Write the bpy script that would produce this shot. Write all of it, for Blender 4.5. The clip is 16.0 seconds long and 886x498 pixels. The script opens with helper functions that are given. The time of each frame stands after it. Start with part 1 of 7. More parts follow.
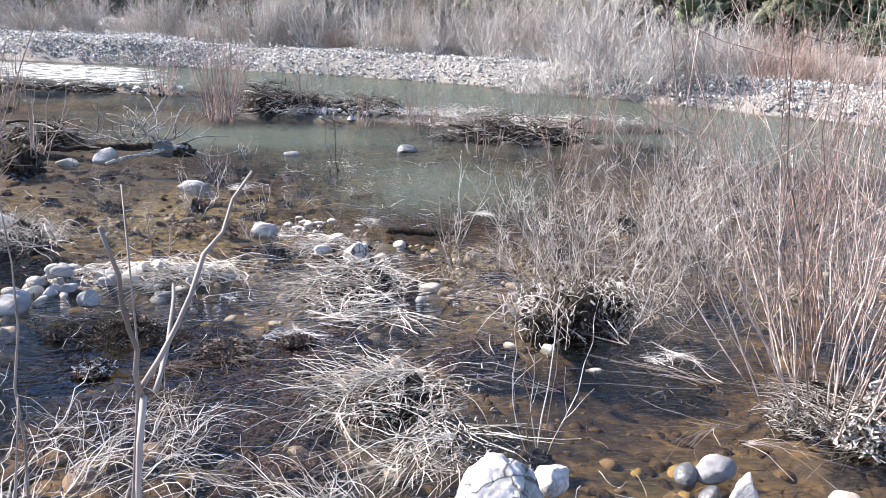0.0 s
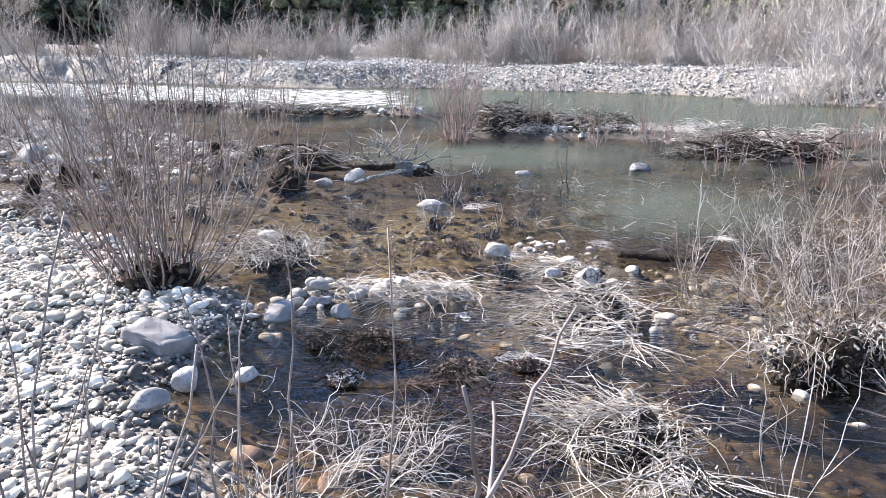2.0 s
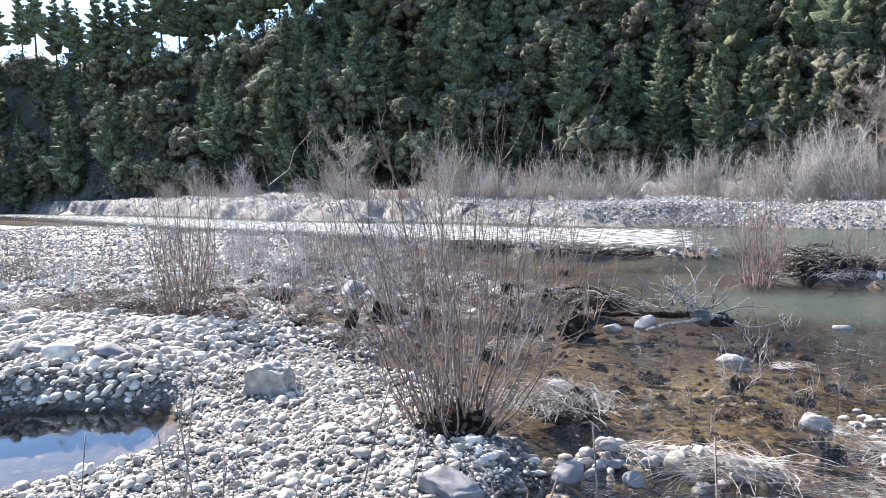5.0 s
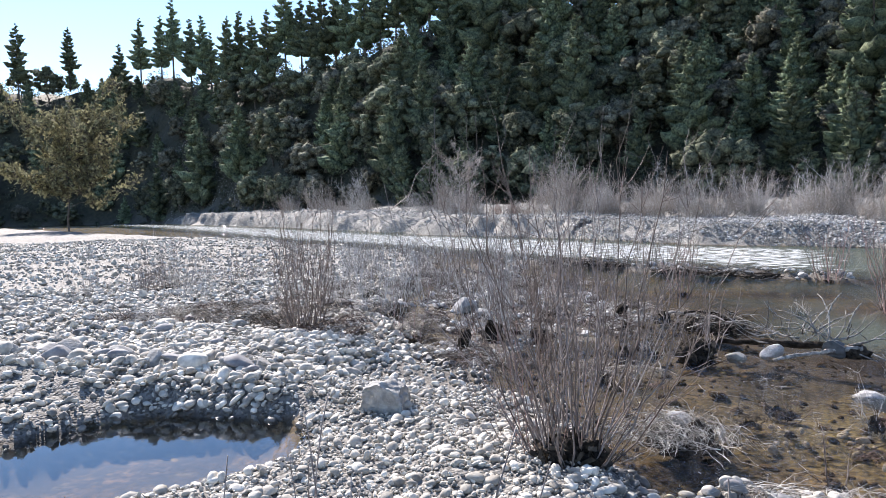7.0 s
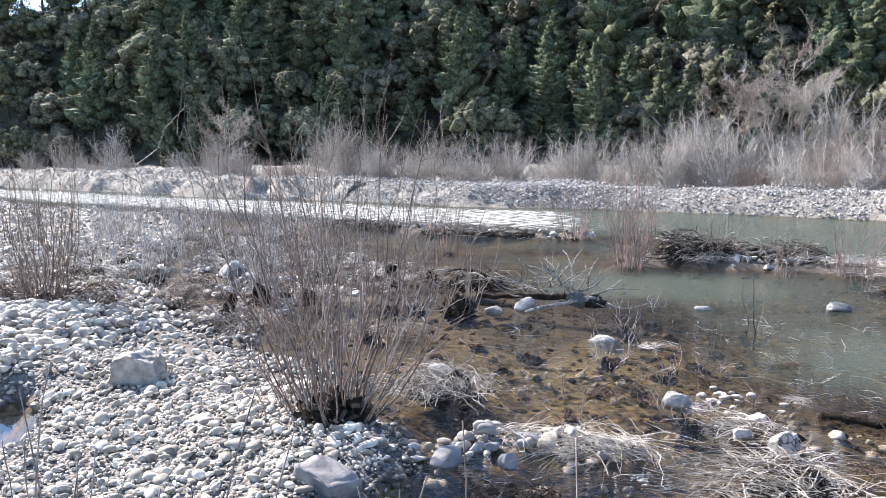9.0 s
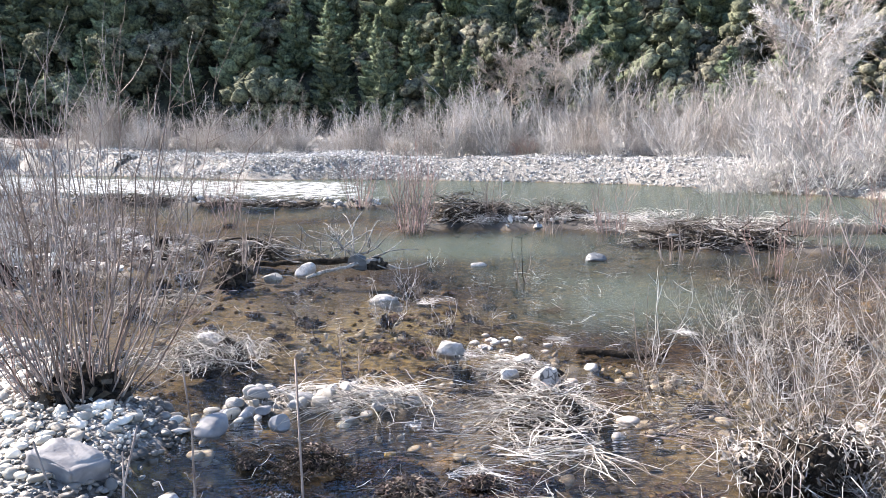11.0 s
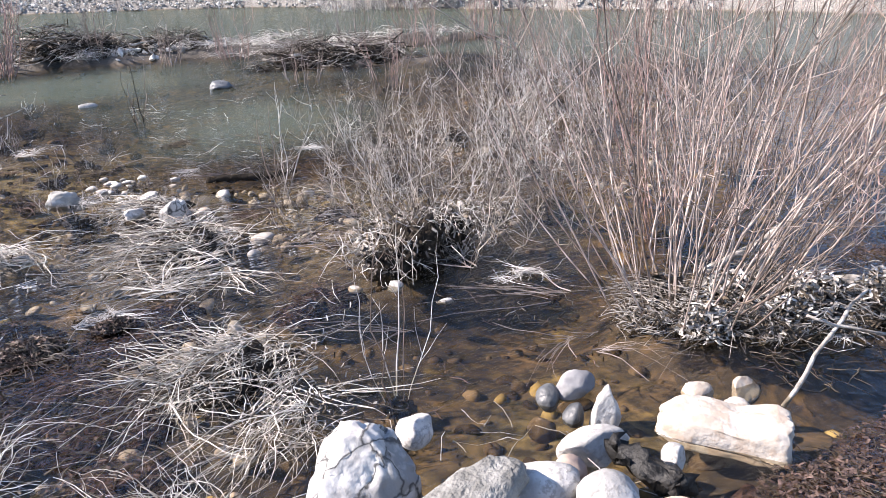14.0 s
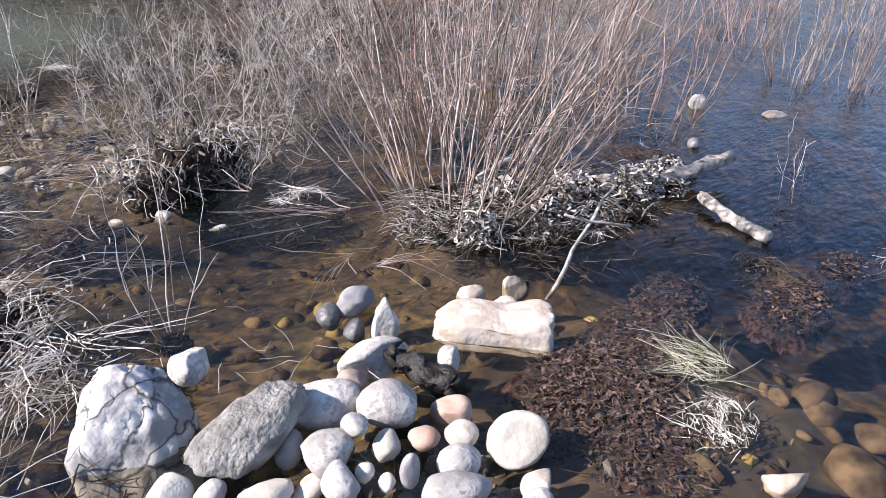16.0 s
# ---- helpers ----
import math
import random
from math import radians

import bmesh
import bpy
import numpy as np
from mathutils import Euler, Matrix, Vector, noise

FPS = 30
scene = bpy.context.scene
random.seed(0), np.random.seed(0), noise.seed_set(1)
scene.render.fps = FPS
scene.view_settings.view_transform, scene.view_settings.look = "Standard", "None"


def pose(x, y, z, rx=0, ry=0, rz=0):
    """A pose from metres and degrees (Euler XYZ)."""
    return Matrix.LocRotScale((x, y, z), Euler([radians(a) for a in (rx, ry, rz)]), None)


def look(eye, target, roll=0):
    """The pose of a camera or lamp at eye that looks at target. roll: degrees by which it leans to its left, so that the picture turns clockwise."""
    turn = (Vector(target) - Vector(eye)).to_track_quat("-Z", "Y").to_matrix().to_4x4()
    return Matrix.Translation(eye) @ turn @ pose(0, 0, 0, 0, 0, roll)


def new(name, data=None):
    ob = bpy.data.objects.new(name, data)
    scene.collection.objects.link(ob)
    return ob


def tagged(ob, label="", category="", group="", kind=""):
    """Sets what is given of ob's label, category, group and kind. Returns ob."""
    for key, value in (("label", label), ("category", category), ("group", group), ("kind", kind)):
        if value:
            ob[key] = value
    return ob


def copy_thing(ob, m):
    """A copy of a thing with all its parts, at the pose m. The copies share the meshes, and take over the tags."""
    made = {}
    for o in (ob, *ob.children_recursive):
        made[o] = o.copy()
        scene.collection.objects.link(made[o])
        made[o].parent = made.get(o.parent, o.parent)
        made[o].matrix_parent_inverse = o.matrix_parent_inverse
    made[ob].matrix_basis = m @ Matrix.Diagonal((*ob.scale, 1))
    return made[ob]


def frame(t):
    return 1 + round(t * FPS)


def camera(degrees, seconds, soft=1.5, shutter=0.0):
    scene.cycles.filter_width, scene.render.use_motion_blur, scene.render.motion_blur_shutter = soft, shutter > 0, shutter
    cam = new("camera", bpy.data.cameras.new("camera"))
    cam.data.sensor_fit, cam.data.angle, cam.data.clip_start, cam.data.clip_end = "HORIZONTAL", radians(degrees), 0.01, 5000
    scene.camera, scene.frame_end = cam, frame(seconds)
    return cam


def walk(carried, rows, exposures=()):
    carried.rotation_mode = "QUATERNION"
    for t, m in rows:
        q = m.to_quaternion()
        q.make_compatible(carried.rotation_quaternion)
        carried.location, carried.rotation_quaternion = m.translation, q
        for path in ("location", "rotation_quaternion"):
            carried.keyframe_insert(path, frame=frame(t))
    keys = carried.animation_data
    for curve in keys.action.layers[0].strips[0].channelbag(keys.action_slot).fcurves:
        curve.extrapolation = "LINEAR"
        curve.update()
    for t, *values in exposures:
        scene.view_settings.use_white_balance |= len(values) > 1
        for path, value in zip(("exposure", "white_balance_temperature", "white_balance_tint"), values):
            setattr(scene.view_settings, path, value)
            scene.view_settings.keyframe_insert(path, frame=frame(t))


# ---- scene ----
cam = camera(62.31, 16.0, 0.55)
PATH = [
    (0, pose(-0.002, -0.132, 1.578, 73.96, 0, -21.75) @ pose(0, 0, 0, 0, 0, 2.68)),
    (0.5, pose(-0.033, -0.135, 1.591, 75.25, 0, -16.07) @ pose(0, 0, 0, 0, 0, 2.40)),
    (1, pose(-0.044, -0.131, 1.614, 75.65, 0, -12.95) @ pose(0, 0, 0, 0, 0, 1.42)),
    (1.5, pose(-0.053, -0.118, 1.614, 75.01, 0, -8.95) @ pose(0, 0, 0, 0, 0, 0.64)),
    (2, pose(-0.057, -0.108, 1.647, 74.66, 0, -3.73) @ pose(0, 0, 0, 0, 0, -0.33)),
    (2.5, pose(-0.067, -0.088, 1.688, 76.54, 0, -1.70) @ pose(0, 0, 0, 0, 0, 0.54)),
    (3, pose(-0.093, -0.056, 1.723, 79.74, 0, 1.88) @ pose(0, 0, 0, 0, 0, 1.07)),
    (3.5, pose(-0.119, -0.041, 1.733, 82.31, 0, 6.03) @ pose(0, 0, 0, 0, 0, 1.72)),
    (4, pose(-0.125, -0.047, 1.757, 83.97, 0, 10.88) @ pose(0, 0, 0, 0, 0, 0.20)),
    (4.5, pose(-0.120, -0.048, 1.768, 85.68, 0, 14.20) @ pose(0, 0, 0, 0, 0, -0.43)),
    (5, pose(-0.139, -0.040, 1.775, 85.48, 0, 18.15) @ pose(0, 0, 0, 0, 0, -1.71)),
    (5.2, pose(-0.148, -0.042, 1.782, 85.33, 0, 19.41) @ pose(0, 0, 0, 0, 0, -1.90)),
    (7.3, pose(-0.182, -0.078, 1.859, 86.85, 0, 26.88) @ pose(0, 0, 0, 0, 0, -1.26)),
    (7.5, pose(-0.176, -0.072, 1.855, 86.55, 0, 26.52) @ pose(0, 0, 0, 0, 0, -1.42)),
    (8, pose(-0.143, -0.013, 1.849, 86.27, 0, 20.11) @ pose(0, 0, 0, 0, 0, -0.51)),
    (8.5, pose(-0.126, -0.001, 1.826, 84.91, 0, 13.23) @ pose(0, 0, 0, 0, 0, -0.44)),
    (9, pose(-0.110, 0.010, 1.823, 83.63, 0, 9.32) @ pose(0, 0, 0, 0, 0, -0.38)),
    (9.2, pose(-0.109, 0.029, 1.817, 83.24, 0, 6.85) @ pose(0, 0, 0, 0, 0, -0.16)),
    (11.3, pose(0.066, 0.157, 1.635, 80.56, 0, -8.49) @ pose(0, 0, 0, 0, 0, -0.98)),
    (11.5, pose(0.076, 0.163, 1.621, 79.56, 0, -9.49) @ pose(0, 0, 0, 0, 0, -1.23)),
    (12, pose(0.104, 0.160, 1.618, 77.93, 0, -12.11) @ pose(0, 0, 0, 0, 0, -1.33)),
    (12.5, pose(0.127, 0.135, 1.591, 75.63, 0, -21.39) @ pose(0, 0, 0, 0, 0, -0.65)),
    (13, pose(0.134, 0.113, 1.582, 71.38, 0, -26.90) @ pose(0, 0, 0, 0, 0, -1.78)),
    (13.5, pose(0.152, 0.090, 1.581, 68.79, 0, -29.18) @ pose(0, 0, 0, 0, 0, -2.99)),
    (14, pose(0.187, 0.079, 1.575, 67.92, 0, -34.23) @ pose(0, 0, 0, 0, 0, -1.91)),
    (14.5, pose(0.209, 0.063, 1.566, 65.13, 0, -40.90) @ pose(0, 0, 0, 0, 0, 0.42)),
    (15, pose(0.240, 0.060, 1.552, 62.72, 0, -48.37) @ pose(0, 0, 0, 0, 0, 2.69)),
    (15.5, pose(0.259, 0.052, 1.544, 62.15, 0, -50.16) @ pose(0, 0, 0, 0, 0, 1.59)),
    (16, pose(0.290, 0.042, 1.550, 61.48, 0, -51.37) @ pose(0, 0, 0, 0, 0, 1.18)),
]
EXPOSURES = [(0, 1.67, 6950, 17), (3, 1.70, 6950, 17), (5, 1.57, 6850, 16), (7.3, 1.16, 6750, 15), (8, 1.25, 6800, 15), (9.2, 1.61, 6900, 16), (11.3, 1.81, 7050, 16), (12.5, 1.77, 7050, 17), (13.5, 1.56, 7050, 18), (16, 1.18, 6900, 19)]
walk(cam, PATH, EXPOSURES)

# ---------- sky, sun ----------
SUN_AZ, SUN_EL = -56.0, 37.0
world = bpy.data.worlds.new("sky")
scene.world = world
world.use_nodes = True
wn = world.node_tree.nodes
bg = wn["Background"]
sky = wn.new("ShaderNodeTexSky")
sky.sky_type, sky.sun_disc = "NISHITA", False
sky.sun_elevation, sky.sun_rotation = radians(SUN_EL), radians(SUN_AZ % 360)
sky.dust_density, sky.ozone_density = 0.0, 4.5
world.node_tree.links.new(sky.outputs[0], bg.inputs[0])
bg.inputs[1].default_value = 0.11
sun = new("sun", bpy.data.lights.new("sun", "SUN"))
sun.data.energy, sun.data.angle, sun.data.color = 5.0, radians(0.6), (1.0, 0.96, 0.915)
sun_way = Vector((math.sin(radians(SUN_AZ)) * math.cos(radians(SUN_EL)), math.cos(radians(SUN_AZ)) * math.cos(radians(SUN_EL)), math.sin(radians(SUN_EL))))
sun.matrix_world = look(sun_way * 50, (0, 0, 0))



# ---------- mesh helpers ----------
def make_mesh(name, v, f, smooth=True):
    v, f = np.asarray(v, np.float32), np.asarray(f, np.int32)
    me = bpy.data.meshes.new(name)
    n, k = f.shape
    me.vertices.add(len(v))
    me.vertices.foreach_set("co", v.ravel())
    me.loops.add(n * k)
    me.loops.foreach_set("vertex_index", f.ravel())
    me.polygons.add(n)
    me.polygons.foreach_set("loop_start", np.arange(n, dtype=np.int32) * k)
    me.polygons.foreach_set("use_smooth", np.broadcast_to(smooth, n).copy())
    me.update(calc_edges=True)
    return me


def part(name, me, material, parent=None, label=""):
    if isinstance(me, bmesh.types.BMesh):
        bm, me = me, bpy.data.meshes.new(name)
        for face in bm.faces:
            face.smooth = True
        bm.to_mesh(me)
        bm.free()
    if not me.materials:
        me.materials.append(material)
    ob = new(name, me)
    ob.parent = parent
    return tagged(ob, label)


def join(pieces):
    vs, fs, n = [], [], 0
    for v, f in pieces:
        vs.append(v)
        fs.append(f + n)
        n += len(v)
    return np.concatenate(vs), np.concatenate(fs)


def unit(a):
    return a / np.maximum(np.linalg.norm(a, axis=-1, keepdims=True), 1e-9)


def tubes(P, R, sides=4):
    """Tapered tubes along N lines of n points; quads."""
    P, R = np.asarray(P, float), np.asarray(R, float)
    N, n, _ = P.shape
    T = np.gradient(P, axis=1)
    T = unit(T)
    ref = np.where(np.abs(T[:, :1, 2:3]) > 0.8, np.array([1.0, 0, 0]), np.array([0, 0, 1.0]))
    A = unit(np.cross(T, np.broadcast_to(ref, T.shape)))
    B = np.cross(T, A)
    a = np.arange(sides) * 2 * np.pi / sides
    ring = A[:, :, None] * np.cos(a)[None, None, :, None] + B[:, :, None] * np.sin(a)[None, None, :, None]
    V = (P[:, :, None] + ring * R[:, :, None, None]).reshape(-1, 3)
    i = np.arange(N)[:, None, None] * n * sides + np.arange(n - 1)[None, :, None] * sides
    s = np.arange(sides)[None, None]
    s2 = (s + 1) % sides
    F = np.stack([i + s, i + s2, i + sides + s2, i + sides + s], -1).reshape(-1, 4)
    if sides == 4:
        tip = np.arange(N)[:, None] * n * sides + (n - 1) * sides + np.arange(4)[None]
        F = np.concatenate([F, tip])
    return V, F


def stalks(r, base, way, length, sag, n=6, wob=0.03):
    """N bending lines from base along way, with a sag that grows towards the tip."""
    s = np.linspace(0, 1, n)
    L = np.asarray(length)[:, None, None]
    P = base[:, None] + way[:, None] * L * s[None, :, None] + np.asarray(sag)[:, None] * (s ** 2)[None, :, None]
    w = np.cumsum(r.normal(0, 1, P.shape), axis=1) * wob * L
    w -= w[:, :1]
    return P + w


def quads(r, C, U, V):
    """Small four-cornered leaves round centres C with half axes U, V."""
    v = np.stack([C - U - V, C + U - V * 0.6, C + U + V, C - U * 0.7 + V], 1).reshape(-1, 3)
    f = np.arange(len(v)).reshape(-1, 4)
    return v, f


def leaflets(C, U, V):
    """Small three-cornered leaves or slivers round centres C."""
    v = np.stack([C - U - V * 0.7, C + U, C - U * 0.4 + V], 1).reshape(-1, 3)
    return v, np.arange(len(v)).reshape(-1, 3)


def leafage(name, C, U, V, N):
    """Leaves as leaflets() makes them, shaded softly by the form N of the tuft that they belong to."""
    C, U, V, N = (np.asarray(a, float).reshape(-1, 3) for a in (C, U, V, N))
    flip = np.sign(np.einsum("ij,ij->i", np.cross(U, V), N))[:, None]
    me = make_mesh(name, *leaflets(C, U, V * np.where(flip == 0, 1, flip)), True)
    me.normals_split_custom_set_from_vertices(np.repeat(unit(N), 3, axis=0).astype(np.float32))
    return me


# ---------- materials ----------
def nodes_of(name):
    m = bpy.data.materials.new(name)
    m.use_nodes = True
    t = m.node_tree
    return m, t.nodes, t.links, t.nodes["Principled BSDF"]


def surface(name, c1, c2, scale=6.0, rough=0.8, bump=0.3, fine=40.0, vary=0.25, spec=0.3, c3=None, cracks=0.0, depth=0.01, low=0.35, high=0.65):
    """A two-tone surface with grain, islands that differ, and fine relief."""
    m, n, l, p = nodes_of(name)
    geo = n.new("ShaderNodeNewGeometry")
    big = n.new("ShaderNodeTexNoise")
    big.inputs["Scale"].default_value, big.inputs["Detail"].default_value = scale, 6
    l.new(geo.outputs["Position"], big.inputs["Vector"])
    ramp = n.new("ShaderNodeValToRGB")
    ramp.color_ramp.elements[0].position, ramp.color_ramp.elements[1].position = low, high
    ramp.color_ramp.elements[0].color, ramp.color_ramp.elements[1].color = (*c1, 1), (*c2, 1)
    l.new(big.outputs[0], ramp.inputs[0])
    col = ramp.outputs[0]
    small = n.new("ShaderNodeTexNoise")
    small.inputs["Scale"].default_value, small.inputs["Detail"].default_value = fine, 4
    l.new(geo.outputs["Position"], small.inputs["Vector"])
    if c3:
        mix = n.new("ShaderNodeMix")
        mix.data_type = "RGBA"
        r3 = n.new("ShaderNodeValToRGB")
        r3.color_ramp.elements[0].position, r3.color_ramp.elements[1].position = 0.5, 0.62
        l.new(small.outputs[0], r3.inputs[0])
        l.new(r3.outputs[0], mix.inputs["Factor"])
        l.new(col, mix.inputs["A"])
        mix.inputs["B"].default_value = (*c3, 1)
        col = mix.outputs["Result"]
    if cracks:
        warp = n.new("ShaderNodeVectorMath")
        warp.operation = "MULTIPLY_ADD"
        l.new(big.outputs["Color"], warp.inputs[0])
        warp.inputs[1].default_value = (0.07, 0.07, 0.07)
        lay = n.new("ShaderNodeMapping")
        lay.inputs["Rotation"].default_value, lay.inputs["Scale"].default_value = (0.5, 0.7, 0.3), (0.5, 1.5, 1.0)
        l.new(geo.outputs["Position"], lay.inputs[0])
        l.new(lay.outputs[0], warp.inputs[2])
        vein = n.new("ShaderNodeTexVoronoi")
        vein.feature = "DISTANCE_TO_EDGE"
        vein.inputs["Scale"].default_value = cracks
        l.new(warp.outputs[0], vein.inputs["Vector"])
        line = n.new("ShaderNodeMapRange")
        line.inputs["From Min"].default_value, line.inputs["From Max"].default_value = 0.004, 0.035
        l.new(vein.outputs["Distance"], line.inputs[0])
        dark = n.new("ShaderNodeMix")
        dark.data_type = "RGBA"
        dark.inputs["A"].default_value = (0.07, 0.07, 0.07, 1)
        l.new(line.outputs[0], dark.inputs["Factor"])
        l.new(col, dark.inputs["B"])
        col = dark.outputs["Result"]
    info = n.new("ShaderNodeObjectInfo")
    add = n.new("ShaderNodeMath")
    add.operation = "ADD"
    l.new(geo.outputs["Random Per Island"], add.inputs[0])
    l.new(info.outputs["Random"], add.inputs[1])
    fr = n.new("ShaderNodeMath")
    fr.operation = "FRACT"
    l.new(add.outputs[0], fr.inputs[0])
    rng_map = n.new("ShaderNodeMapRange")
    rng_map.inputs["To Min"].default_value, rng_map.inputs["To Max"].default_value = 1 - vary, 1 + vary
    l.new(fr.outputs[0], rng_map.inputs[0])
    hsv = n.new("ShaderNodeHueSaturation")
    l.new(col, hsv.inputs["Color"])
    l.new(rng_map.outputs[0], hsv.inputs["Value"])
    l.new(hsv.outputs[0], p.inputs["Base Color"])
    p.inputs["Roughness"].default_value = rough
    p.inputs["Specular IOR Level"].default_value = spec
    if bump:
        b = n.new("ShaderNodeBump")
        b.inputs["Strength"].default_value, b.inputs["Distance"].default_value = bump, depth
        l.new(small.outputs[0], b.inputs["Height"])
        l.new(b.outputs[0], p.inputs["Normal"])
    return m


stone_dry = surface("river_stone", (0.31, 0.285, 0.245), (0.62, 0.585, 0.51), 9, 0.75, 0.4, 70, 0.46, 0.3, depth=0.006)
stone_bank = surface("bank_stone", (0.26, 0.254, 0.242), (0.53, 0.517, 0.49), 9, 0.8, 0.4, 70, 0.5, 0.25, depth=0.006)
stone_wet = surface("algae_stone", (0.04, 0.029, 0.02), (0.15, 0.108, 0.068), 13, 0.9, 0.3, 60, 0.55, 0.05, depth=0.006)
stone_damp = surface("damp_river_stone", (0.075, 0.070, 0.062), (0.21, 0.197, 0.175), 9, 0.5, 0.4, 70, 0.5, 0.4, depth=0.006)
stone_pale = surface("pale_stone", (0.25, 0.245, 0.237), (0.49, 0.48, 0.465), 12, 0.75, 0.5, 60, 0.15, 0.25, c3=(0.27, 0.262, 0.25), depth=0.008)
stone_marble = surface("veined_white_rock", (0.24, 0.24, 0.24), (0.50, 0.492, 0.48), 11, 0.7, 0.35, 45, 0.05, 0.3, cracks=6.0, depth=0.012, low=0.42, high=0.56)
stone_pit = surface("pitted_grey_rock", (0.13, 0.13, 0.124), (0.27, 0.27, 0.258), 16, 0.9, 1.0, 60, 0.05, 0.2, depth=0.02)
stone_pit_pale = surface("weathered_pale_rock", (0.24, 0.235, 0.22), (0.42, 0.41, 0.385), 14, 0.85, 0.8, 40, 0.05, 0.2, depth=0.014)
stone_tan = surface("tan_rock", (0.29, 0.245, 0.20), (0.52, 0.485, 0.44), 9, 0.75, 0.7, 26, 0.1, 0.3, c3=(0.37, 0.305, 0.25), depth=0.010)
stone_grey = surface("grey_rock", (0.16, 0.16, 0.17), (0.30, 0.30, 0.30), 10, 0.75, 0.4, 60, 0.15, 0.3, depth=0.006)
stone_dark = surface("dark_rock", (0.05, 0.055, 0.06), (0.12, 0.125, 0.13), 14, 0.5, 0.5, 60, 0.2, 0.5, depth=0.008)
stone_red = surface("reddish_rock", (0.30, 0.19, 0.15), (0.46, 0.36, 0.30), 12, 0.75, 0.4, 60, 0.1, 0.3, depth=0.006)
bark_pale = surface("willow_bark", (0.15, 0.12, 0.108), (0.34, 0.295, 0.27), 14, 0.65, 0.2, 120, 0.3, 0.3, depth=0.002)
bark_red = surface("red_willow_bark", (0.20, 0.12, 0.102), (0.42, 0.295, 0.265), 12, 0.6, 0.2, 120, 0.3, 0.35, depth=0.002)
twig_grey = surface("grey_twigs", (0.32, 0.308, 0.29), (0.64, 0.62, 0.59), 9, 0.8, 0.1, 90, 0.35, 0.2, depth=0.002)
straw = surface("bleached_straw", (0.34, 0.315, 0.28), (0.74, 0.715, 0.665), 14, 0.7, 0.1, 90, 0.30, 0.3, depth=0.002)
straw_dull = surface("dull_straw", (0.15, 0.13, 0.11), (0.40, 0.365, 0.32), 14, 0.75, 0.1, 90, 0.35, 0.3, depth=0.002)
drift = surface("driftwood", (0.13, 0.117, 0.105), (0.42, 0.395, 0.365), 26, 0.9, 0.9, 70, 0.25, 0.2, depth=0.006)
bark_dark = surface("wet_dark_wood", (0.012, 0.010, 0.008), (0.05, 0.041, 0.033), 18, 0.9, 1.0, 45, 0.3, 0.1, depth=0.03)
charcoal = surface("charred_wood", (0.008, 0.008, 0.008), (0.03, 0.029, 0.028), 30, 0.6, 0.9, 60, 0.1, 0.3, depth=0.012)
grass_green = surface("greenish_grass", (0.20, 0.21, 0.14), (0.42, 0.42, 0.33), 10, 0.7, 0.1, 90, 0.3, 0.3, depth=0.002)
twig_brown = surface("brown_willow_bark", (0.10, 0.075, 0.062), (0.26, 0.205, 0.175), 14, 0.65, 0.2, 120, 0.3, 0.3, depth=0.002)
twig_tan = surface("tan_twigs", (0.24, 0.212, 0.185), (0.54, 0.495, 0.44), 9, 0.8, 0.1, 90, 0.45, 0.2, depth=0.002)
willow_pale = surface("pale_willow_bark", (0.21, 0.165, 0.147), (0.48, 0.405, 0.365), 14, 0.65, 0.2, 120, 0.3, 0.3, depth=0.002)
twig_dark = surface("dark_twigs", (0.05, 0.042, 0.036), (0.17, 0.148, 0.13), 9, 0.8, 0.1, 90, 0.35, 0.2, depth=0.002)
root_mud = surface("muddy_roots", (0.018, 0.015, 0.012), (0.085, 0.07, 0.058), 22, 0.95, 1.0, 60, 0.3, 0.1, depth=0.03)
weed_mud = surface("drowned_weed_mat", (0.016, 0.010, 0.008), (0.085, 0.052, 0.042), 55, 0.9, 0.8, 150, 0.1, 0.05, depth=0.008, low=0.40, high=0.62)
litter = surface("rotting_leaves", (0.025, 0.019, 0.013), (0.11, 0.088, 0.064), 20, 0.8, 0.2, 90, 0.5, 0.3, depth=0.003)
weed_red = surface("drowned_weeds", (0.04, 0.026, 0.021), (0.15, 0.10, 0.085), 40, 0.7, 0.8, 130, 0.4, 0.3, depth=0.008)
thicket = surface("bare_thicket", (0.38, 0.36, 0.335), (0.68, 0.655, 0.62), 0.5, 0.85, 0.0, 9, 0.3, 0.2)
thicket_tan = surface("tan_thicket", (0.25, 0.215, 0.185), (0.48, 0.43, 0.385), 0.5, 0.85, 0.0, 9, 0.3, 0.2)
thicket_grey = surface("grey_thicket", (0.25, 0.235, 0.22), (0.50, 0.475, 0.45), 0.5, 0.85, 0.0, 9, 0.35, 0.2)
thicket_red = surface("reddish_thicket", (0.28, 0.20, 0.17), (0.42, 0.33, 0.28), 0.5, 0.85, 0.0, 9, 0.3, 0.2)
trunk_bark = surface("tree_bark", (0.07, 0.055, 0.045), (0.15, 0.13, 0.11), 3, 0.9, 0.5, 20, 0.2, 0.2, depth=0.03)


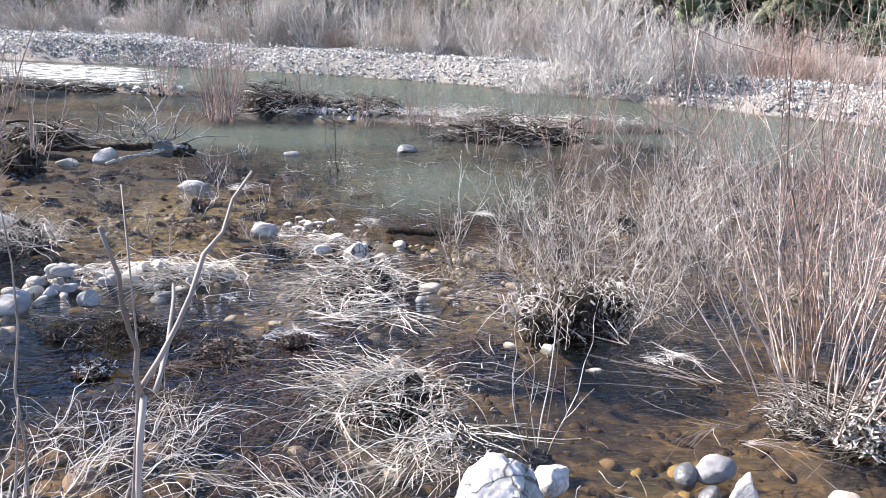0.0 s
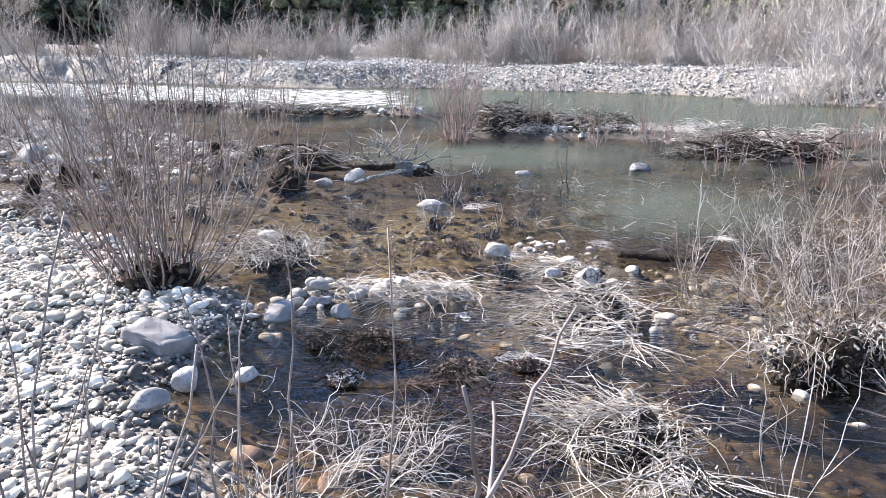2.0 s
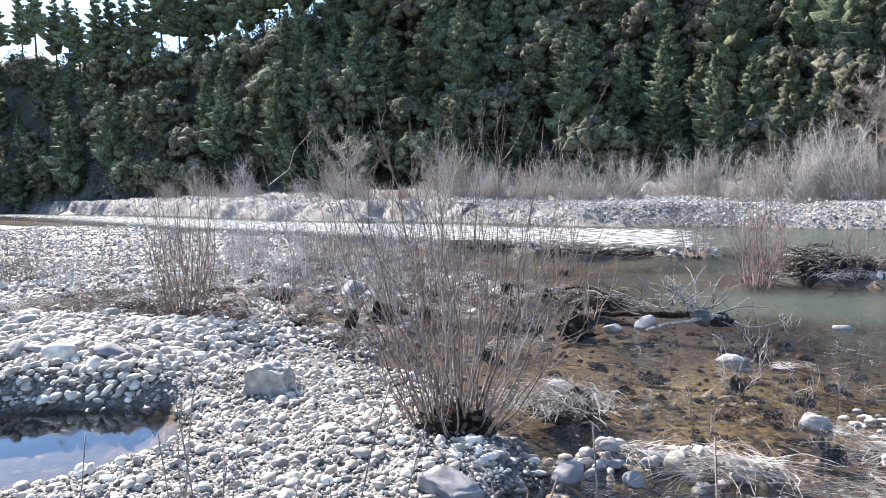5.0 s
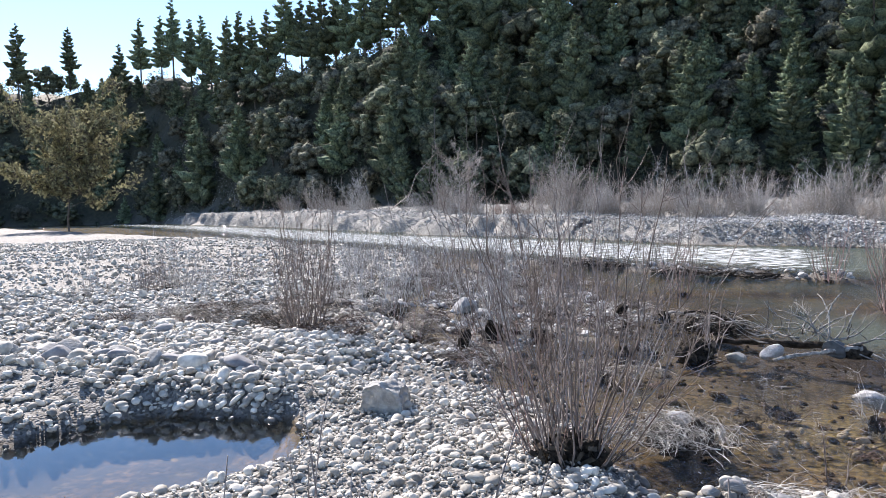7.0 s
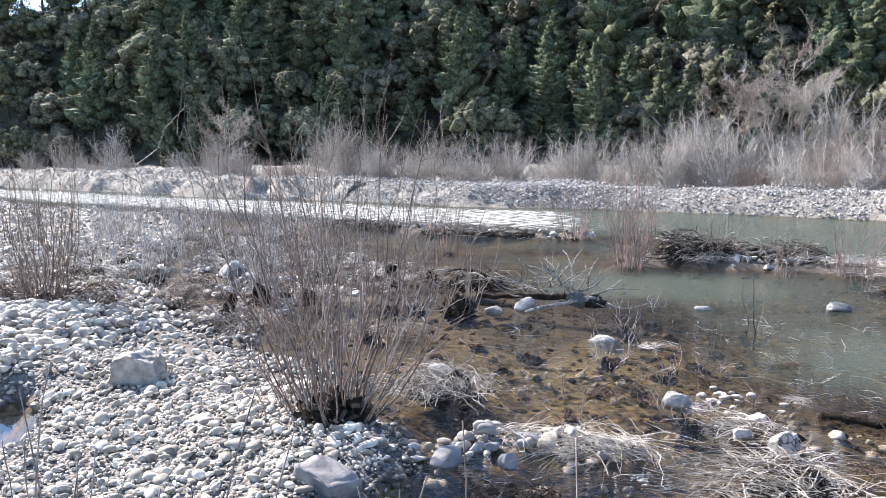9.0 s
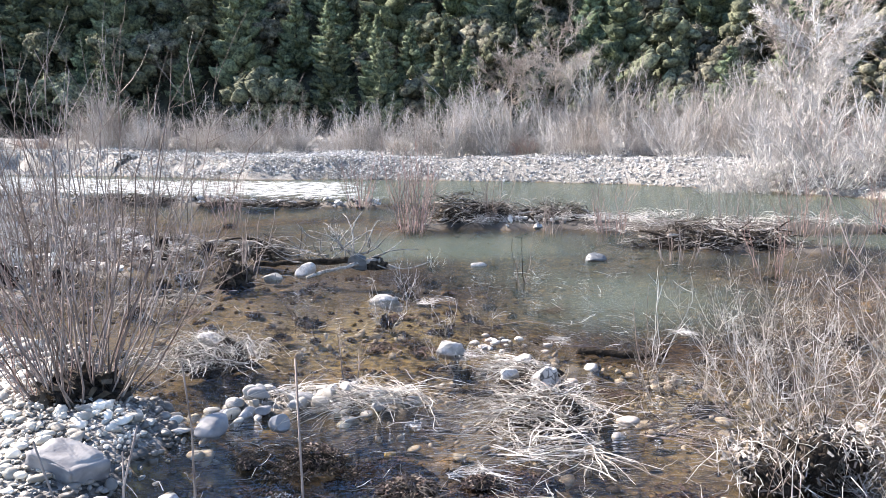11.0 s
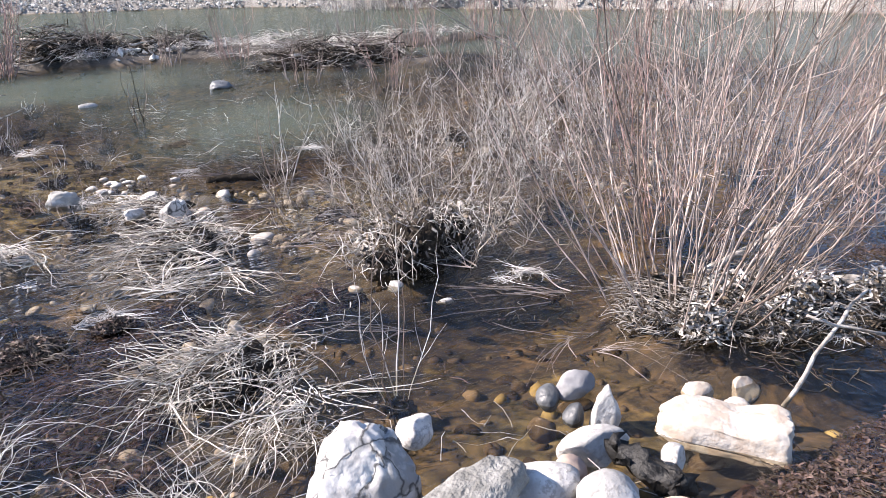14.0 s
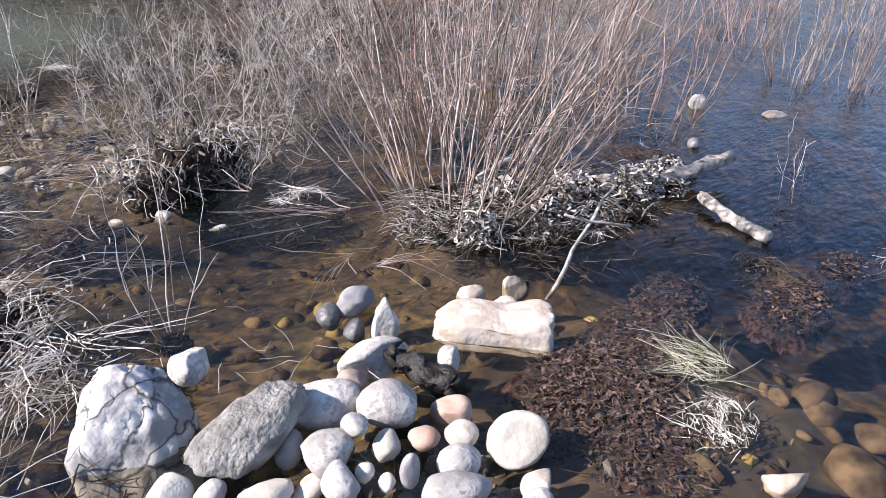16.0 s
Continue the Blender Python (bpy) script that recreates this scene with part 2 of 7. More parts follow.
def foliage(name, c1, c2, glow=0.22):
    """Leaves: patches of tone and painted highlight flecks over the crown, each tree and each leaf a little different.
    """
    m, n, l, p = nodes_of(name)
    geo, info = n.new("ShaderNodeNewGeometry"), n.new("ShaderNodeObjectInfo")
    big = n.new("ShaderNodeTexNoise")
    big.inputs["Scale"].default_value, big.inputs["Detail"].default_value = 0.8, 5
    l.new(geo.outputs["Position"], big.inputs["Vector"])
    ramp = n.new("ShaderNodeValToRGB")
    ramp.color_ramp.elements[0].position, ramp.color_ramp.elements[1].position = 0.36, 0.64
    ramp.color_ramp.elements[0].color, ramp.color_ramp.elements[1].color = (*c1, 1), (*c2, 1)
    l.new(big.outputs[0], ramp.inputs[0])

    def span(src, low, high):
        x = n.new("ShaderNodeMapRange")
        x.inputs["To Min"].default_value, x.inputs["To Max"].default_value = low, high
        l.new(src, x.inputs[0])
        return x.outputs[0]

    value = n.new("ShaderNodeMath")
    value.operation = "MULTIPLY"
    l.new(span(geo.outputs["Random Per Island"], 0.75, 1.25), value.inputs[0])
    l.new(span(info.outputs["Random"], 0.7, 1.3), value.inputs[1])
    hsv = n.new("ShaderNodeHueSaturation")
    l.new(ramp.outputs[0], hsv.inputs["Color"])
    l.new(value.outputs[0], hsv.inputs["Value"])
    l.new(span(info.outputs["Random"], 0.485, 0.525), hsv.inputs["Hue"])
    fleck = n.new("ShaderNodeTexNoise")
    fleck.inputs["Scale"].default_value, fleck.inputs["Detail"].default_value, fleck.inputs["Roughness"].default_value = 3.2, 7, 0.72
    l.new(geo.outputs["Position"], fleck.inputs["Vector"])
    tone = n.new("ShaderNodeMix")
    tone.data_type, tone.blend_type = "RGBA", "MULTIPLY"
    tone.inputs["Factor"].default_value = 1.0
    l.new(hsv.outputs[0], tone.inputs["A"])
    # highlights on raised flecks and cool dark hollows are put into the colour
    dots = n.new("ShaderNodeValToRGB")
    dots.color_ramp.elements[0].position, dots.color_ramp.elements[1].position = 0.36, 0.64
    dots.color_ramp.elements[0].color, dots.color_ramp.elements[1].color = (0.38, 0.40, 0.45, 1), (2.0, 1.95, 1.75, 1)
    l.new(fleck.outputs[0], dots.inputs[0])
    l.new(dots.outputs[0], tone.inputs["B"])
    l.new(tone.outputs["Result"], p.inputs["Base Color"])
    bump = n.new("ShaderNodeBump")
    bump.inputs["Strength"].default_value, bump.inputs["Distance"].default_value = 0.9, 0.35
    l.new(fleck.outputs[0], bump.inputs["Height"])
    l.new(bump.outputs[0], p.inputs["Normal"])
    p.inputs["Roughness"].default_value = 0.85
    p.inputs["Specular IOR Level"].default_value = 0.15
    tr = n.new("ShaderNodeBsdfTranslucent")
    l.new(tone.outputs["Result"], tr.inputs[0])
    mix = n.new("ShaderNodeMixShader")
    mix.inputs[0].default_value = glow
    l.new(p.outputs[0], mix.inputs[1])
    l.new(tr.outputs[0], mix.inputs[2])
    l.new(mix.outputs[0], n["Material Output"].inputs[0])
    return m


leaf_oak = foliage("oak_leaves", (0.112, 0.127, 0.09), (0.18, 0.19, 0.135))
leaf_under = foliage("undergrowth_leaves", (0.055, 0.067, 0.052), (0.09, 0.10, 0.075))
leaf_olive = foliage("grey_green_leaves", (0.132, 0.132, 0.108), (0.205, 0.20, 0.16))
leaf_fir = foliage("fir_needles", (0.098, 0.128, 0.085), (0.165, 0.195, 0.128))
leaf_spring = foliage("budding_leaves", (0.15, 0.138, 0.085), (0.24, 0.215, 0.14), 0.2)


def ground_material():
    """Gravel, algae below the waterline, leaf litter on the hillside."""
    m, n, l, p = nodes_of("gravel_ground")
    geo = n.new("ShaderNodeNewGeometry")
    vor = n.new("ShaderNodeTexVoronoi")
    vor.inputs["Scale"].default_value = 38
    l.new(geo.outputs["Position"], vor.inputs["Vector"])
    vor2 = n.new("ShaderNodeTexVoronoi")
    vor2.inputs["Scale"].default_value = 8
    l.new(geo.outputs["Position"], vor2.inputs["Vector"])
    noi = n.new("ShaderNodeTexNoise")
    noi.inputs["Scale"].default_value, noi.inputs["Detail"].default_value = 1.3, 8
    l.new(geo.outputs["Position"], noi.inputs["Vector"])

    def ramp(src, a, b, pa=0.0, pb=1.0):
        r = n.new("ShaderNodeValToRGB")
        r.color_ramp.elements[0].position, r.color_ramp.elements[1].position = pa, pb
        r.color_ramp.elements[0].color, r.color_ramp.elements[1].color = (*a, 1), (*b, 1)
        l.new(src, r.inputs[0])
        return r.outputs[0]

    def mix(fac, a, b, kind="MIX"):
        x = n.new("ShaderNodeMix")
        x.data_type, x.blend_type = "RGBA", kind
        for s, v in ((x.inputs["Factor"], fac), (x.inputs["A"], a), (x.inputs["B"], b)):
            if isinstance(v, (int, float)):
                s.default_value = v
            else:
                l.new(v, s)
        return x.outputs["Result"]

    sep = n.new("ShaderNodeSeparateColor")
    l.new(vor.outputs["Color"], sep.inputs[0])
    dry = ramp(sep.outputs[0], (0.06, 0.056, 0.05), (0.30, 0.285, 0.26))
    wet = ramp(noi.outputs[0], (0.018, 0.012, 0.0065), (0.105, 0.072, 0.037), 0.36, 0.64)
    alg = n.new("ShaderNodeTexNoise")
    alg.inputs["Scale"].default_value, alg.inputs["Detail"].default_value = 3.5, 5
    l.new(geo.outputs["Position"], alg.inputs["Vector"])
    wet = mix(ramp(alg.outputs[0], (0, 0, 0), (1, 1, 1), 0.57, 0.72), wet, ramp(noi.outputs[0], (0.10, 0.08, 0.026), (0.15, 0.115, 0.045)))
    fine = n.new("ShaderNodeTexNoise")
    fine.inputs["Scale"].default_value, fine.inputs["Detail"].default_value = 17, 7
    l.new(geo.outputs["Position"], fine.inputs["Vector"])
    wet = mix(0.85, wet, ramp(fine.outputs[0], (0.2, 0.2, 0.2), (2.0, 1.9, 1.7), 0.38, 0.64), "MULTIPLY")
    drift_v = n.new("ShaderNodeVectorMath")
    drift_v.operation = "MULTIPLY_ADD"
    l.new(fine.outputs["Color"], drift_v.inputs[0])
    drift_v.inputs[1].default_value = (0.09, 0.09, 0.09)
    l.new(geo.outputs["Position"], drift_v.inputs[2])
    bedv = n.new("ShaderNodeTexVoronoi")
    bedv.inputs["Scale"].default_value = 9
    l.new(drift_v.outputs[0], bedv.inputs["Vector"])
    seb = n.new("ShaderNodeSeparateColor")
    l.new(bedv.outputs["Color"], seb.inputs[0])
    wet = mix(0.8, wet, ramp(seb.outputs[0], (0.35, 0.32, 0.30), (2.1, 1.9, 1.55)), "MULTIPLY")
    wet = mix(0.6, wet, ramp(bedv.outputs["Distance"], (1.5, 1.5, 1.5), (0.35, 0.33, 0.3), 0.2, 0.75), "MULTIPLY")
    amber = n.new("ShaderNodeTexNoise")
    amber.inputs["Scale"].default_value, amber.inputs["Detail"].default_value = 2.4, 6
    l.new(drift_v.outputs[0], amber.inputs["Vector"])
    wet = mix(ramp(amber.outputs[0], (0, 0, 0), (0.7, 0.7, 0.7), 0.60, 0.72), wet, ramp(fine.outputs[0], (0.06, 0.042, 0.012), (0.27, 0.19, 0.075), 0.35, 0.65))
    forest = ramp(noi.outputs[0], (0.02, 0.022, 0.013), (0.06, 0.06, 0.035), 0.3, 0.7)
    bankc = ramp(noi.outputs[0], (0.105, 0.104, 0.098), (0.30, 0.296, 0.28), 0.35, 0.65)
    sep2 = n.new("ShaderNodeSeparateColor")
    l.new(vor2.outputs["Color"], sep2.inputs[0])
    bankc = mix(0.8, bankc, ramp(sep2.outputs[0], (0.35, 0.35, 0.35), (1.7, 1.68, 1.62)), "MULTIPLY")
    pos = n.new("ShaderNodeSeparateXYZ")
    l.new(geo.outputs["Position"], pos.inputs[0])
    level = n.new("ShaderNodeMapRange")
    level.inputs["From Min"].default_value, level.inputs["From Max"].default_value = -0.02, 0.05
    l.new(pos.outputs[2], level.inputs[0])
    zone = n.new("ShaderNodeAttribute")
    zone.attribute_name = "zone"
    zs = n.new("ShaderNodeSeparateColor")
    l.new(zone.outputs["Color"], zs.inputs[0])
    olive = ramp(fine.outputs[0], (0.06, 0.046, 0.02), (0.38, 0.30, 0.13), 0.38, 0.66)
    wet = mix(zone.outputs["Alpha"], wet, olive)
    col = mix(level.outputs[0], wet, dry)
    col = mix(zs.outputs[1], col, bankc)
    mud = ramp(noi.outputs[0], (0.020, 0.016, 0.012), (0.095, 0.078, 0.06), 0.38, 0.66)
    col = mix(zs.outputs[2], col, mud)
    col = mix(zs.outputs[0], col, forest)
    l.new(col, p.inputs["Base Color"])
    p.inputs["Roughness"].default_value = 0.85
    b = n.new("ShaderNodeBump")
    b.inputs["Strength"].default_value, b.inputs["Distance"].default_value = 0.7, 0.02
    lift = n.new("ShaderNodeMath")
    lift.operation = "MULTIPLY"
    hh = n.new("ShaderNodeMath")
    hh.operation = "ADD"
    l.new(vor.outputs["Distance"], hh.inputs[0])
    l.new(vor2.outputs["Distance"], hh.inputs[1])
    b.invert = True
    l.new(hh.outputs[0], lift.inputs[0])
    l.new(level.outputs[0], lift.inputs[1])
    l.new(lift.outputs[0], b.inputs["Height"])
    l.new(b.outputs[0], p.inputs["Normal"])
    return m


def water_material():
    """Clear water with a film of reflections, silt where it is deep, foam where it is fast."""
    m, n, l, p = nodes_of("river_water")
    n.remove(p)
    out = n["Material Output"]
    geo = n.new("ShaderNodeNewGeometry")
    att = n.new("ShaderNodeAttribute")
    att.attribute_name = "flow"
    sep = n.new("ShaderNodeSeparateColor")
    l.new(att.outputs["Color"], sep.inputs[0])
    mapping = n.new("ShaderNodeMapping")
    mapping.inputs["Rotation"].default_value = (0, 0, radians(25))
    mapping.inputs["Scale"].default_value = (1.0, 2.8, 1.0)
    l.new(geo.outputs["Position"], mapping.inputs[0])

    def noise_tex(scale, detail):
        x = n.new("ShaderNodeTexNoise")
        x.inputs["Scale"].default_value, x.inputs["Detail"].default_value = scale, detail
        l.new(mapping.outputs[0], x.inputs["Vector"])
        return x.outputs[0]

    wave, chop, swell = noise_tex(4.0, 3), noise_tex(13.0, 2), noise_tex(0.8, 2)
    ssum = n.new("ShaderNodeMath")
    ssum.operation = "MULTIPLY_ADD"
    l.new(chop, ssum.inputs[0])
    ssum.inputs[1].default_value = 0.6
    l.new(wave, ssum.inputs[2])
    ssum2 = n.new("ShaderNodeMath")
    ssum2.operation, ssum2.inputs[1].default_value = "MULTIPLY_ADD", 0.7
    l.new(swell, ssum2.inputs[0])
    l.new(ssum.outputs[0], ssum2.inputs[2])
    strength = n.new("ShaderNodeMapRange")
    strength.inputs["To Min"].default_value, strength.inputs["To Max"].default_value = 0.01, 1.0
    l.new(sep.outputs[1], strength.inputs[0])
    bump = n.new("ShaderNodeBump")
    bump.inputs["Distance"].default_value = 0.10
    l.new(strength.outputs[0], bump.inputs["Strength"])
    l.new(ssum2.outputs[0], bump.inputs["Height"])
    clear = n.new("ShaderNodeBsdfTransparent")
    deep = n.new("ShaderNodeMix")
    deep.data_type = "RGBA"
    deep.inputs["A"].default_value, deep.inputs["B"].default_value = (0.95, 0.92, 0.84, 1), (0.46, 0.42, 0.34, 1)
    l.new(att.outputs["Alpha"], deep.inputs["Factor"])
    l.new(deep.outputs["Result"], clear.inputs[0])
    silt = n.new("ShaderNodeBsdfDiffuse")
    silt.inputs[0].default_value = (0.125, 0.152, 0.118, 1)
    body = n.new("ShaderNodeMixShader")
    l.new(sep.outputs[0], body.inputs[0])
    l.new(clear.outputs[0], body.inputs[1])
    l.new(silt.outputs[0], body.inputs[2])
    foam = n.new("ShaderNodeBsdfDiffuse")
    foam.inputs[0].default_value = (0.78, 0.8, 0.8, 1)
    white = n.new("ShaderNodeMapRange")
    white.inputs["From Min"].default_value, white.inputs["From Max"].default_value = 1.04, 1.16
    fsum = n.new("ShaderNodeMath")
    fsum.operation = "ADD"
    l.new(noise_tex(2.2, 6), fsum.inputs[0])
    l.new(sep.outputs[2], fsum.inputs[1])
    l.new(fsum.outputs[0], white.inputs[0])
    body2 = n.new("ShaderNodeMixShader")
    l.new(white.outputs[0], body2.inputs[0])
    l.new(body.outputs[0], body2.inputs[1])
    l.new(foam.outputs[0], body2.inputs[2])
    gloss = n.new("ShaderNodeBsdfGlossy")
    gloss.inputs["Roughness"].default_value = 0.02
    gloss.inputs["Color"].default_value = (0.88, 0.93, 1.0, 1)
    l.new(bump.outputs[0], gloss.inputs["Normal"])
    facing = n.new("ShaderNodeLayerWeight")
    facing.inputs["Blend"].default_value = 0.5
    l.new(bump.outputs[0], facing.inputs["Normal"])
    power = n.new("ShaderNodeMath")
    power.operation, power.inputs[1].default_value = "POWER", 5.0
    l.new(facing.outputs["Facing"], power.inputs[0])
    fres = n.new("ShaderNodeMath")
    fres.operation = "MULTIPLY_ADD"
    fres.inputs[1].default_value, fres.inputs[2].default_value = 0.95, 0.042
    l.new(power.outputs[0], fres.inputs[0])
    film = n.new("ShaderNodeMixShader")
    l.new(fres.outputs[0], film.inputs[0])
    l.new(body2.outputs[0], film.inputs[1])
    l.new(gloss.outputs[0], film.inputs[2])
    l.new(film.outputs[0], out.inputs[0])
    return m


# ---------- the lie of the land ----------
def lattice(x, y, seed=0):
    """Smooth value noise in 0..1."""
    xi, yi = np.floor(x).astype(np.int64), np.floor(y).astype(np.int64)
    fx, fy = x - xi, y - yi
    fx, fy = fx * fx * (3 - 2 * fx), fy * fy * (3 - 2 * fy)

    def h(a, b):
        k = (a * 374761393 + b * 668265263 + seed * 974634541) & 0x7FFFFFFF
        k = ((k ^ (k >> 13)) * 1274126177) & 0x7FFFFFFF
        return (k & 0xFFFF) / 65535.0

    return (h(xi, yi) * (1 - fx) + h(xi + 1, yi) * fx) * (1 - fy) + (h(xi, yi + 1) * (1 - fx) + h(xi + 1, yi + 1) * fx) * fy


def inside(x, y, poly):
    """Distance to a closed outline, positive within it."""
    d, odd = np.full(x.shape, 1e9), np.zeros(x.shape, bool)
    for (ax, ay), (bx, by) in zip(poly, poly[1:] + poly[:1]):
        ex, ey = bx - ax, by - ay
        t = np.clip(((x - ax) * ex + (y - ay) * ey) / (ex * ex + ey * ey), 0, 1)
        d = np.minimum(d, np.hypot(x - ax - t * ex, y - ay - t * ey))
        if ey:
            odd ^= ((ay > y) != (by > y)) & (x < ax + (y - ay) * ex / ey)
    return np.where(odd, d, -d)


BAR = [(-0.95, 1.9), (-1.05, 3.0), (-1.12, 3.7), (-1.2, 4.3), (-1.45, 4.9), (-1.6, 5.6), (-2.3, 6.2), (-3.3, 6.9), (-4.3, 7.6), (-5.2, 8.6),
       (-6.4, 10.2), (-8.0, 13.0), (-9.5, 18), (-13, 24), (-20, 29.5), (-29, 34.8), (-58, 46.8), (-140, 84), (-220, 70), (-220, -90), (60, -90), (30, -25), (9, -8),
       (3.4, -2.2), (2.0, -0.6), (1.75, 0.3), (1.45, 0.85), (1.0, 1.15), (0.4, 1.35), (-0.4, 1.55)]
POOL = [(-6.6, 2.6), (-6.0, 3.3), (-5.75, 4.2), (-5.44, 4.65), (-4.8, 4.85), (-4.3, 5.0), (-3.85, 4.6), (-3.75, 3.95), (-3.95, 3.5), (-4.3, 3.1), (-4.9, 2.5), (-5.6, 2.2)]
FAR_BANK = [(-230, 170), (-145, 122), (-58, 69), (-25, 46), (-12, 39.0), (-5.3, 34.2), (1.8, 31.2), (6, 28.6), (8.7, 26.5), (12, 22.5), (13.4, 19), (14.9, 16.2),
            (16.3, 12.7), (18.5, 8), (21, 0), (30, -20), (60, -60), (420, -60), (420, 420), (-420, 420), (-420, 240)]
ISLES = [
    ([(-3.3, 7.2), (-3.0, 9), (-2.5, 10.6), (-2.4, 12.5), (-3.6, 14.5), (-5.5, 17.5), (-7.6, 21.0), (-11, 23), (-9, 16), (-7, 12), (-5, 8.5)], 0.0, 0.8),
    ([(-9.5, 22), (-6, 20.6), (-2, 19.2), (0.5, 18.4), (1.0, 18.9), (-1, 19.9), (-5, 21.6), (-9, 23.2)], 0.13, 0.5),
    ([(0.6, 13.6), (1.9, 13.5), (3.2, 13.3), (5.2, 12.6), (7.5, 11.8), (9.5, 11.5), (9.8, 12.3), (7.5, 13.2), (5, 14.2), (2.8, 15.0), (1.2, 14.9)], 0.12, 0.6),
    ([(4.5, 10.8), (5.4, 10.1), (6.6, 9.6), (7.6, 9.5), (7.2, 10.2), (5.8, 10.8)], 0.06, 0.5),
    ([(-1.15, 4.75), (-0.6, 4.95), (0.1, 4.9), (0.45, 4.6), (0.2, 4.35), (-0.4, 4.4), (-0.9, 4.55)], 0.04, 0.35),
    ([(0.7, 4.6), (1.1, 5.3), (1.6, 5.6), (1.75, 5.2), (1.5, 4.3), (1.1, 3.8), (0.8, 3.9)], -0.03, 0.4),
    ([(0.45, 2.5), (0.5, 3.05), (0.9, 3.1), (1.2, 2.6), (1.0, 2.2), (0.65, 2.15)], -0.03, 0.4),
    ([(2.7, 2.1), (3.0, 2.5), (3.6, 2.3), (3.8, 1.8), (3.4, 1.5), (2.8, 1.75)], -0.06, 0.4),
    ([(1.8, 1.05), (2.15, 1.0), (2.7, 0.95), (2.8, 0.65), (2.45, 0.3), (2.1, 0.2), (1.85, 0.6)], -0.022, 0.3),
    ([(2.0, 3.3), (2.2, 3.6), (2.6, 4.0), (3.2, 3.9), (3.0, 3.5), (2.4, 3.15)], -0.08, 0.4),
]


def rise(d, w):
    t = np.clip(d / w * 0.5 + 0.5, 0, 1)
    return t * t * (3 - 2 * t)


def reach_of(az):
    """How far back the hillside rises: short and steep upstream."""
    return np.interp(az, [-180, -100, -60, -15, 10, 180], [55, 45, 34, 38, 55, 55])


def land(x, y):
    """Height of the ground, and how far it is hillside and earthy bank."""
    x, y = np.asarray(x, float), np.asarray(y, float)
    n1 = lattice(x * 0.9, y * 0.9, 1) - 0.5
    n2 = lattice(x * 3.1, y * 3.1, 2) - 0.5
    n3 = lattice(x * 0.22, y * 0.22, 3) - 0.5
    bank = inside(x, y, FAR_BANK)
    bar = inside(x, y, BAR) + n1 * 0.35
    z = -0.15 + 0.10 * n1 + 0.04 * n2 - 0.12 * rise(y - 8.5, 2.0)
    # the main channel along the far bank, and two green holes nearer by
    z -= 0.55 * rise(8 + bank, 3.0) * rise(-bar - 2.5, 2.0)
    z -= 0.30 * np.exp(-(((x - 2.9) / 1.5) ** 2 + ((y - 7.3) / 1.6) ** 2))
    z -= 0.30 * np.exp(-(((x - 1.5) / 2.0) ** 2 + ((y - 11.2) / 1.2) ** 2))
    z -= 0.20 * rise(x - 2.8, 0.8) * rise(2.8 - y, 1.4) + 0.20 * np.exp(-(((x + 0.35) / 0.7) ** 2 + ((y - 3.45) / 0.8) ** 2)) + 0.22 * rise(x - 3.4, 0.8) * rise(1.5 - y, 1.2)
    z -= 0.20 * np.exp(-(((x - 2.5) / 0.7) ** 2 + ((y - 2.8) / 0.6) ** 2))
    # muddy flat with stumps
    flat = rise(2.2 - np.hypot((x + 3.6) / 1.6, (y - 9.6) / 1.1), 1.2)
    z = z + flat * (0.12 + 0.10 * n2)
    top = 0.10 + 0.10 * n1 + 0.05 * n2 + 0.17 * rise(y - 5.1 - 0.28 * (x + 4.8) + 0.3 * n2, 0.38) * rise(-x - 4.75 + 0.4 * n1, 0.5) * rise(9.5 - y, 3.0) + 0.05 * rise(-x - 5.4 + n1, 2.0) + 0.25 * n3 * rise(-x - 8, 4)
    top = top + 0.06 * rise(1.6 - np.hypot(x + 0.3, y + 0.1), 1.0)
    z = np.maximum(z, z + (top - z) * rise(bar + 0.15, 0.45))
    # shallow inlet at the bar's edge
    z = z - 0.15 * np.exp(-(((x + 1.0) / 0.34) ** 2 + ((y - 4.95) / 0.5) ** 2))
    for poly, h, w in ISLES:
        d = inside(x, y, poly) + n2 * 0.25
        z = z + np.maximum(h + 0.10 * n2 + 0.06 * n1 - z, 0) * rise(d, w)
    pool = inside(x, y, POOL) + n2 * 0.12
    z = z + (np.minimum(z, -0.26 + 0.03 * n2) - z) * rise(pool, 0.36)
    # far gravel bank, with a scarp
    b = bank + n1 * 0.5 + n3 * 2.0
    notch = np.clip(np.exp(-(((x + 17) / 4.5) ** 2)) + 0.6 * np.exp(-(((x + 8) / 2.0) ** 2)), 0, 1)
    crest = 0.75 + 0.3 * n3 + 0.15 * n1 + 0.85 * rise(np.hypot(x, y) - 52, 30.0)
    z = z + np.maximum(crest * ((1 - notch) * (0.75 * rise(b - 0.7, 0.9) + 0.25 * rise(b - 2.0 + n3 * 4, 0.6)) + notch * rise(b - 1.7 + n2 * 0.5, 0.35)) + 0.35 * rise(b - 7, 4) - z, 0) * rise(b, 0.6)
    # the bank upstream is dug over into humps
    z = z + rise(b, 1.0) * rise(np.hypot(x, y) - 44, 12.0) * (0.5 * (lattice(x * 0.55, y * 0.55, 31) - 0.5) + 0.34 * (lattice(x * 1.7, y * 1.7, 32) - 0.5))
    # wooded hillside
    az, r = np.degrees(np.arctan2(x, y)), np.hypot(x, y)
    foot = np.interp(az, [-180, -110, -75, -50, -45, -40, -30, 0, 25, 50, 90, 130, 180], [260, 240, 200, 165, 138, 112, 88, 74, 64, 58, 60, 100, 260])
